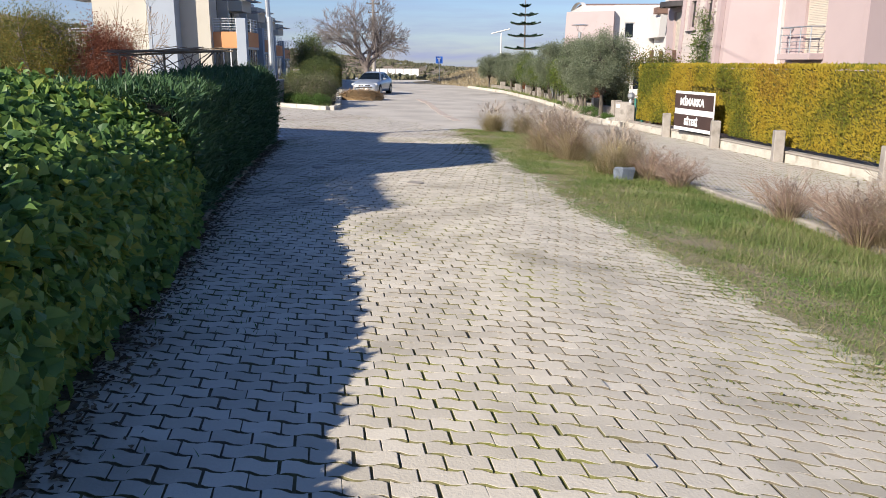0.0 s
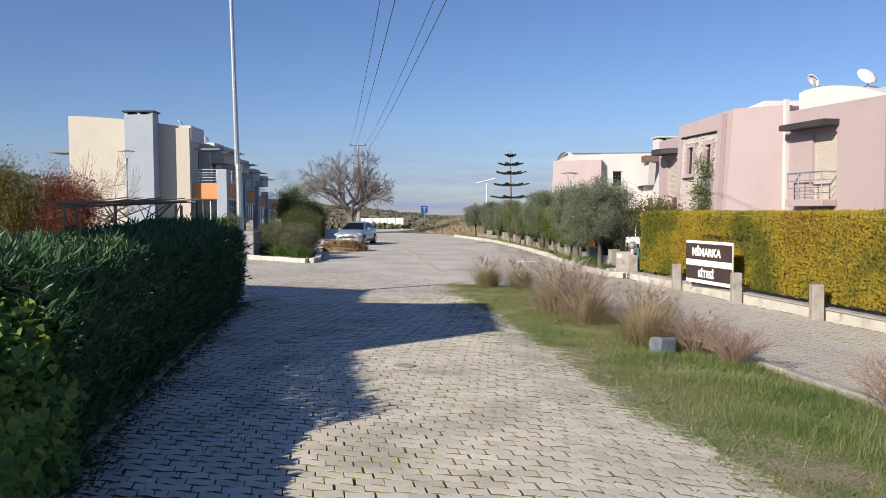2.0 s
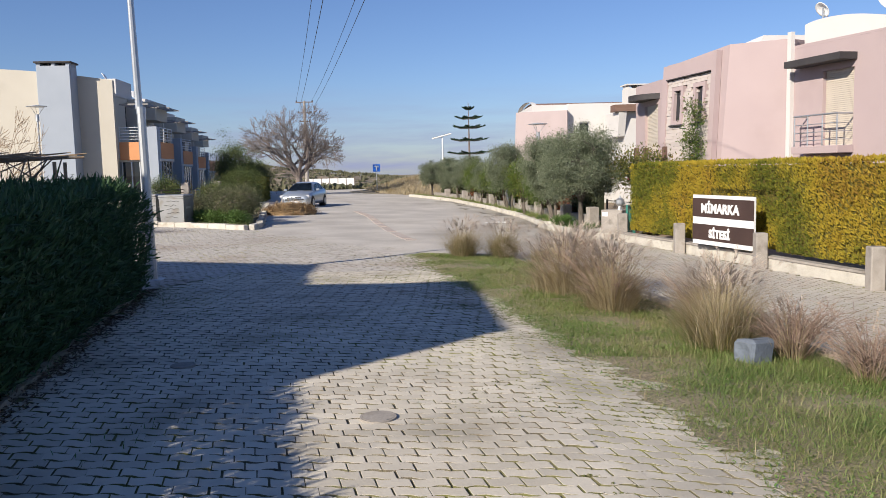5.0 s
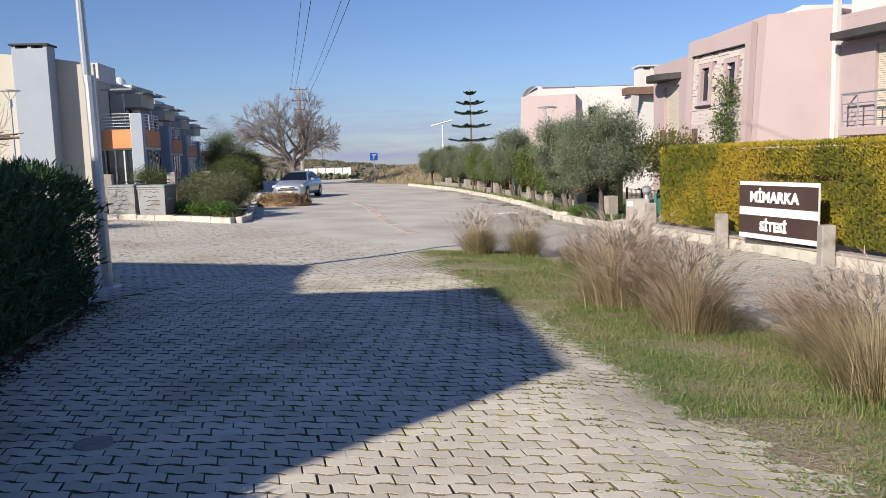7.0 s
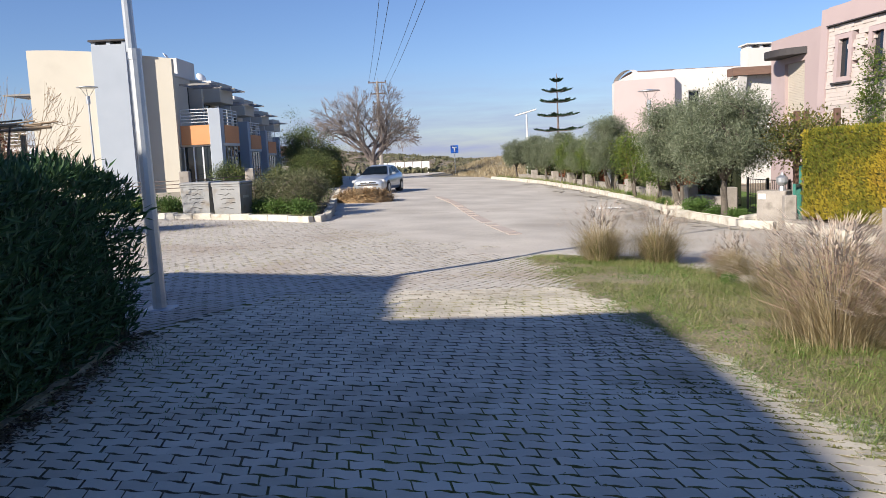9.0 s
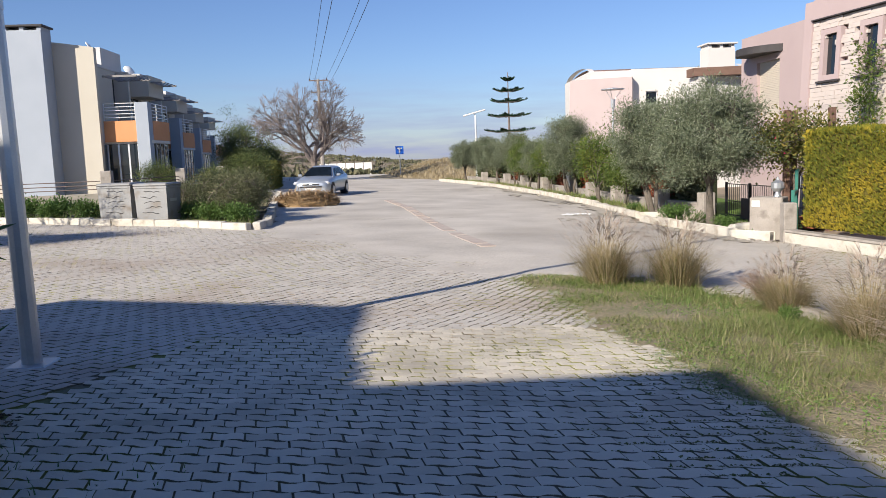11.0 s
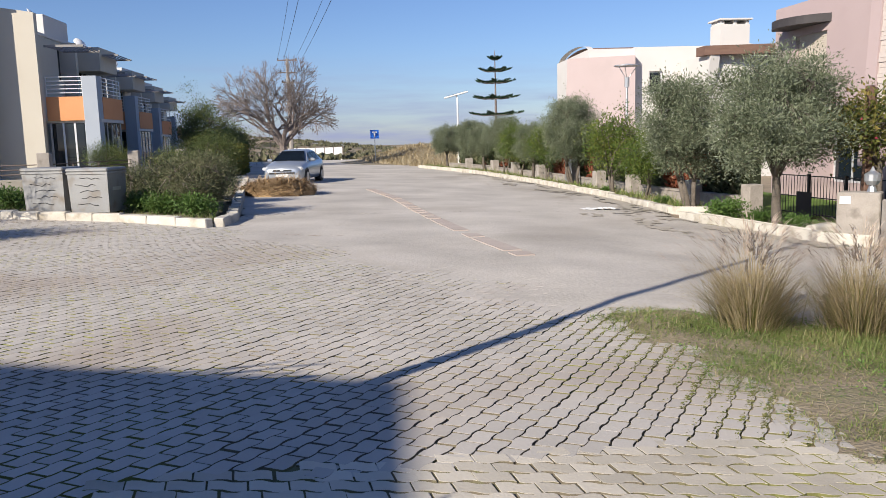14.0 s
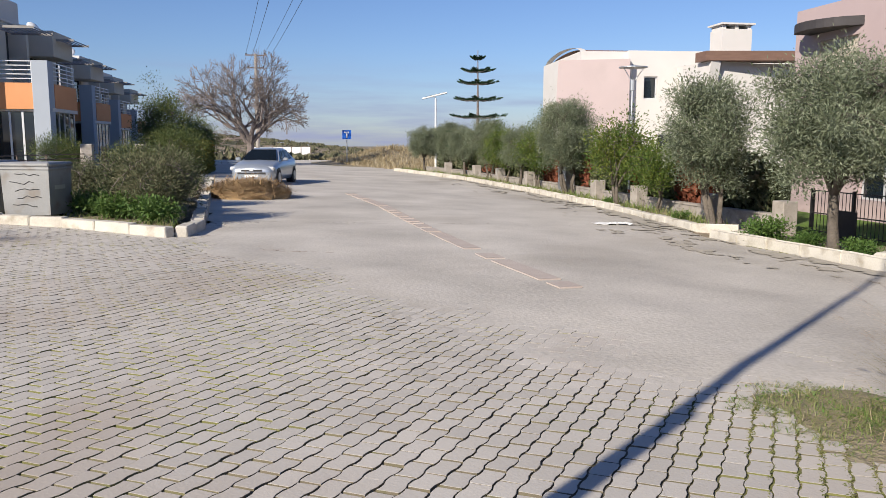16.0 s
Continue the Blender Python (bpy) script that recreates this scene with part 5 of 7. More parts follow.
def norfolk():
    t = thing("norfolk_pine", "tiered Norfolk Island pine with flat whorls", "tree", at=(6.65, 67.0, g(6.65, 67)))
    rng = np.random.default_rng(61)
    part("trunk", tb([(0, 0, -0.1), (0.02, 0, 3.5), (0, 0, 7.3)], [0.13, 0.08, 0.02], n=8), M["greybark"], t)
    for z, r in ((1.6, 1.9), (2.45, 1.8), (3.4, 1.65), (4.4, 1.4), (5.35, 1.15), (6.05, 0.95), (6.75, 0.35)):
        bm = bmesh.new()
        P, D = [], []
        for i in range(7):
            a = i * 0.898 + z
            tip = Vector((r * math.cos(a), r * math.sin(a), z + 0.1))
            mid = Vector((r * 0.5 * math.cos(a), r * 0.5 * math.sin(a), z - 0.02))
            tube(bm, [(0, 0, z), mid, tip], [0.025, 0.02, 0.008], n=4)
            for q in range(120):
                s = rng.uniform(0.12, 1)
                c = Vector((0, 0, z)).lerp(mid, s * 2) if s < 0.5 else mid.lerp(tip, s * 2 - 1)
                w = 0.3 * r * 0.5 * math.sin(math.pi * min(1, s * 0.95)) + 0.03
                o = rng.normal(0, w * 0.6)
                P.append((c.x - math.sin(a) * o, c.y + math.cos(a) * o, c.z + abs(rng.normal(0, 0.04))))
                D.append((math.cos(a) - math.sin(a) * o * 3, math.sin(a) + math.cos(a) * o * 3, 0.5))
        w = part("whorl", bm, M["greybark"], t)
        leaves("needles", np.array(P), np.array(D), rng.normal(0, 0.4, (len(P), 3)) + (0, 0, 1), 0.2, 0.07, M["arauc"], w, 0.2)
    return t


norfolk()

# ---- verge grass and tussocks ----
rng = np.random.default_rng(71)


def scatter(poly, n, x0, x1, y0, y1, power=1.0):
    x = rng.uniform(x0, x1, n)
    y = y0 + (y1 - y0) * rng.uniform(0, 1, n) ** power
    k = ragged(x, y) if poly is VERGE else inside(poly, x, y)
    return x[k], y[k]


def turf(name, x, y, lo, hi, wid, material, seed, label, sparse=0.0, bend=0.6, lift=0.025, matted=0.0):
    dens = np.array([noise.noise(Vector((a * 0.9, b * 0.9, seed))) for a, b in zip(x, y)])
    k = dens > sparse - 0.5 + rng.uniform(-0.3, 0.3, len(x))
    x, y, dens = x[k], y[k], dens[k]
    n = len(x)
    lift = lift[k] if isinstance(lift, np.ndarray) else lift
    P = np.stack([x, y, G(x, y) + lift], 1)
    D = rng.normal(0, 0.42 + matted, (n, 3)) * (1, 1, 0) + (0, 0, 1)
    L = (lo + (hi - lo) * rng.uniform(0, 1, n) ** 1.6) * (0.75 + 0.9 * np.clip(dens + 0.25, 0, 0.9))
    if matted:
        L = L * np.interp(inward(x, y), (-0.2, 0.5, 1.6), (0.35, 0.6, 1.25))
    ob = blades(name, P, D, L, wid * rng.uniform(0.6, 1.3, n), material, None, rng.uniform(0.1, bend, n), 3 if hi > 0.13 else 2, rng)
    tagged(ob, label, "grass", kind="stuff")


def bed_soil(poly, x0, x1, y0, y1):
    ob = sheet("bed_soil", [x0 + 0.2 * i for i in range(int((x1 - x0) / 0.2) + 2)], [y0 + 0.4 * i for i in range(int((y1 - y0) / 0.4) + 2)], 0.12, M["soil"], lambda a, b: inside(poly, a, b), 0.03)
    tagged(ob, "raised bed of dry brown soil behind the kerb", "soil", kind="structure")


def thinned(x, y, power=1.0):
    """Fewer plants towards the lane's edge."""
    k = rng.uniform(0, 1, len(x)) < np.interp(inward(x, y), (-0.2, 0.2, 0.7), (0.3, 0.75, 1.0)) ** power
    return x[k], y[k]


def soil_lift(x, y):
    return np.interp(inward(x, y), (-0.45, 0.0, 0.35, 0.8), (0.0, 0.008, 0.018, 0.03))


x, y = thinned(*scatter(VERGE, 330000, 0, 7, 1.0, 14.5))
turf("verge_grass", x, y, 0.05, 0.17, 0.0065, M["grass"], 3.0, "rough green verge grass with dry blades", 0.08, 1.1, soil_lift(x, y), 0.35)
x, y = thinned(*scatter(VERGE, 260000, 0, 5, 14.0, 26.2))
turf("verge_grass", x, y, 0.04, 0.14, 0.0065, M["grass"], 4.0, "short worn verge grass with bare soil", 0.2, 1.1, soil_lift(x, y), 0.35)


def ground_cover(name, n, x0, x1, y0, y1, seed, size, floor_, material, label):
    """Low leaves in patches over the verge."""
    x, y = thinned(*scatter(VERGE, n, x0, x1, y0, y1))
    d = np.array([noise.noise(Vector((a * 0.7, b * 0.7, seed))) + 0.4 * noise.noise(Vector((a * 3, b * 3, seed))) for a, b in zip(x, y)])
    k = d > floor_ + rng.uniform(-0.15, 0.15, len(x))
    x, y, d = x[k], y[k], d[k]
    m = len(x)
    z = G(x, y) + soil_lift(x, y) + rng.uniform(0.0, 0.07, m) * np.clip(d + 0.3, 0.1, 1.0) * np.interp(inward(x, y), (0, 1.2), (0.3, 1.2))
    P = np.stack([x, y, z], 1)
    L = size * rng.uniform(0.6, 1.4, m)
    ob = leaves(name, P, rng.normal(0, 1, (m, 3)) * (1, 1, 0.35) + (0, 0, 0.15), rng.normal(0, 0.45, (m, 3)) + (0, 0, 1), L, L * 0.6, material, None, 0.2)
    tagged(ob, label, "weeds", kind="stuff")


ground_cover("clover", 120000, 1.5, 7, 1.0, 14.5, 21.0, 0.02, 0.05, M["clover"], "low green clover and leafy weeds in the grass")
ground_cover("clover", 80000, 0, 5, 14.0, 26.0, 22.0, 0.022, 0.08, M["clover"], "low green clover and leafy weeds in the grass")
x, y = thinned(*scatter(VERGE, 70000, 0, 7, 3.0, 26.2))
m_ = len(x)
ob = blades("dead_grass", np.stack([x, y, G(x, y) + soil_lift(x, y) + rng.uniform(0.004, 0.03, m_)], 1), rng.normal(0, 1, (m_, 3)) * (1, 1, 0.15) + (0, 0, 0.15), rng.uniform(0.05, 0.16, m_), 0.0045, M["drygrass"], None, 0.15, 2, rng)
tagged(ob, "pale dead grass matted on the soil", "grass", kind="stuff")
def joint_moss(n, turn, y0, y1, reach, seed):
    """Moss along the paver joints near the verge."""
    c, q = math.cos(radians(turn)), math.sin(radians(turn))
    ye = rng.uniform(y0, y1, n)
    xe = poly_at(VERGE_EDGE[:10], ye) + 0.25 - np.abs(rng.normal(0, reach, n))
    a, b = xe * c + ye * q, (np.round((-xe * q + ye * c) / PW - 0.5) + 0.5) * PW + rng.normal(0, 0.006, n)
    x, y = a * c - b * q, a * q + b * c
    d = np.array([noise.noise(Vector((u * 1.1, v * 1.1, seed))) + 0.5 * noise.noise(Vector((u * 6, v * 6, seed + 2))) for u, v in zip(x, y)])
    k = d > 0.02 + 0.22 * (poly_at(VERGE_EDGE[:10], y) - x - 0.4)
    x, y = x[k], y[k]
    m = len(x)
    L = rng.uniform(0.012, 0.03, m)
    ob = leaves("moss", np.stack([x, y, G(x, y) + rng.uniform(0.003, 0.012, m)], 1), rng.normal(0, 1, (m, 3)) * (1, 1, 0.12), rng.normal(0, 0.4, (m, 3)) + (0, 0, 1), L, L * 0.7, M["moss"])
    tagged(ob, "olive-green moss in the joints of the pavers", "moss", kind="stuff")


joint_moss(95000, -7.0, 2.0, 21.3, 0.75, 31.0)
joint_moss(13000, 57.0, 22.0, 25.6, 0.4, 37.0)
GARDENS = [(-26, 44), (-14.2, 39.4), (-10.7, 38.1), (-7.2, 36.9), (-5.1, 35.4), (-5.1, 36.5), (-5.6, 40.5), (-6.4, 47), (-7.2, 54), (-9, 62), (-24, 62)]
x, y = scatter(GARDENS, 26000, -22, -5, 35, 56, 1.4)
turf("garden_weeds", x, y, 0.08, 0.3, 0.014, M["grass"], 6.0, "unkempt green weeds in the planted corner", 0.35, lift=0.12)
bed_soil(GARDENS, -27, -5, 35, 62.5)
BEDS = [(6.15, 36.3), (6.3, 33.6), (6.6, 31.9), (7.2, 31.4), (8.4, 33.0), (7.6, 36.3)]
x, y = scatter(BEDS, 9000, 5, 9, 31, 37)
turf("bed_grass", x, y, 0.03, 0.14, 0.012, M["rosette"], 7.0, "low green growth under the olive trees", 0.3, lift=0.12)
bed_soil(BEDS, 5, 9, 31, 37)
STRIP = [(6.2, 37.9), (6.3, 43.0), (5.95, 50.6), (4.7, 62.6), (2.4, 72.5), (3.0, 73.0), (5.5, 62.8), (6.75, 50.8), (7.15, 43.0), (7.1, 37.9)]
x, y = scatter(STRIP, 40000, 2, 8, 37.5, 73)
turf("strip_grass", x, y, 0.1, 0.32, 0.018, M["grass"], 8.0, "low green strip between kerb and garden wall", 0.2, lift=0.12)
bed_soil(STRIP, 2, 8, 37.5, 73.5)
FARV = [(2.6, 74.5), (-0.5, 84), (-1.5, 92), (-2.0, 108), (12, 108), (12, 76)]
x, y = scatter(FARV, 30000, -2, 12, 74, 108)
def bank_h(x, y):
    return 1.5 * np.exp(-(((np.asarray(x) - 4.5) / 4.5) ** 2) - ((np.asarray(y) - 95) / 9) ** 2)


turf("far_verge", x, y, 0.15, 0.5, 0.05, M["drygrass"], 9.0, "dry grass on the bank at the street's end", 0.1, lift=bank_h(x, y))
bk = sheet("earth_bank", [-4 + 0.8 * i for i in range(24)], [74 + 1.0 * i for i in range(42)], -0.03, M["soil"])
for v in bk.data.vertices:
    v.co.z += float(bank_h(v.co.x, v.co.y)) - 0.02
tagged(bk, "low grassy earth bank at the street's end", "bank", kind="structure")


def tussock(name, label, h, spread, n, seed, base_mat, plume_n, plume_mat, russet=0):
    t = thing(name, label, "grass tussock", "dry tussocks")
    r = np.random.default_rng(seed)
    for nm, m, mt, hh, wd in (("blades", n, M["drygrass"], h * 0.82, 0.0055), ("green_blades", n // 2, base_mat, h * 0.62, 0.0065)):
        a = r.uniform(0, 6.283, m)
        rad = np.abs(r.normal(0, 0.13 * spread, m))
        P = np.stack([rad * np.cos(a), rad * np.sin(a), np.full(m, -0.03)], 1)
        tilt = np.abs(r.normal(0, 0.42, m)) * spread
        D = np.stack([np.cos(a) * tilt, np.sin(a) * tilt, np.ones(m)], 1)
        blades(nm, P, D, hh * r.uniform(0.5, 1.15, m), wd * r.uniform(0.6, 1.2, m), mt, t, r.uniform(0.15, 0.75, m), 4, r)
    if plume_n:
        a = r.uniform(0, 6.283, plume_n)
        tilt = np.abs(r.normal(0.12, 0.36, plume_n)) * spread
        D = np.stack([np.cos(a) * tilt, np.sin(a) * tilt, np.ones(plume_n)], 1)
        D /= np.linalg.norm(D, axis=1, keepdims=True)
        P = np.stack([np.cos(a), np.sin(a), np.zeros(plume_n)], 1) * (0.08 * spread)
        L = h * r.uniform(0.75, 1.12, plume_n)
        blades("stalks", P, D, L, 0.004, M["drygrass"], t, 0.22, 4, r)
        hz = D * (1, 1, 0)
        hz /= np.linalg.norm(hz, axis=1, keepdims=True) + 1e-9
        tips = P + D * (L * 0.93)[:, None] + (hz * 0.6 - np.array((0, 0, 0.55))) * (L * 0.22 * 0.86)[:, None]
        k = 7
        PP = tips.repeat(k, 0) + r.normal(0, 0.012, (plume_n * k, 3)) - D.repeat(k, 0) * r.uniform(0, 0.12, plume_n * k)[:, None]
        DD = D.repeat(k, 0) + hz.repeat(k, 0) * 0.9 + r.normal(0, 0.16, (plume_n * k, 3))
        blades("plumes", PP, DD, r.uniform(0.08, 0.17, plume_n * k), 0.008, plume_mat, t, 0.4, 3, r)
    if russet:
        bm = bmesh.new()
        rr = random.Random(seed)
        for i in range(russet):
            a = rr.uniform(0, 6.283)
            s = rr.uniform(0.1, 0.75) * spread
            e = Vector((math.cos(a) * s * 0.7, math.sin(a) * s * 0.7, h * rr.uniform(0.35, 0.75)))
            tube(bm, [(e.x * 0.1, e.y * 0.1, -0.02), e * 0.55 + Vector((0, 0, 0.06)), e], [0.005, 0.004, 0.002], n=3, cap=False)
            for q in range(5):
                f = e * rr.uniform(0.5, 1.0)
                tube(bm, [f, f + Vector((rr.gauss(0, 0.08), rr.gauss(0, 0.08), rr.uniform(0.02, 0.14)))], [0.003, 0.0015], n=3, cap=False)
        part("brushwood", bm, M["russet"], t, "brown wiry twigs")
    return t


tus_a = tussock("fountain_grass", "dry fountain grass with pale seed plumes on the verge", 1.15, 1.05, 2200, 81, M["greentuft"], 170, M["plume"])
tus_b = tussock("russet_grass", "pale dry bunch grass with beige plumes on the verge", 1.1, 1.3, 2000, 82, M["drygrass"], 260, M["plume"], 60)
tus_c = tussock("weed_stalks", "wiry brown weed stalks on the verge", 0.8, 1.2, 240, 83, M["drygrass"], 25, M["plume"], 120)
for i, (x, y, a, s, src) in enumerate(((1.55, 24.75, 0, 0.95, tus_a), (2.45, 24.55, 80, 0.95, tus_a), (2.75, 17.1, 40, 1.0, tus_b), (2.45, 18.6, 160, 1.15, tus_b), (3.0, 19.6, 220, 1.05, tus_b), (3.05, 21.2, 10, 0.85, tus_a), (2.98, 22.6, 300, 0.7, tus_a), (3.15, 14.55, 120, 1.0, tus_a), (3.55, 15.7, 20, 0.9, tus_b), (3.75, 14.2, 70, 1.0, tus_c), (4.0, 13.3, 190, 0.9, tus_c), (4.7, 10.6, 250, 1.05, tus_c), (5.1, 9.6, 20, 1.15, tus_c), (5.3, 8.6, 120, 1.1, tus_b), (4.9, 9.0, 310, 1.0, tus_c), (3.9, 16.9, 330, 0.9, tus_c), (3.2, 23.6, 200, 0.6, tus_c))):
    plant(src, x, y, a, s, first=src.get("used") is None, dz=0.02)
    src["used"] = 1
for src in (tus_a, tus_b, tus_c):
    del src["used"]

# far scrub on the slopes
n = 9000
x, y = rng.uniform(-300, 200, n), 112 + 620 * rng.uniform(0, 1, n) ** 1.5
k = 9
C = np.stack([x, y, G(x, y) + 0.9 * hill(x, y)], 1).repeat(k, 0)
sc = rng.uniform(0.25, 0.9, n).repeat(k)[:, None] * (1 + y.repeat(k)[:, None] / 500)
P = C + rng.normal(0, 0.5, (n * k, 3)) * sc * (1.3, 1.3, 0.3)
ob = leaves("far_scrub", P, rng.normal(0, 0.5, (n * k, 3)) + (0, 0, 1), rng.normal(0, 1, (n * k, 3)) + (0, -1, 0.3), (1.0 * sc)[:, 0], (0.9 * sc)[:, 0], M["scrub"])
tagged(ob, "low dark scrub on dry slopes", "scrub", kind="stuff")

# leaf litter and small weeds below the hedge
n = 5000
y = rng.uniform(1.0, 19.5, n)
x = poly_at(HEDGE_FACE, y) + np.abs(rng.normal(0, 0.14, n)) - 0.05
P = np.stack([x, y, G(x, y) + 0.02 + rng.uniform(0, 0.012, n)], 1)
ob = leaves("leaf_litter", P, rng.normal(0, 1, (n, 3)) * (1, 1, 0.15), rng.normal(0, 0.25, (n, 3)) + (0, 0, 1), rng.uniform(0.025, 0.07, n), rng.uniform(0.015, 0.035, n), M["litter"])
tagged(ob, "dead leaves swept along the foot of the hedge", "leaf litter", kind="stuff")
n = 5000
y = rng.uniform(1.0, 19.0, n)
x = poly_at(HEDGE_FACE, y) + rng.uniform(0.0, 1.3, n) ** 1.5
turf("hedge_foot_weeds", x, y, 0.02, 0.07, 0.007, M["rosette"], 12.0, "small weeds in the joints by the hedge", 0.75)

# ---- things along the lane ----
def lane_pole():
    x, y = -4.42, 21.0
    p = thing("street_lamp_pole", "tall tapered galvanised street lamp pole by the hedge", "lamp pole", at=(x, y, g(x, y)))
    part("shaft", tb([(0, 0, -0.1), (-0.03, 0.0, 3.0), (-0.06, 0, 3.02), (-0.17, 0.02, 8.6)], [0.082, 0.072, 0.062, 0.035], n=10), M["metal"], p)
    part("collar", tb([(-0.03, 0, 2.93), (-0.031, 0, 3.05)], 0.079, n=10), M["metal"], p)
    part("base_plate", bx(-0.17, 0.17, -0.17, 0.17, -0.06, 0.025, bev=0.01), M["metal"], p)
    part("arm", tb([(-0.17, 0.02, 8.55), (0.3, 0.1, 8.95), (1.0, 0.2, 9.05)], [0.04, 0.035, 0.03], n=8), M["metal"], p)
    part("lamp_head", bx(0.9, 1.6, 0.1, 0.36, 9.0, 9.13, bev=0.04), M["metal"], p)


lane_pole()


def letter_bars(parent, text, origin, size, m, material):
    cu = bpy.data.curves.new("lettering", "FONT")
    cu.body, cu.size, cu.extrude, cu.align_x, cu.offset = text, size, 0.008, "CENTER", 0.012
    cu.space_character = 1.05
    ob = new("lettering", cu)
    me = bpy.data.meshes.new_from_object(ob.evaluated_get(bpy.context.evaluated_depsgraph_get()))
    bpy.data.objects.remove(ob)
    o = new("lettering", me)
    me.materials.append(material)
    o.parent = parent
    o.matrix_world = m @ pose(*origin, 90, 0, 0)
    return o


def name_sign():
    p0, p1 = (7.53, 26.02), (8.0, 23.72)
    s = thing("name_sign", "brown and white painted estate name board in the hedge", "sign")
    m, L = frame_of(p0, p1)
    part("board", bx(0, L, 0.0, 0.05, -0.48, 0.74, m=m), M["signwhite"], s, "white board")
    part("panel", bx(0.0, L, -0.012, 0.0, 0.20, 0.66, m=m), M["signbrown"], s, "dark brown band")
    part("panel", bx(0.0, L, -0.012, 0.0, -0.37, 0.02, m=m), M["signbrown"], s, "dark brown band")
    letter_bars(s, "M\u0130MARKA", (L * 0.47, -0.02, 0.31), 0.31, m, M["signwhite"])
    letter_bars(s, "S\u0130TES\u0130", (L * 0.47, -0.02, -0.29), 0.27, m, M["signwhite"])


name_sign()

st = thing("marker_stone", "small blue-grey rough stone block on the verge", "stone", at=(3.2, 13.95, g(3.2, 13.95)))
bm = bmesh.new()
box(bm, -0.16, 0.16, -0.12, 0.12, -0.03, 0.27, bev=0.03, m=pose(0, 0, 0, 0, 6, 25))
bmesh.ops.subdivide_edges(bm, edges=bm.edges[:], cuts=2, use_grid_fill=True)
for v in bm.verts:
    v.co += Vector((1, 1, 0.7)) * 0.035 * noise.noise(v.co * 6)
part("block", bm, mat("bluegrey_stone", [(0.10, 0.12, 0.15), (0.17, 0.20, 0.25)], 0.9, 6, 40, 0.6), st)

for x, y, r in ((-0.43, 12.1, 0.13), (-2.2, 13.9, 0.11)):
    mh = thing("manhole_cover", "rusty round cover flush with the pavers", "manhole cover", "manhole covers", at=(x, y, g(x, y) + 0.012))
    part("lid", tb([(0, 0, -0.03), (0, 0, 0.016)], r * 0.86, n=24), M["concrete"], mh)
    bm = bmesh.new()
    for i in range(28):
        a, b = 2 * math.pi * i / 28, 2 * math.pi * (i + 1) / 28
        q = [bm.verts.new((r * k * math.cos(t), r * k * math.sin(t), 0.015)) for k in (0.88, 1.0) for t in (a, b)]
        bm.faces.new((q[0], q[2], q[3], q[1]))
    bmesh.ops.remove_doubles(bm, verts=bm.verts, dist=0.001)
    bmesh.ops.solidify(bm, geom=bm.faces[:], thickness=0.03)
    part("ring", bm, M["concrete"], mh)


def pergola():
    p = thing("vine_pergola", "rough cane pergola with a leafless vine behind the hedge", "pergola")
    for x, y in ((-5.7, 20.8), (-5.8, 21.5), (-7.0, 20.8), (-8.1, 20.8), (-8.2, 21.6)):
        part("post", tb([(x, y, g(x, y) - 0.05), (x + 0.02, y, 1.8)], 0.03, n=6), M["cane"], p)
    r = random.Random(4)
    for y in (20.8, 21.5):
        part("beam", tb([(-8.4, y, 1.76), (-7.0, y, 1.82), (-5.45, y, 1.88)], 0.02, n=6), M["cane"], p)
    for i in range(26):
        x0 = -8.5 + r.uniform(0, 1.0)
        y0 = 20.3 + 1.4 * i / 25 + r.uniform(-0.1, 0.1)
        part("cane", tb([(x0, y0, 1.84 + r.uniform(-0.03, 0.06)), (x0 + 1.0, y0 + r.uniform(-0.1, 0.1), 1.87), (x0 + r.uniform(1.8, 2.2), y0 + r.uniform(-0.3, 0.3), 1.9 + r.uniform(-0.04, 0.08))], 0.010, n=5), M["cane"], p)
    bm = bmesh.new()
    for i in range(16):
        a = r.uniform(-7.8, -6.2)
        tube(bm, [(a, 21.4, 0.6 + r.uniform(-0.4, 0.4)), (a + r.uniform(-0.7, 0.7), 21.4 + r.uniform(-0.4, 0.4), 1.4), (a + r.uniform(-1.2, 1.2), 21.4 + r.uniform(-0.8, 0.8), 1.88)], [0.03, 0.02, 0.01], n=5)
    part("vine_stem", bm, M["greybark"], p, "dark twisted vine stems")
    p.location = (0.1, -0.8, 0.0)


pergola()


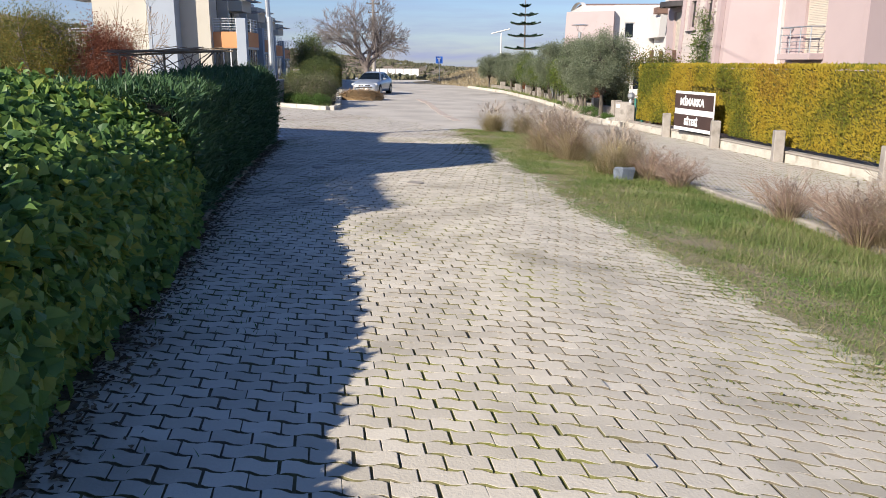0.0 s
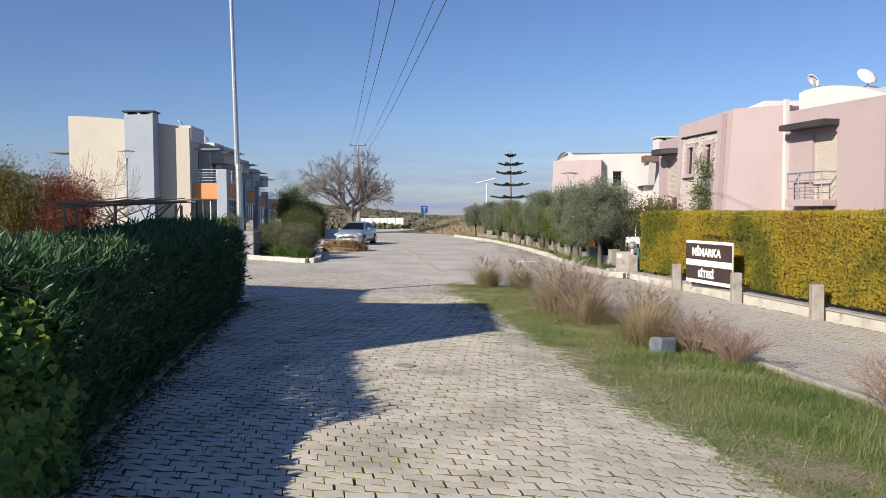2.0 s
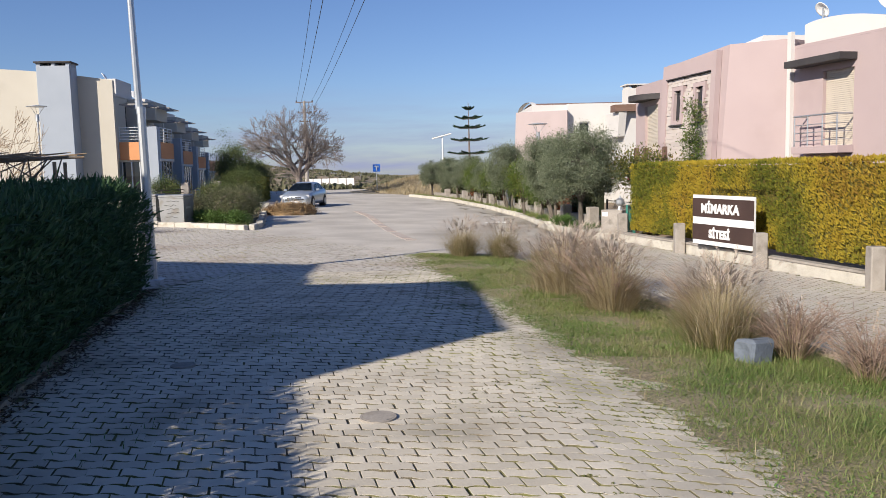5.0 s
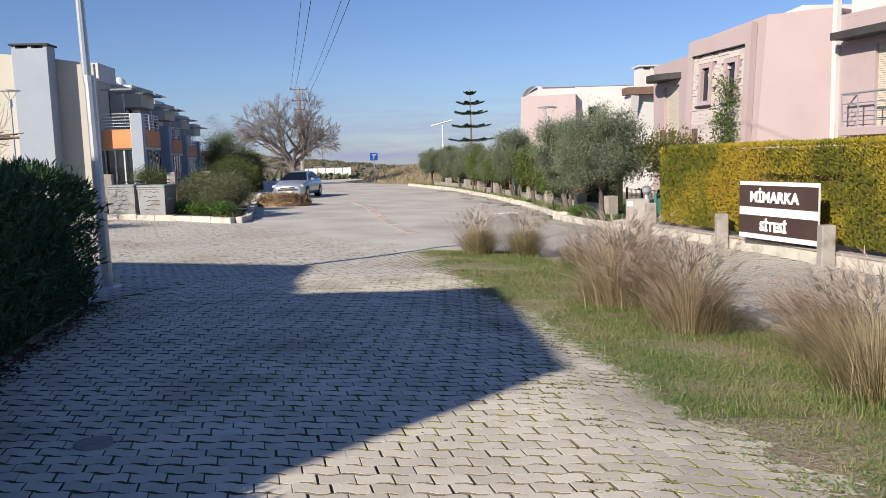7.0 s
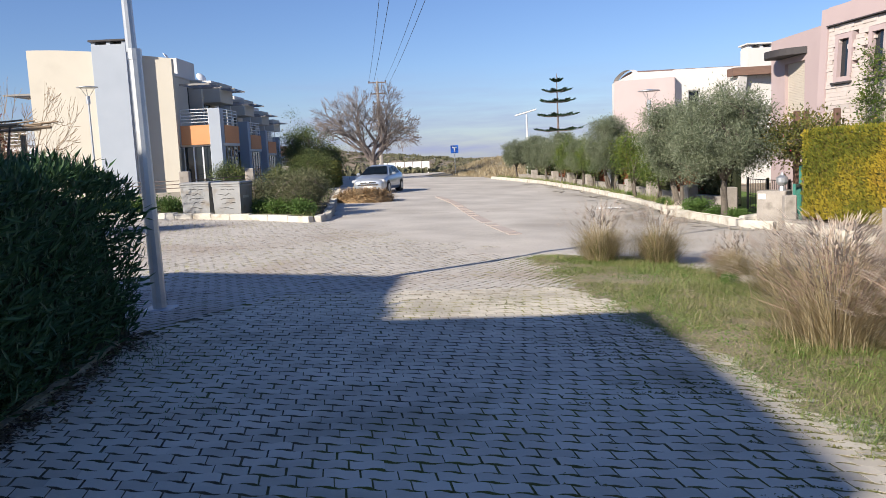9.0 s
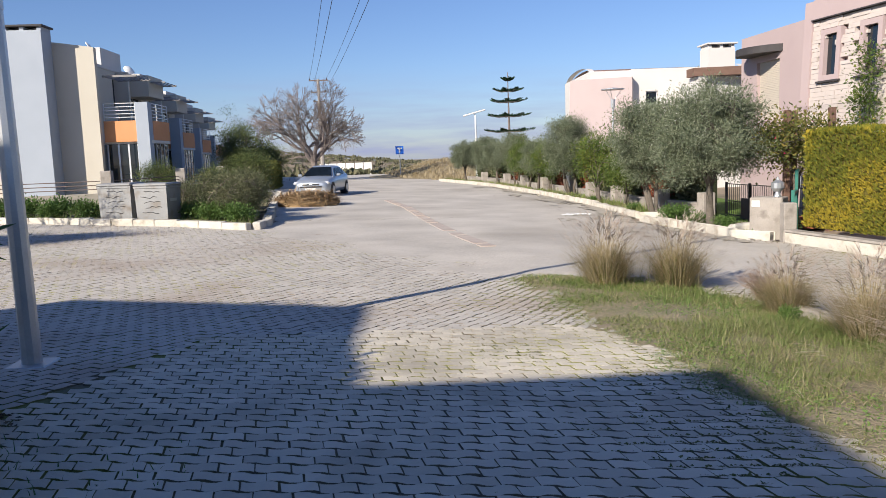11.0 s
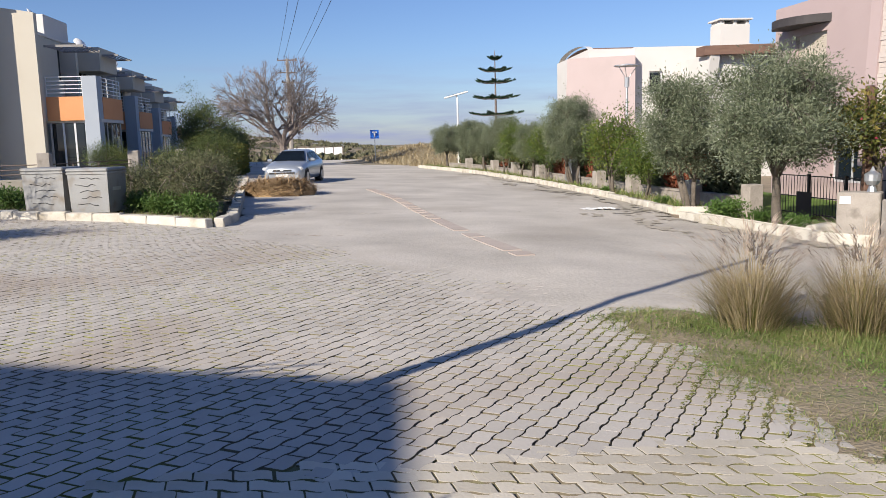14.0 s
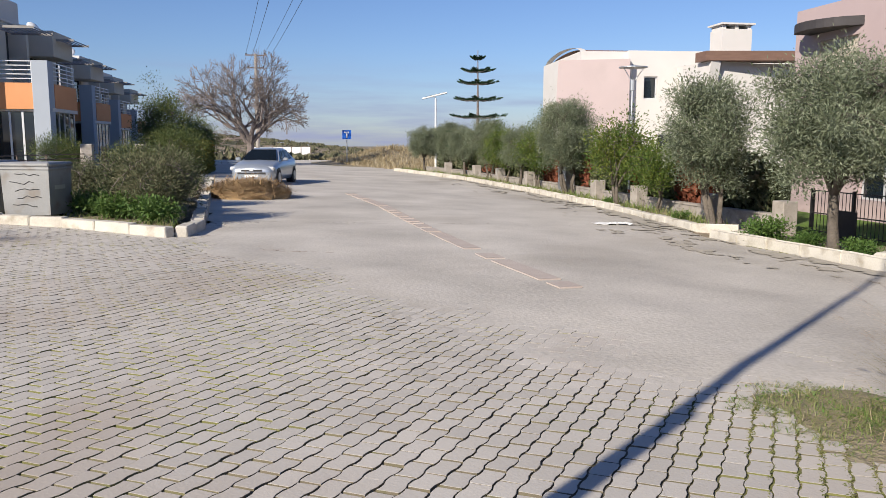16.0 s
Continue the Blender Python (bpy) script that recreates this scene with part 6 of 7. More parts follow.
# ---- left corner: bins, fence, litter, car ----
def bin_():
    b = thing("waste_container", "dented galvanised wheeled waste container with graffiti", "waste container", "waste containers at the kerb")
    part("body", prism(bmesh.new(), [(-0.475, -0.37), (0.475, -0.37), (0.475, 0.37), (-0.475, 0.37)], 0.16, 1.1, [(-0.5, -0.4, 1.1), (0.5, -0.4, 1.1), (0.5, 0.4, 1.1), (-0.5, 0.4, 1.1)]), M["bin"], b)
    part("lid", bx(-0.53, 0.53, -0.43, 0.43, 1.1, 1.19, bev=0.03), M["bin"], b)
    part("rim", bx(-0.52, 0.52, -0.42, 0.42, 1.045, 1.098, bev=0.01), M["bin"], b)
    for x in (-0.34, 0.34):
        for y in (-0.26, 0.26):
            w = part("wheel", tb([(x - 0.03, y, 0.08), (x + 0.03, y, 0.08)], 0.08, n=12), M["rubber"], b)
            part("fork", bx(x - 0.04, x + 0.04, y - 0.03, y + 0.03, 0.09, 0.17), M["metal"], b)
    r = random.Random(3)
    for i in range(5):
        z = 0.36 + i * 0.145
        yy = -0.37 - 0.03 * (z - 0.16) / 0.94 - 0.003
        x0 = r.uniform(-0.33, -0.15)
        pts = [(x0 + 0.1 * k, yy - 0.001 * k, z + r.uniform(-0.035, 0.035)) for k in range(6)]
        part("scrawl", tb(pts, 0.007, n=4), M["black"], b, "black sprayed scrawl")
    part("nameplate", bx(-0.015, 0.002, -0.2, 0.15, 0.66, 0.74, m=pose(0.495, 0, 0)), M["metal"], b, "raised plate")
    return b


b1 = bin_()
plant(b1, -8.05, 37.55, -14, 1.0, True, 0.01)
plant(b1, -9.2, 37.9, -10, 1.0, dz=0.01)


def fence_left():
    f = thing("garden_fence", "low stone garden wall with rusty rails and stone pillars", "fence")
    line = [(-26.0, 44.4), (-19.0, 45.9), (-12.8, 47.2), (-11.3, 52.8), (-10.6, 58.4)]
    for (x0, y0), (x1, y1) in zip(line, line[1:]):
        m, L = frame_of((x0, y0), (x1, y1))
        z = max(g(x0, y0), g(x1, y1))
        part("wall", bx(0.2, L - 0.2, -0.12, 0.12, z - 0.4, z + 0.55, bev=0.01, m=m), M["wallstone"], f)
        for zz in (0.72, 0.88, 1.04):
            part("bar", tb([m @ Vector((0.2, 0, z + zz)), m @ Vector((L - 0.2, 0, z + zz))], 0.02, n=6), M["rust"], f)
        for q in range(1, int(L / 1.6)):
            part("post", bx(q * 1.6 - 0.02, q * 1.6 + 0.02, -0.02, 0.02, z + 0.55, z + 1.06, m=m), M["rust"], f)
    for x, y in line:
        z = g(x, y)
        part("pillar", bx(-0.22, 0.22, -0.22, 0.22, z - 0.2, z + 1.45, bev=0.03, m=pose(x, y, 0, 0, 0, 7)), M["concrete"], f)


fence_left()
trim = thing("trimmed_hedge", "small clipped hedge with browned orange top", "hedge")
r = np.random.default_rng(91)
# solid box under the foliage, painted dark as its inner shade
part("inside", bx(-9.6, -8.3, 62.0, 64.0, -0.6, 0.95, bev=0.15), M["shadecore"], trim)
n = 5000
P = r.uniform((-9.75, 61.85, -0.4), (-8.15, 64.1, 1.1), (n, 3))
side = r.integers(0, 3, n)
P[side == 0, 1] = 61.85 + r.normal(0, 0.04, (side == 0).sum())
P[side == 1, 0] = -8.15 + r.normal(0, 0.04, (side == 1).sum())
P[side == 2, 2] = 1.1 + r.normal(0, 0.04, (side == 2).sum())
leaves("foliage", P, r.normal(0, 0.5, (n, 3)) + (0, -0.3, 0.6), r.normal(0, 1, (n, 3)), 0.16, 0.07, M["yellowleaf"], trim)

pile = thing("litter_heap", "heap of dry straw-coloured palm litter on the street", "litter heap", at=(-4.7, 45.6, g(-4.7, 45.6)))
r = np.random.default_rng(92)
bm = bmesh.new()
bmesh.ops.create_icosphere(bm, subdivisions=3, radius=1.0)
for v in bm.verts:
    k = 1 + 0.25 * noise.noise(v.co * 2.3)
    v.co = Vector((v.co.x * 1.25 * k, v.co.y * 1.2 * k, max(-0.02, v.co.z * 0.5 * k)))
part("mound", bm, M["straw"], pile)
n = 3200
a, q = r.uniform(0, 6.283, n), r.uniform(0, 1, n) ** 0.5
P = np.stack([1.35 * q * np.cos(a), 1.3 * q * np.sin(a), 0.5 * np.sqrt(np.clip(1 - q * q, 0, 1)) + r.uniform(0, 0.06, n)], 1)
blades("fronds", P, r.normal(0, 1, (n, 3)) * (1, 1, 0.3) + (0, 0, 0.1), r.uniform(0.15, 0.55, n), 0.022, M["straw"], pile, 0.2, 3, r)


def car():
    c = thing("parked_car", "silver five-door hatchback parked facing the lane", "car", at=(-4.75, 54.4, g(-4.7, 54.4)), turn=-11)
    # body from cross sections: (y, half width, sill, waist, roof half width, roof)
    prof = [(-2.12, 0.62, 0.30, 0.62, None, None), (-2.05, 0.78, 0.22, 0.72, None, None), (-1.7, 0.86, 0.20, 0.83, None, None), (-1.1, 0.885, 0.20, 0.93, None, None), (-0.75, 0.885, 0.20, 0.97, None, None), (1.4, 0.885, 0.2, 1.0, None, None), (1.95, 0.82, 0.24, 0.98, None, None), (2.12, 0.7, 0.3, 0.85, None, None)]
    bm = bmesh.new()
    rings = []
    for yy, w, s, z, _, _ in prof:
        sec = [(-w * 0.94, s), (-w, s + 0.18), (-w, (s + z) / 2 + 0.08), (-w * 0.96, z - 0.06), (-w * 0.84, z), (0, z + 0.05), (w * 0.84, z), (w * 0.96, z - 0.06), (w, (s + z) / 2 + 0.08), (w, s + 0.18), (w * 0.94, s), (0, s - 0.02)]
        rings.append([bm.verts.new((x, yy, zz)) for x, zz in sec])
    for p, q in zip(rings, rings[1:]):
        for k in range(12):
            bm.faces.new((p[k], p[(k + 1) % 12], q[(k + 1) % 12], q[k]))
    bm.faces.new(rings[0][::-1])
    bm.faces.new(rings[-1])
    bmesh.ops.recalc_face_normals(bm, faces=bm.faces[:])
    part("body", bm, M["carpaint"], c, smooth=True)
    # cabin
    cab = [(-0.95, 0.74, 0.96), (-0.15, 0.60, 1.40), (0.35, 0.60, 1.46), (1.1, 0.58, 1.43), (1.75, 0.66, 1.12), (1.95, 0.7, 0.98)]
    bm = bmesh.new()
    rings = []
    for yy, w, z in cab:
        rings.append([bm.verts.new(v) for v in ((-0.80, yy, 0.95), (-w, yy, z - 0.06), (-w * 0.82, yy, z), (0, yy, z + 0.02), (w * 0.82, yy, z), (w, yy, z - 0.06), (0.80, yy, 0.95))])
    for p, q in zip(rings, rings[1:]):
        for k in range(6):
            bm.faces.new((p[k], q[k], q[k + 1], p[k + 1]))
    bm.faces.new(rings[0])
    bm.faces.new(rings[-1][::-1])
    bmesh.ops.recalc_face_normals(bm, faces=bm.faces[:])
    part("cabin", bm, M["carpaint"], c, smooth=False)

    def pane(name, pts):
        bm = bmesh.new()
        bm.faces.new([bm.verts.new(p) for p in pts])
        bmesh.ops.solidify(bm, geom=bm.faces[:], thickness=0.012)
        part(name, bm, M["glass"], c, "dark glass")
    pane("windscreen", [(-0.72, -0.965, 0.99), (0.72, -0.965, 0.99), (0.50, -0.19, 1.40), (-0.50, -0.19, 1.40)])
    pane("rear_window", [(0.6, 1.94, 1.02), (-0.6, 1.94, 1.02), (-0.5, 1.2, 1.4), (0.5, 1.2, 1.4)])
    for s in (1, -1):
        pane("side_window", [(s * 0.79, -0.6, 1.0), (s * 0.79, 0.32, 1.0), (s * 0.635, 0.32, 1.38), (s * 0.66, -0.12, 1.32)])
        pane("side_window", [(s * 0.79, 0.4, 1.0), (s * 0.79, 1.35, 1.0), (s * 0.63, 1.05, 1.36), (s * 0.63, 0.4, 1.38)])
        part("headlight", bx(s * 0.72 - 0.17, s * 0.72 + 0.14, -2.02, -1.80, 0.60, 0.75, bev=0.04), M["lamp_glass"], c, "clear headlight")
        mir = part("mirror", bx(s * 0.98 - 0.1, s * 0.98 + 0.1, -0.62, -0.5, 0.95, 1.08, bev=0.03), M["carpaint"], c)
        part("mirror_arm", bx(min(s * 0.8, s * 0.9), max(s * 0.8, s * 0.9), -0.58, -0.53, 0.95, 0.99), M["plastic"], mir)
        for yy in (-1.3, 1.3):
            w = new("wheel")
            w.parent = c
            part("tyre", tb([(s * 0.70, yy, 0.31), (s * 0.73, yy, 0.31), (s * 0.88, yy, 0.31), (s * 0.90, yy, 0.31)], [0.28, 0.31, 0.31, 0.28], n=22), M["rubber"], w)
            part("rim", tb([(s * 0.86, yy, 0.31), (s * 0.912, yy, 0.31)], 0.2, n=18), M["metal"], w)
            part("arch", tb([(s * 0.6, yy, 0.33), (s * 0.888, yy, 0.33)], 0.36, n=20), M["plastic"], c)
    part("bumper", bx(-0.74, 0.74, -2.14, -1.98, 0.26, 0.44, bev=0.03), M["carpaint"], c)
    part("grille", bx(-0.42, 0.42, -2.135, -2.05, 0.56, 0.64, bev=0.01), M["plastic"], c, "black slim grille")
    part("intake", bx(-0.55, 0.55, -2.15, -2.05, 0.46, 0.53, bev=0.01), M["plastic"], c, "black air intake")
    part("badge", bx(-0.07, 0.07, -2.15, -2.11, 0.585, 0.66), M["rail"], c)
    part("number_plate", bx(-0.26, 0.26, -2.165, -2.14, 0.34, 0.44), M["signwhite"], c, "white number plate")


car()


# ---- right side: garden behind the olives ----
def mesh_wall():
    w = thing("front_wall", "low pale garden wall with square stone piers", "wall", "", "structure")
    line = [(8.2, 37.4), (7.75, 40.0), (7.4, 44.0), (7.1, 50.6), (5.9, 62.6), (4.2, 71.5)]
    for (x0, y0), (x1, y1) in zip(line, line[1:]):
        m, L = frame_of((x1, y1), (x0, y0))
        z = min(g(x0, y0), g(x1, y1))
        part("wall", bx(0.002, L - 0.002, 0, 0.2, z - 0.2, z + 0.36, m=m), M["concrete"], w)
        part("coping", bx(0.002, L - 0.002, -0.03, 0.23, z + 0.36, z + 0.41, m=m), M["concrete"], w)
    for x0, y0, x1, y1 in along(line, 4.2):
        z = g(x0, y0)
        part("pier", bx(-0.2, 0.2, -0.2, 0.2, z - 0.1, z + 0.75, bev=0.02, m=pose(x0 - 0.12, y0, 0, 0, 0, 7)), M["concrete"], w)


mesh_wall()
hb = thing("garden_screen", "patchy brown and green hedge behind the front wall", "hedge")
r = np.random.default_rng(93)
n = 16000
y = r.uniform(38.5, 70, n)
x = np.interp(y, (37.4, 40.0, 44.0, 50.6, 62.6, 71.5), (8.2, 7.75, 7.4, 7.1, 5.9, 4.2)) + 0.45 + r.normal(0, 0.1, n)
z = G(x, y) + r.uniform(0.35, 1.75, n)
pn = np.array([noise.noise(Vector((b * 0.35, 0, 4.0))) for b in y])
for nm, k, mt in (("browned_foliage", pn > 0.12, M["redleaf"]), ("green_foliage", pn <= 0.12, M["shrub"])):
    P = np.stack([x, y, z], 1)[k]
    m_ = len(P)
    leaves(nm, P, r.normal(0, 0.5, (m_, 3)) + (-0.3, 0, 0.7), r.normal(0, 1, (m_, 3)), 0.22, 0.10, mt, hb)
bm = bmesh.new()
for (xa, ya), (xb, yb) in zip([(8.75, 38.4), (7.95, 44.0), (7.65, 50.6), (6.45, 62.6), (4.9, 70.2)], [(7.95, 44.0), (7.65, 50.6), (6.45, 62.6), (4.9, 70.2)]):
    m, L = frame_of((xa, ya), (xb, yb))
    box(bm, 0, L, -0.1, 0.1, -0.9, 0.62, m=m)
# boxes behind the leaves; their near-black colour stands in for shade
part("inside", bm, M["shadecore"], hb)


def gate():
    zz = g(7.1, 31.0)
    ob = mesh_ob("gate_pier", bx(-0.36, 0.36, -0.25, 0.25, zz - 0.1, zz + 0.92, bev=0.02, m=pose(7.25, 31.75, 0, 0, 0, -40)), M["concrete"])
    tagged(ob, "broad raw concrete gate pier with a house number", "pier")
    pl = mesh_ob("number_plate", bx(-0.09, 0.09, -0.012, 0.0, -0.07, 0.07, m=pose(7.25, 31.75, zz + 0.78, 0, 0, -40) @ pose(-0.22, -0.251, 0)), M["signwhite"])
    tagged(pl, "small white house number plate on the pier", "plate")
    l = thing("gate_lantern", "grey garden lantern on the gate pier", "lantern", at=(7.4, 31.65, zz + 0.92))
    part("foot", tb([(0, 0, 0), (0, 0, 0.12)], [0.09, 0.05], n=10), M["metal"], l)
    part("globe", tb([(0, 0, 0.12), (0, 0, 0.2), (0, 0, 0.32), (0, 0, 0.38)], [0.08, 0.14, 0.14, 0.05], n=12), M["metal"], l)
    part("finial", tb([(0, 0, 0.38), (0, 0, 0.46)], [0.05, 0.01], n=8), M["metal"], l)
    ob = mesh_ob("gate_pier", bx(-0.14, 0.14, -0.14, 0.14, zz - 0.1, zz + 0.85, bev=0.02, m=pose(7.2, 30.75, 0, 0, 0, -8)), M["concrete"])
    tagged(ob, "slim raw concrete gate pier at the wall's end", "pier")
    gt = thing("garden_gate", "green painted steel garden gate with mesh infill", "gate")
    m, L = frame_of((7.95, 31.85), (7.42, 31.0))
    for s in (0.03, L - 0.03):
        part("gate_post", bx(s - 0.035, s + 0.035, -0.035, 0.035, zz - 0.1, zz + (1.5 if s < 0.5 else 1.1), m=m), M["greenpaint"], gt)
    part("rail", bx(0.066, L - 0.066, -0.03, 0.03, zz + 1.0, zz + 1.06, m=m), M["greenpaint"], gt)
    part("rail", bx(0.066, L - 0.066, -0.03, 0.03, zz + 0.08, zz + 0.14, m=m), M["greenpaint"], gt)
    part("arch_bar", bx(-0.4, 0.064, -0.03, 0.03, zz + 1.45, zz + 1.5, m=m), M["greenpaint"], gt)
    for i in range(1, 10):
        s = 0.066 + (L - 0.132) * i / 10
        part("bar", bx(s - 0.006, s + 0.006, -0.006, 0.006, zz + 0.14, zz + 1.0, m=m), M["greenpaint"], gt)
    # posts of the climber's frame, black fence, pots
    for x, y in ((8.6, 33.6), (9.3, 32.8), (9.2, 34.4)):
        z = g(x, y)
        tagged(mesh_ob("timber_post", bx(x - 0.07, x + 0.07, y - 0.07, y + 0.07, z - 0.1, 2.1, bev=0.01), M["brown"]), "square brown timber post under the climber", "post", "climber posts")
    f = thing("mesh_fence", "black wire mesh garden fence", "fence")
    m, L = frame_of((8.6, 37.2), (9.0, 33.4))
    z = g(8, 35)
    for i in range(4):
        s = 0.03 + (L - 0.06) * i / 3
        part("post", bx(s - 0.03, s + 0.03, -0.03, 0.03, z - 0.1, z + 1.05, m=m), M["black"], f)
    for i in range(1, 36):
        s = L * i / 36
        part("wire", bx(s - 0.005, s + 0.005, -0.005, 0.005, z + 0.05, z + 1.0, m=m), M["black"], f)
    for q in (0.1, 0.5, 1.0):
        part("rail", bx(0, L, -0.012, 0.012, z + q - 0.012, z + q + 0.012, m=m), M["black"], f)
    for s in (0.9, 2.6):
        part("panel", bx(s, s + 0.55, -0.05, -0.04, z + 0.02, z + 0.62, m=m), M["black"], f)
    lw = sheet("lawn", [8.3 + 0.5 * i for i in range(9)], [33 + 0.8 * i for i in range(20)], 0.03, M["lawn"], lambda a, b: (a > 8.6 - (b - 34) * 0.02) & (a < 11.6))
    tagged(lw, "mown bright green garden lawn", "lawn", kind="structure")
    for x, y in ((8.9, 33.0), (9.6, 33.6)):
        z = g(x, y) + 0.03
        p = thing("flower_pot", "terracotta flower pot on the garden path", "pot", "flower pots", at=(x, y, z))
        part("pot", tb([(0, 0, 0), (0, 0, 0.26), (0, 0, 0.3)], [0.15, 0.22, 0.24], n=16), M["terracotta"], p)
    k = thing("rubble_block", "broken whitewashed concrete lump by the kerb", "rubble", at=(6.85, 32.3, g(6.85, 32.3)))
    bm = bx(-0.25, 0.25, -0.16, 0.16, -0.05, 0.28, bev=0.05)
    for v in bm.verts:
        v.co += Vector((1, 1, 1)) * 0.04 * noise.noise(v.co * 5)
    part("lump", bm, M["kerb"], k)
    sk = thing("plastic_sheet", "flattened white plastic sack on the street", "sack", at=(4.4, 38.6, g(4.4, 38.6) + 0.02))
    bm = bmesh.new()
    bmesh.ops.create_grid(bm, x_segments=10, y_segments=6, size=0.5)
    for v in bm.verts:
        v.co = Vector((v.co.x * 0.9, v.co.y * 0.35, 0.03 + 0.05 * noise.noise(v.co * 6)))
    bmesh.ops.solidify(bm, geom=bm.faces[:], thickness=0.006)
    part("sack", bm, M["tank"], sk)
    cb = thing("meter_cabinet", "grey street meter cabinet against the garden wall", "cabinet", at=(6.95, 50.4, g(6.95, 50.4)), turn=7)
    part("body", bx(-0.2, 0.2, -0.35, 0.35, 0, 1.05, bev=0.02), M["bin"], cb)
    part("cap", bx(-0.23, 0.23, -0.38, 0.38, 1.05, 1.1, bev=0.01), M["metal"], cb)


gate()


def park_lamp(x, y, h, label, first=None):
    z = g(x, y)
    l = thing("garden_lamp", label, "lamp post", "garden lamps", at=(x, y, z))
    part("pole", tb([(0, 0, -0.1), (0, 0, h - 0.75)], [0.055, 0.04], n=10), M["metal"], l)
    part("lamp_body", tb([(0, 0, h - 0.75), (0, 0, h - 0.4)], 0.085, n=12), M["metal"], l)
    part("canopy", tb([(0, 0, h - 0.03), (0, 0, h), (0, 0, h + 0.05)], [0.46, 0.46, 0.08], n=24), M["metal"], l)
    for i in range(3):
        a = i * 2.094
        part("strut", tb([(0.07 * math.cos(a), 0.07 * math.sin(a), h - 0.42), (0.36 * math.cos(a), 0.36 * math.sin(a), h - 0.03)], 0.012, n=5), M["metal"], l)


park_lamp(7.6, 45.6, 4.5, "mushroom-topped garden lamp on a slim steel post")
park_lamp(-17.0, 47.6, 5.4, "mushroom-topped garden lamp on a slim steel post")


def solar_lamp():
    x, y = 5.3, 75.0
    l = thing("solar_lamp", "solar street lamp with a tilted panel", "street lamp", at=(x, y, g(x, y)))
    part("pole", tb([(0, 0, -0.1), (0, 0, 4.9)], [0.08, 0.06], n=10), M["tank"], l)
    part("lamp_head", bx(-0.95, 0.8, -0.17, 0.17, -0.06, 0.06, bev=0.03, m=pose(0, 0, 5.1, 0, -14, 0)), M["tank"], l)
    part("panel", bx(-0.8, 0.7, -0.15, 0.15, 0.062, 0.075, m=pose(0, 0, 5.1, 0, -14, 0)), M["glass"], l, "dark solar panel")
    part("bracket", tb([(0, 0, 4.85), (-0.1, 0, 5.08)], 0.035, n=6), M["tank"], l)


solar_lamp()


def road_sign():
    x, y = -0.45, 86.1
    s = thing("dead_end_sign", "blue no-through-road sign on a grey post", "road sign", at=(x, y, g(x, y)))
    part("post", tb([(0, 0, -0.1), (0, 0, 2.9)], 0.04, n=8), M["metal"], s)
    part("plate", bx(-0.36, 0.36, -0.06, -0.04, 2.15, 2.87, bev=0.004), M["signblue"], s, "square blue plate")
    part("stem_mark", bx(-0.06, 0.06, -0.068, -0.06, 2.25, 2.62), M["signwhite"], s)
    part("bar_mark", bx(-0.2, 0.2, -0.068, -0.06, 2.62, 2.74), M["signwhite"], s)


road_sign()


def utility_pole(x, y, h):
    p = thing("utility_pole", "concrete power pole with cross-arms and insulators", "power pole", "power poles", at=(x, y, g(x, y)))
    part("shaft", tb([(0, 0, -0.2), (0, 0, h)], [0.26, 0.15], n=8), M["concrete"], p)
    for z, w in ((h - 0.15, 1.1), (h - 1.5, 0.9), (h - 2.6, 0.7)):
        part("cross_arm", bx(-w, w, -0.06, 0.06, z - 0.06, z + 0.06), M["rust"], p)
        for q in (-w + 0.1, w - 0.1):
            part("insulator", tb([(q, 0, z + 0.06), (q, 0, z + 0.16), (q, 0, z + 0.26)], [0.06, 0.08, 0.04], n=8), M["darkcap"], p)
    return p


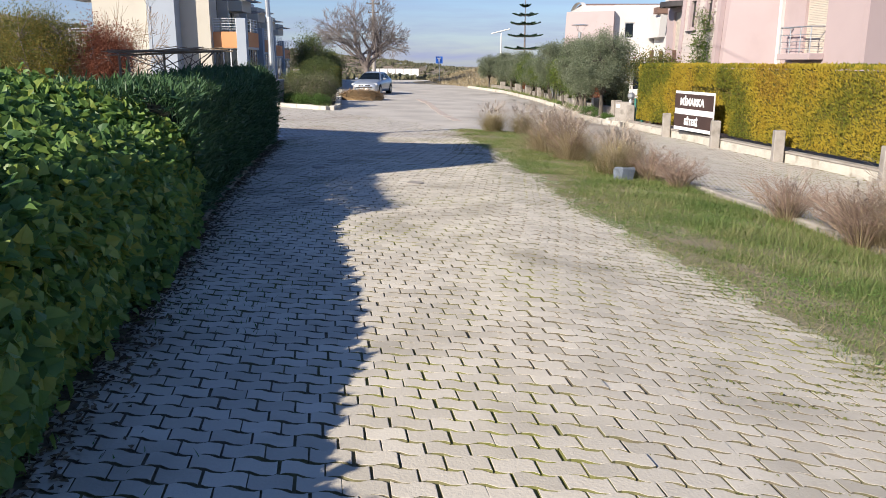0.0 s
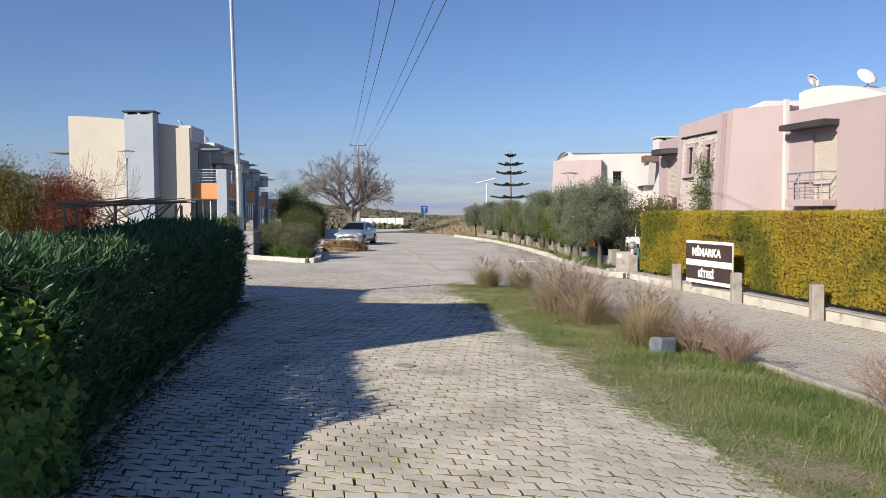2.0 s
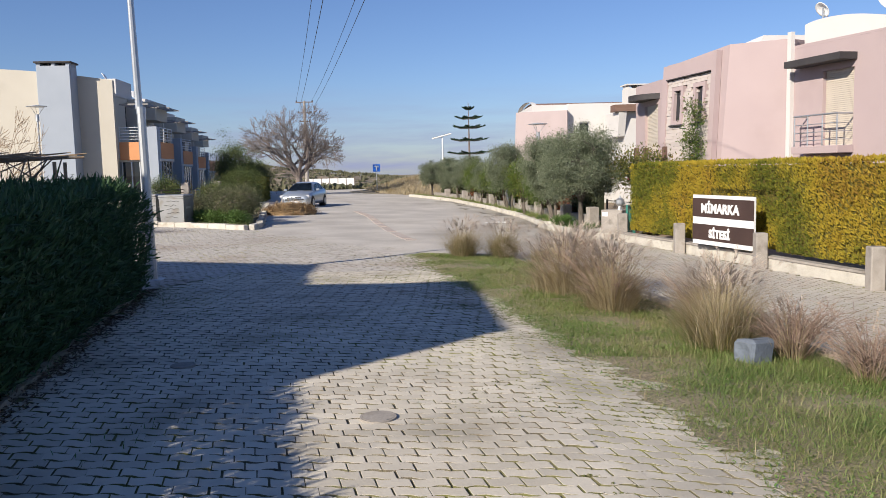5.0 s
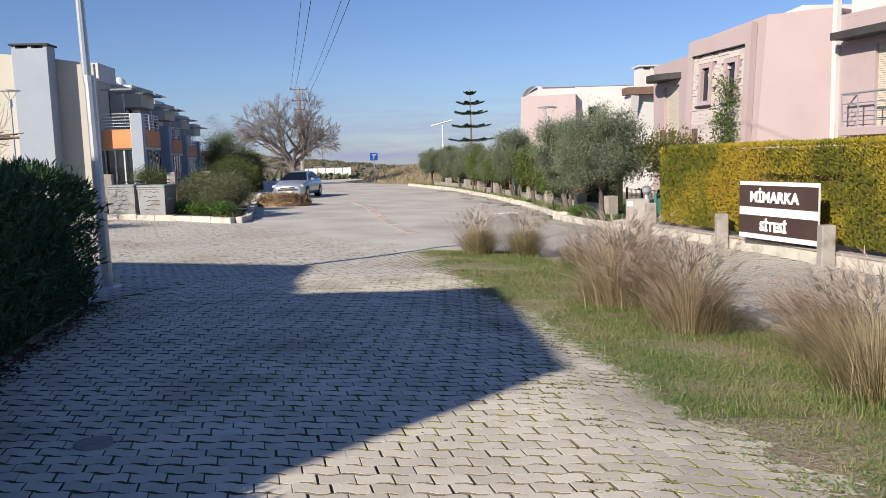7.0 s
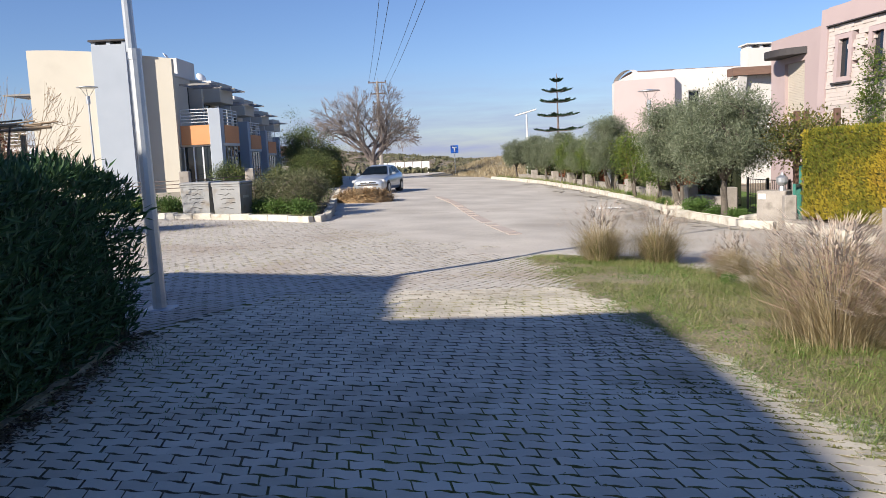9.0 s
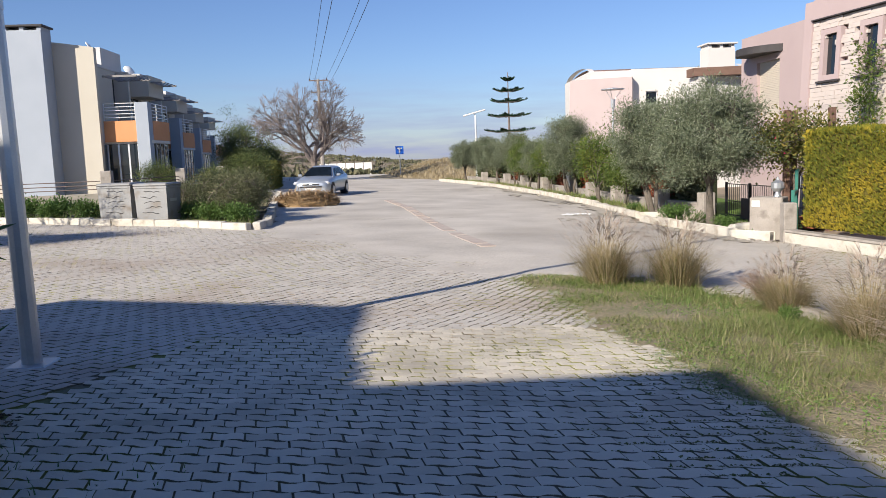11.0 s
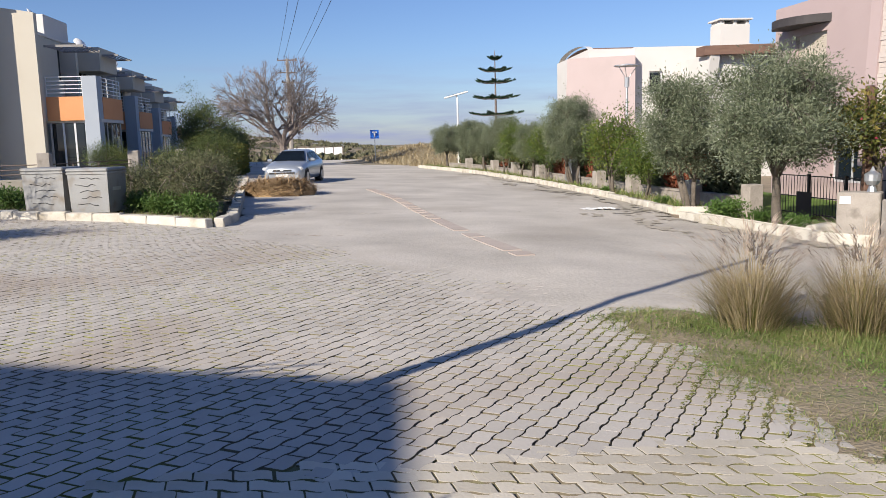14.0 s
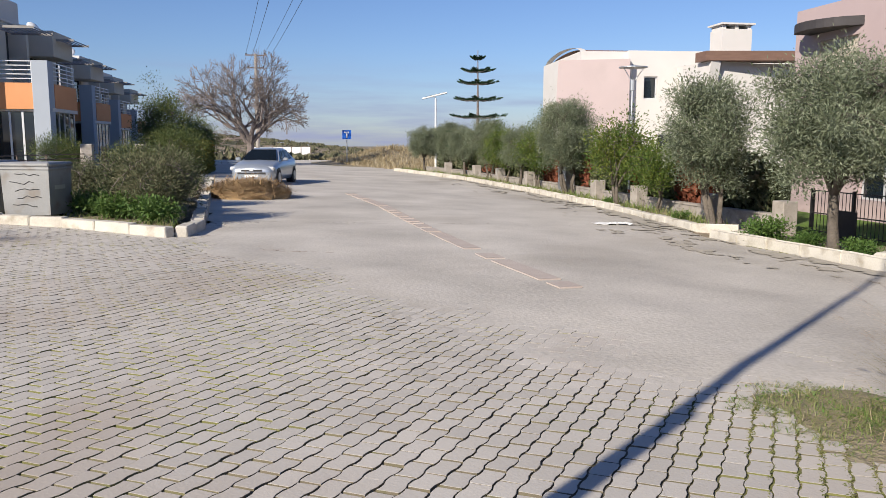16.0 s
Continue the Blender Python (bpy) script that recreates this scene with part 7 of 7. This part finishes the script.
utility_pole(-9.4, 110.0, 11.4)
utility_pole(6.3, -32.0, 11.4)
wires = thing("power_lines", "four sagging overhead power lines", "cable")
for k, (o, dz) in enumerate(((-1.0, 0.25), (1.0, 0.25), (-0.8, -1.1), (0.8, -1.1))):
    a, b = Vector((-9.4 + o, 110, g(-9.4, 110) + 11.3 + dz)), Vector((6.3 + o, -32, g(6.3, -32) + 11.3 + dz))
    pts = []
    for i in range(41):
        t = i / 40
        q = a.lerp(b, t)
        q.z -= 4 * 1.6 * t * (1 - t)
        pts.append(q)
    part("wire", tb(pts, 0.014, n=4), M["black"], wires)

ff = thing("site_fence", "pale panel fence across the far end of the track", "fence")
for i in range(6):
    m = pose(-11.6 + i * 1.35, 138.0, 0)
    z = g(-8, 138)
    part("panel", bx(-0.62, 0.62, -0.03, 0.03, z - 0.2, z + 1.9, m=m), M["tank"], ff)
    part("post", bx(0.63, 0.72, -0.05, 0.05, z - 0.3, z + 2.0, m=m), M["rust"], ff)

# reddish line of setts across the crossing
red = thing("brick_line", "faded reddish line of setts across the street", "paving line", kind="structure")
mt = mat("faded_brick", [(0.39, 0.325, 0.29), (0.47, 0.41, 0.365)], 0.95, 3, 40, 0.4)
for i, (x0, y0, x1, y1) in enumerate(along([(-1.5, 48.0), (-0.79, 43.15), (-0.28, 36.8), (0.21, 32.1), (0.54, 29.7)], 0.21)):
    if random.random() < 0.3:
        continue
    m, L = frame_of((x0, y0), (x1, y1))
    z = g(x0, y0) + 0.036
    part("sett", bx(0.004, L - 0.004, -0.15, 0.15, z - 0.02, z + 0.004, m=m), mt, red)

# ---- single pavers of the lane's end, nearest the path ----
shapes = []
for pv in (PV, PM):
    me = bpy.data.meshes.new("paver")
    me.from_pydata(pv.round(4).tolist(), [], PF)
    me.materials.append(M["paver"])
    me.materials.append(M["joint"])
    me.polygons.foreach_set("material_index", SOILED)
    shapes.append(me)
for x, y, z, a, b, c, o in singles:
    ob = new("paver", shapes[o])
    ob.parent = bed
    ob.matrix_world = pose(x, y, z, a, b, c)
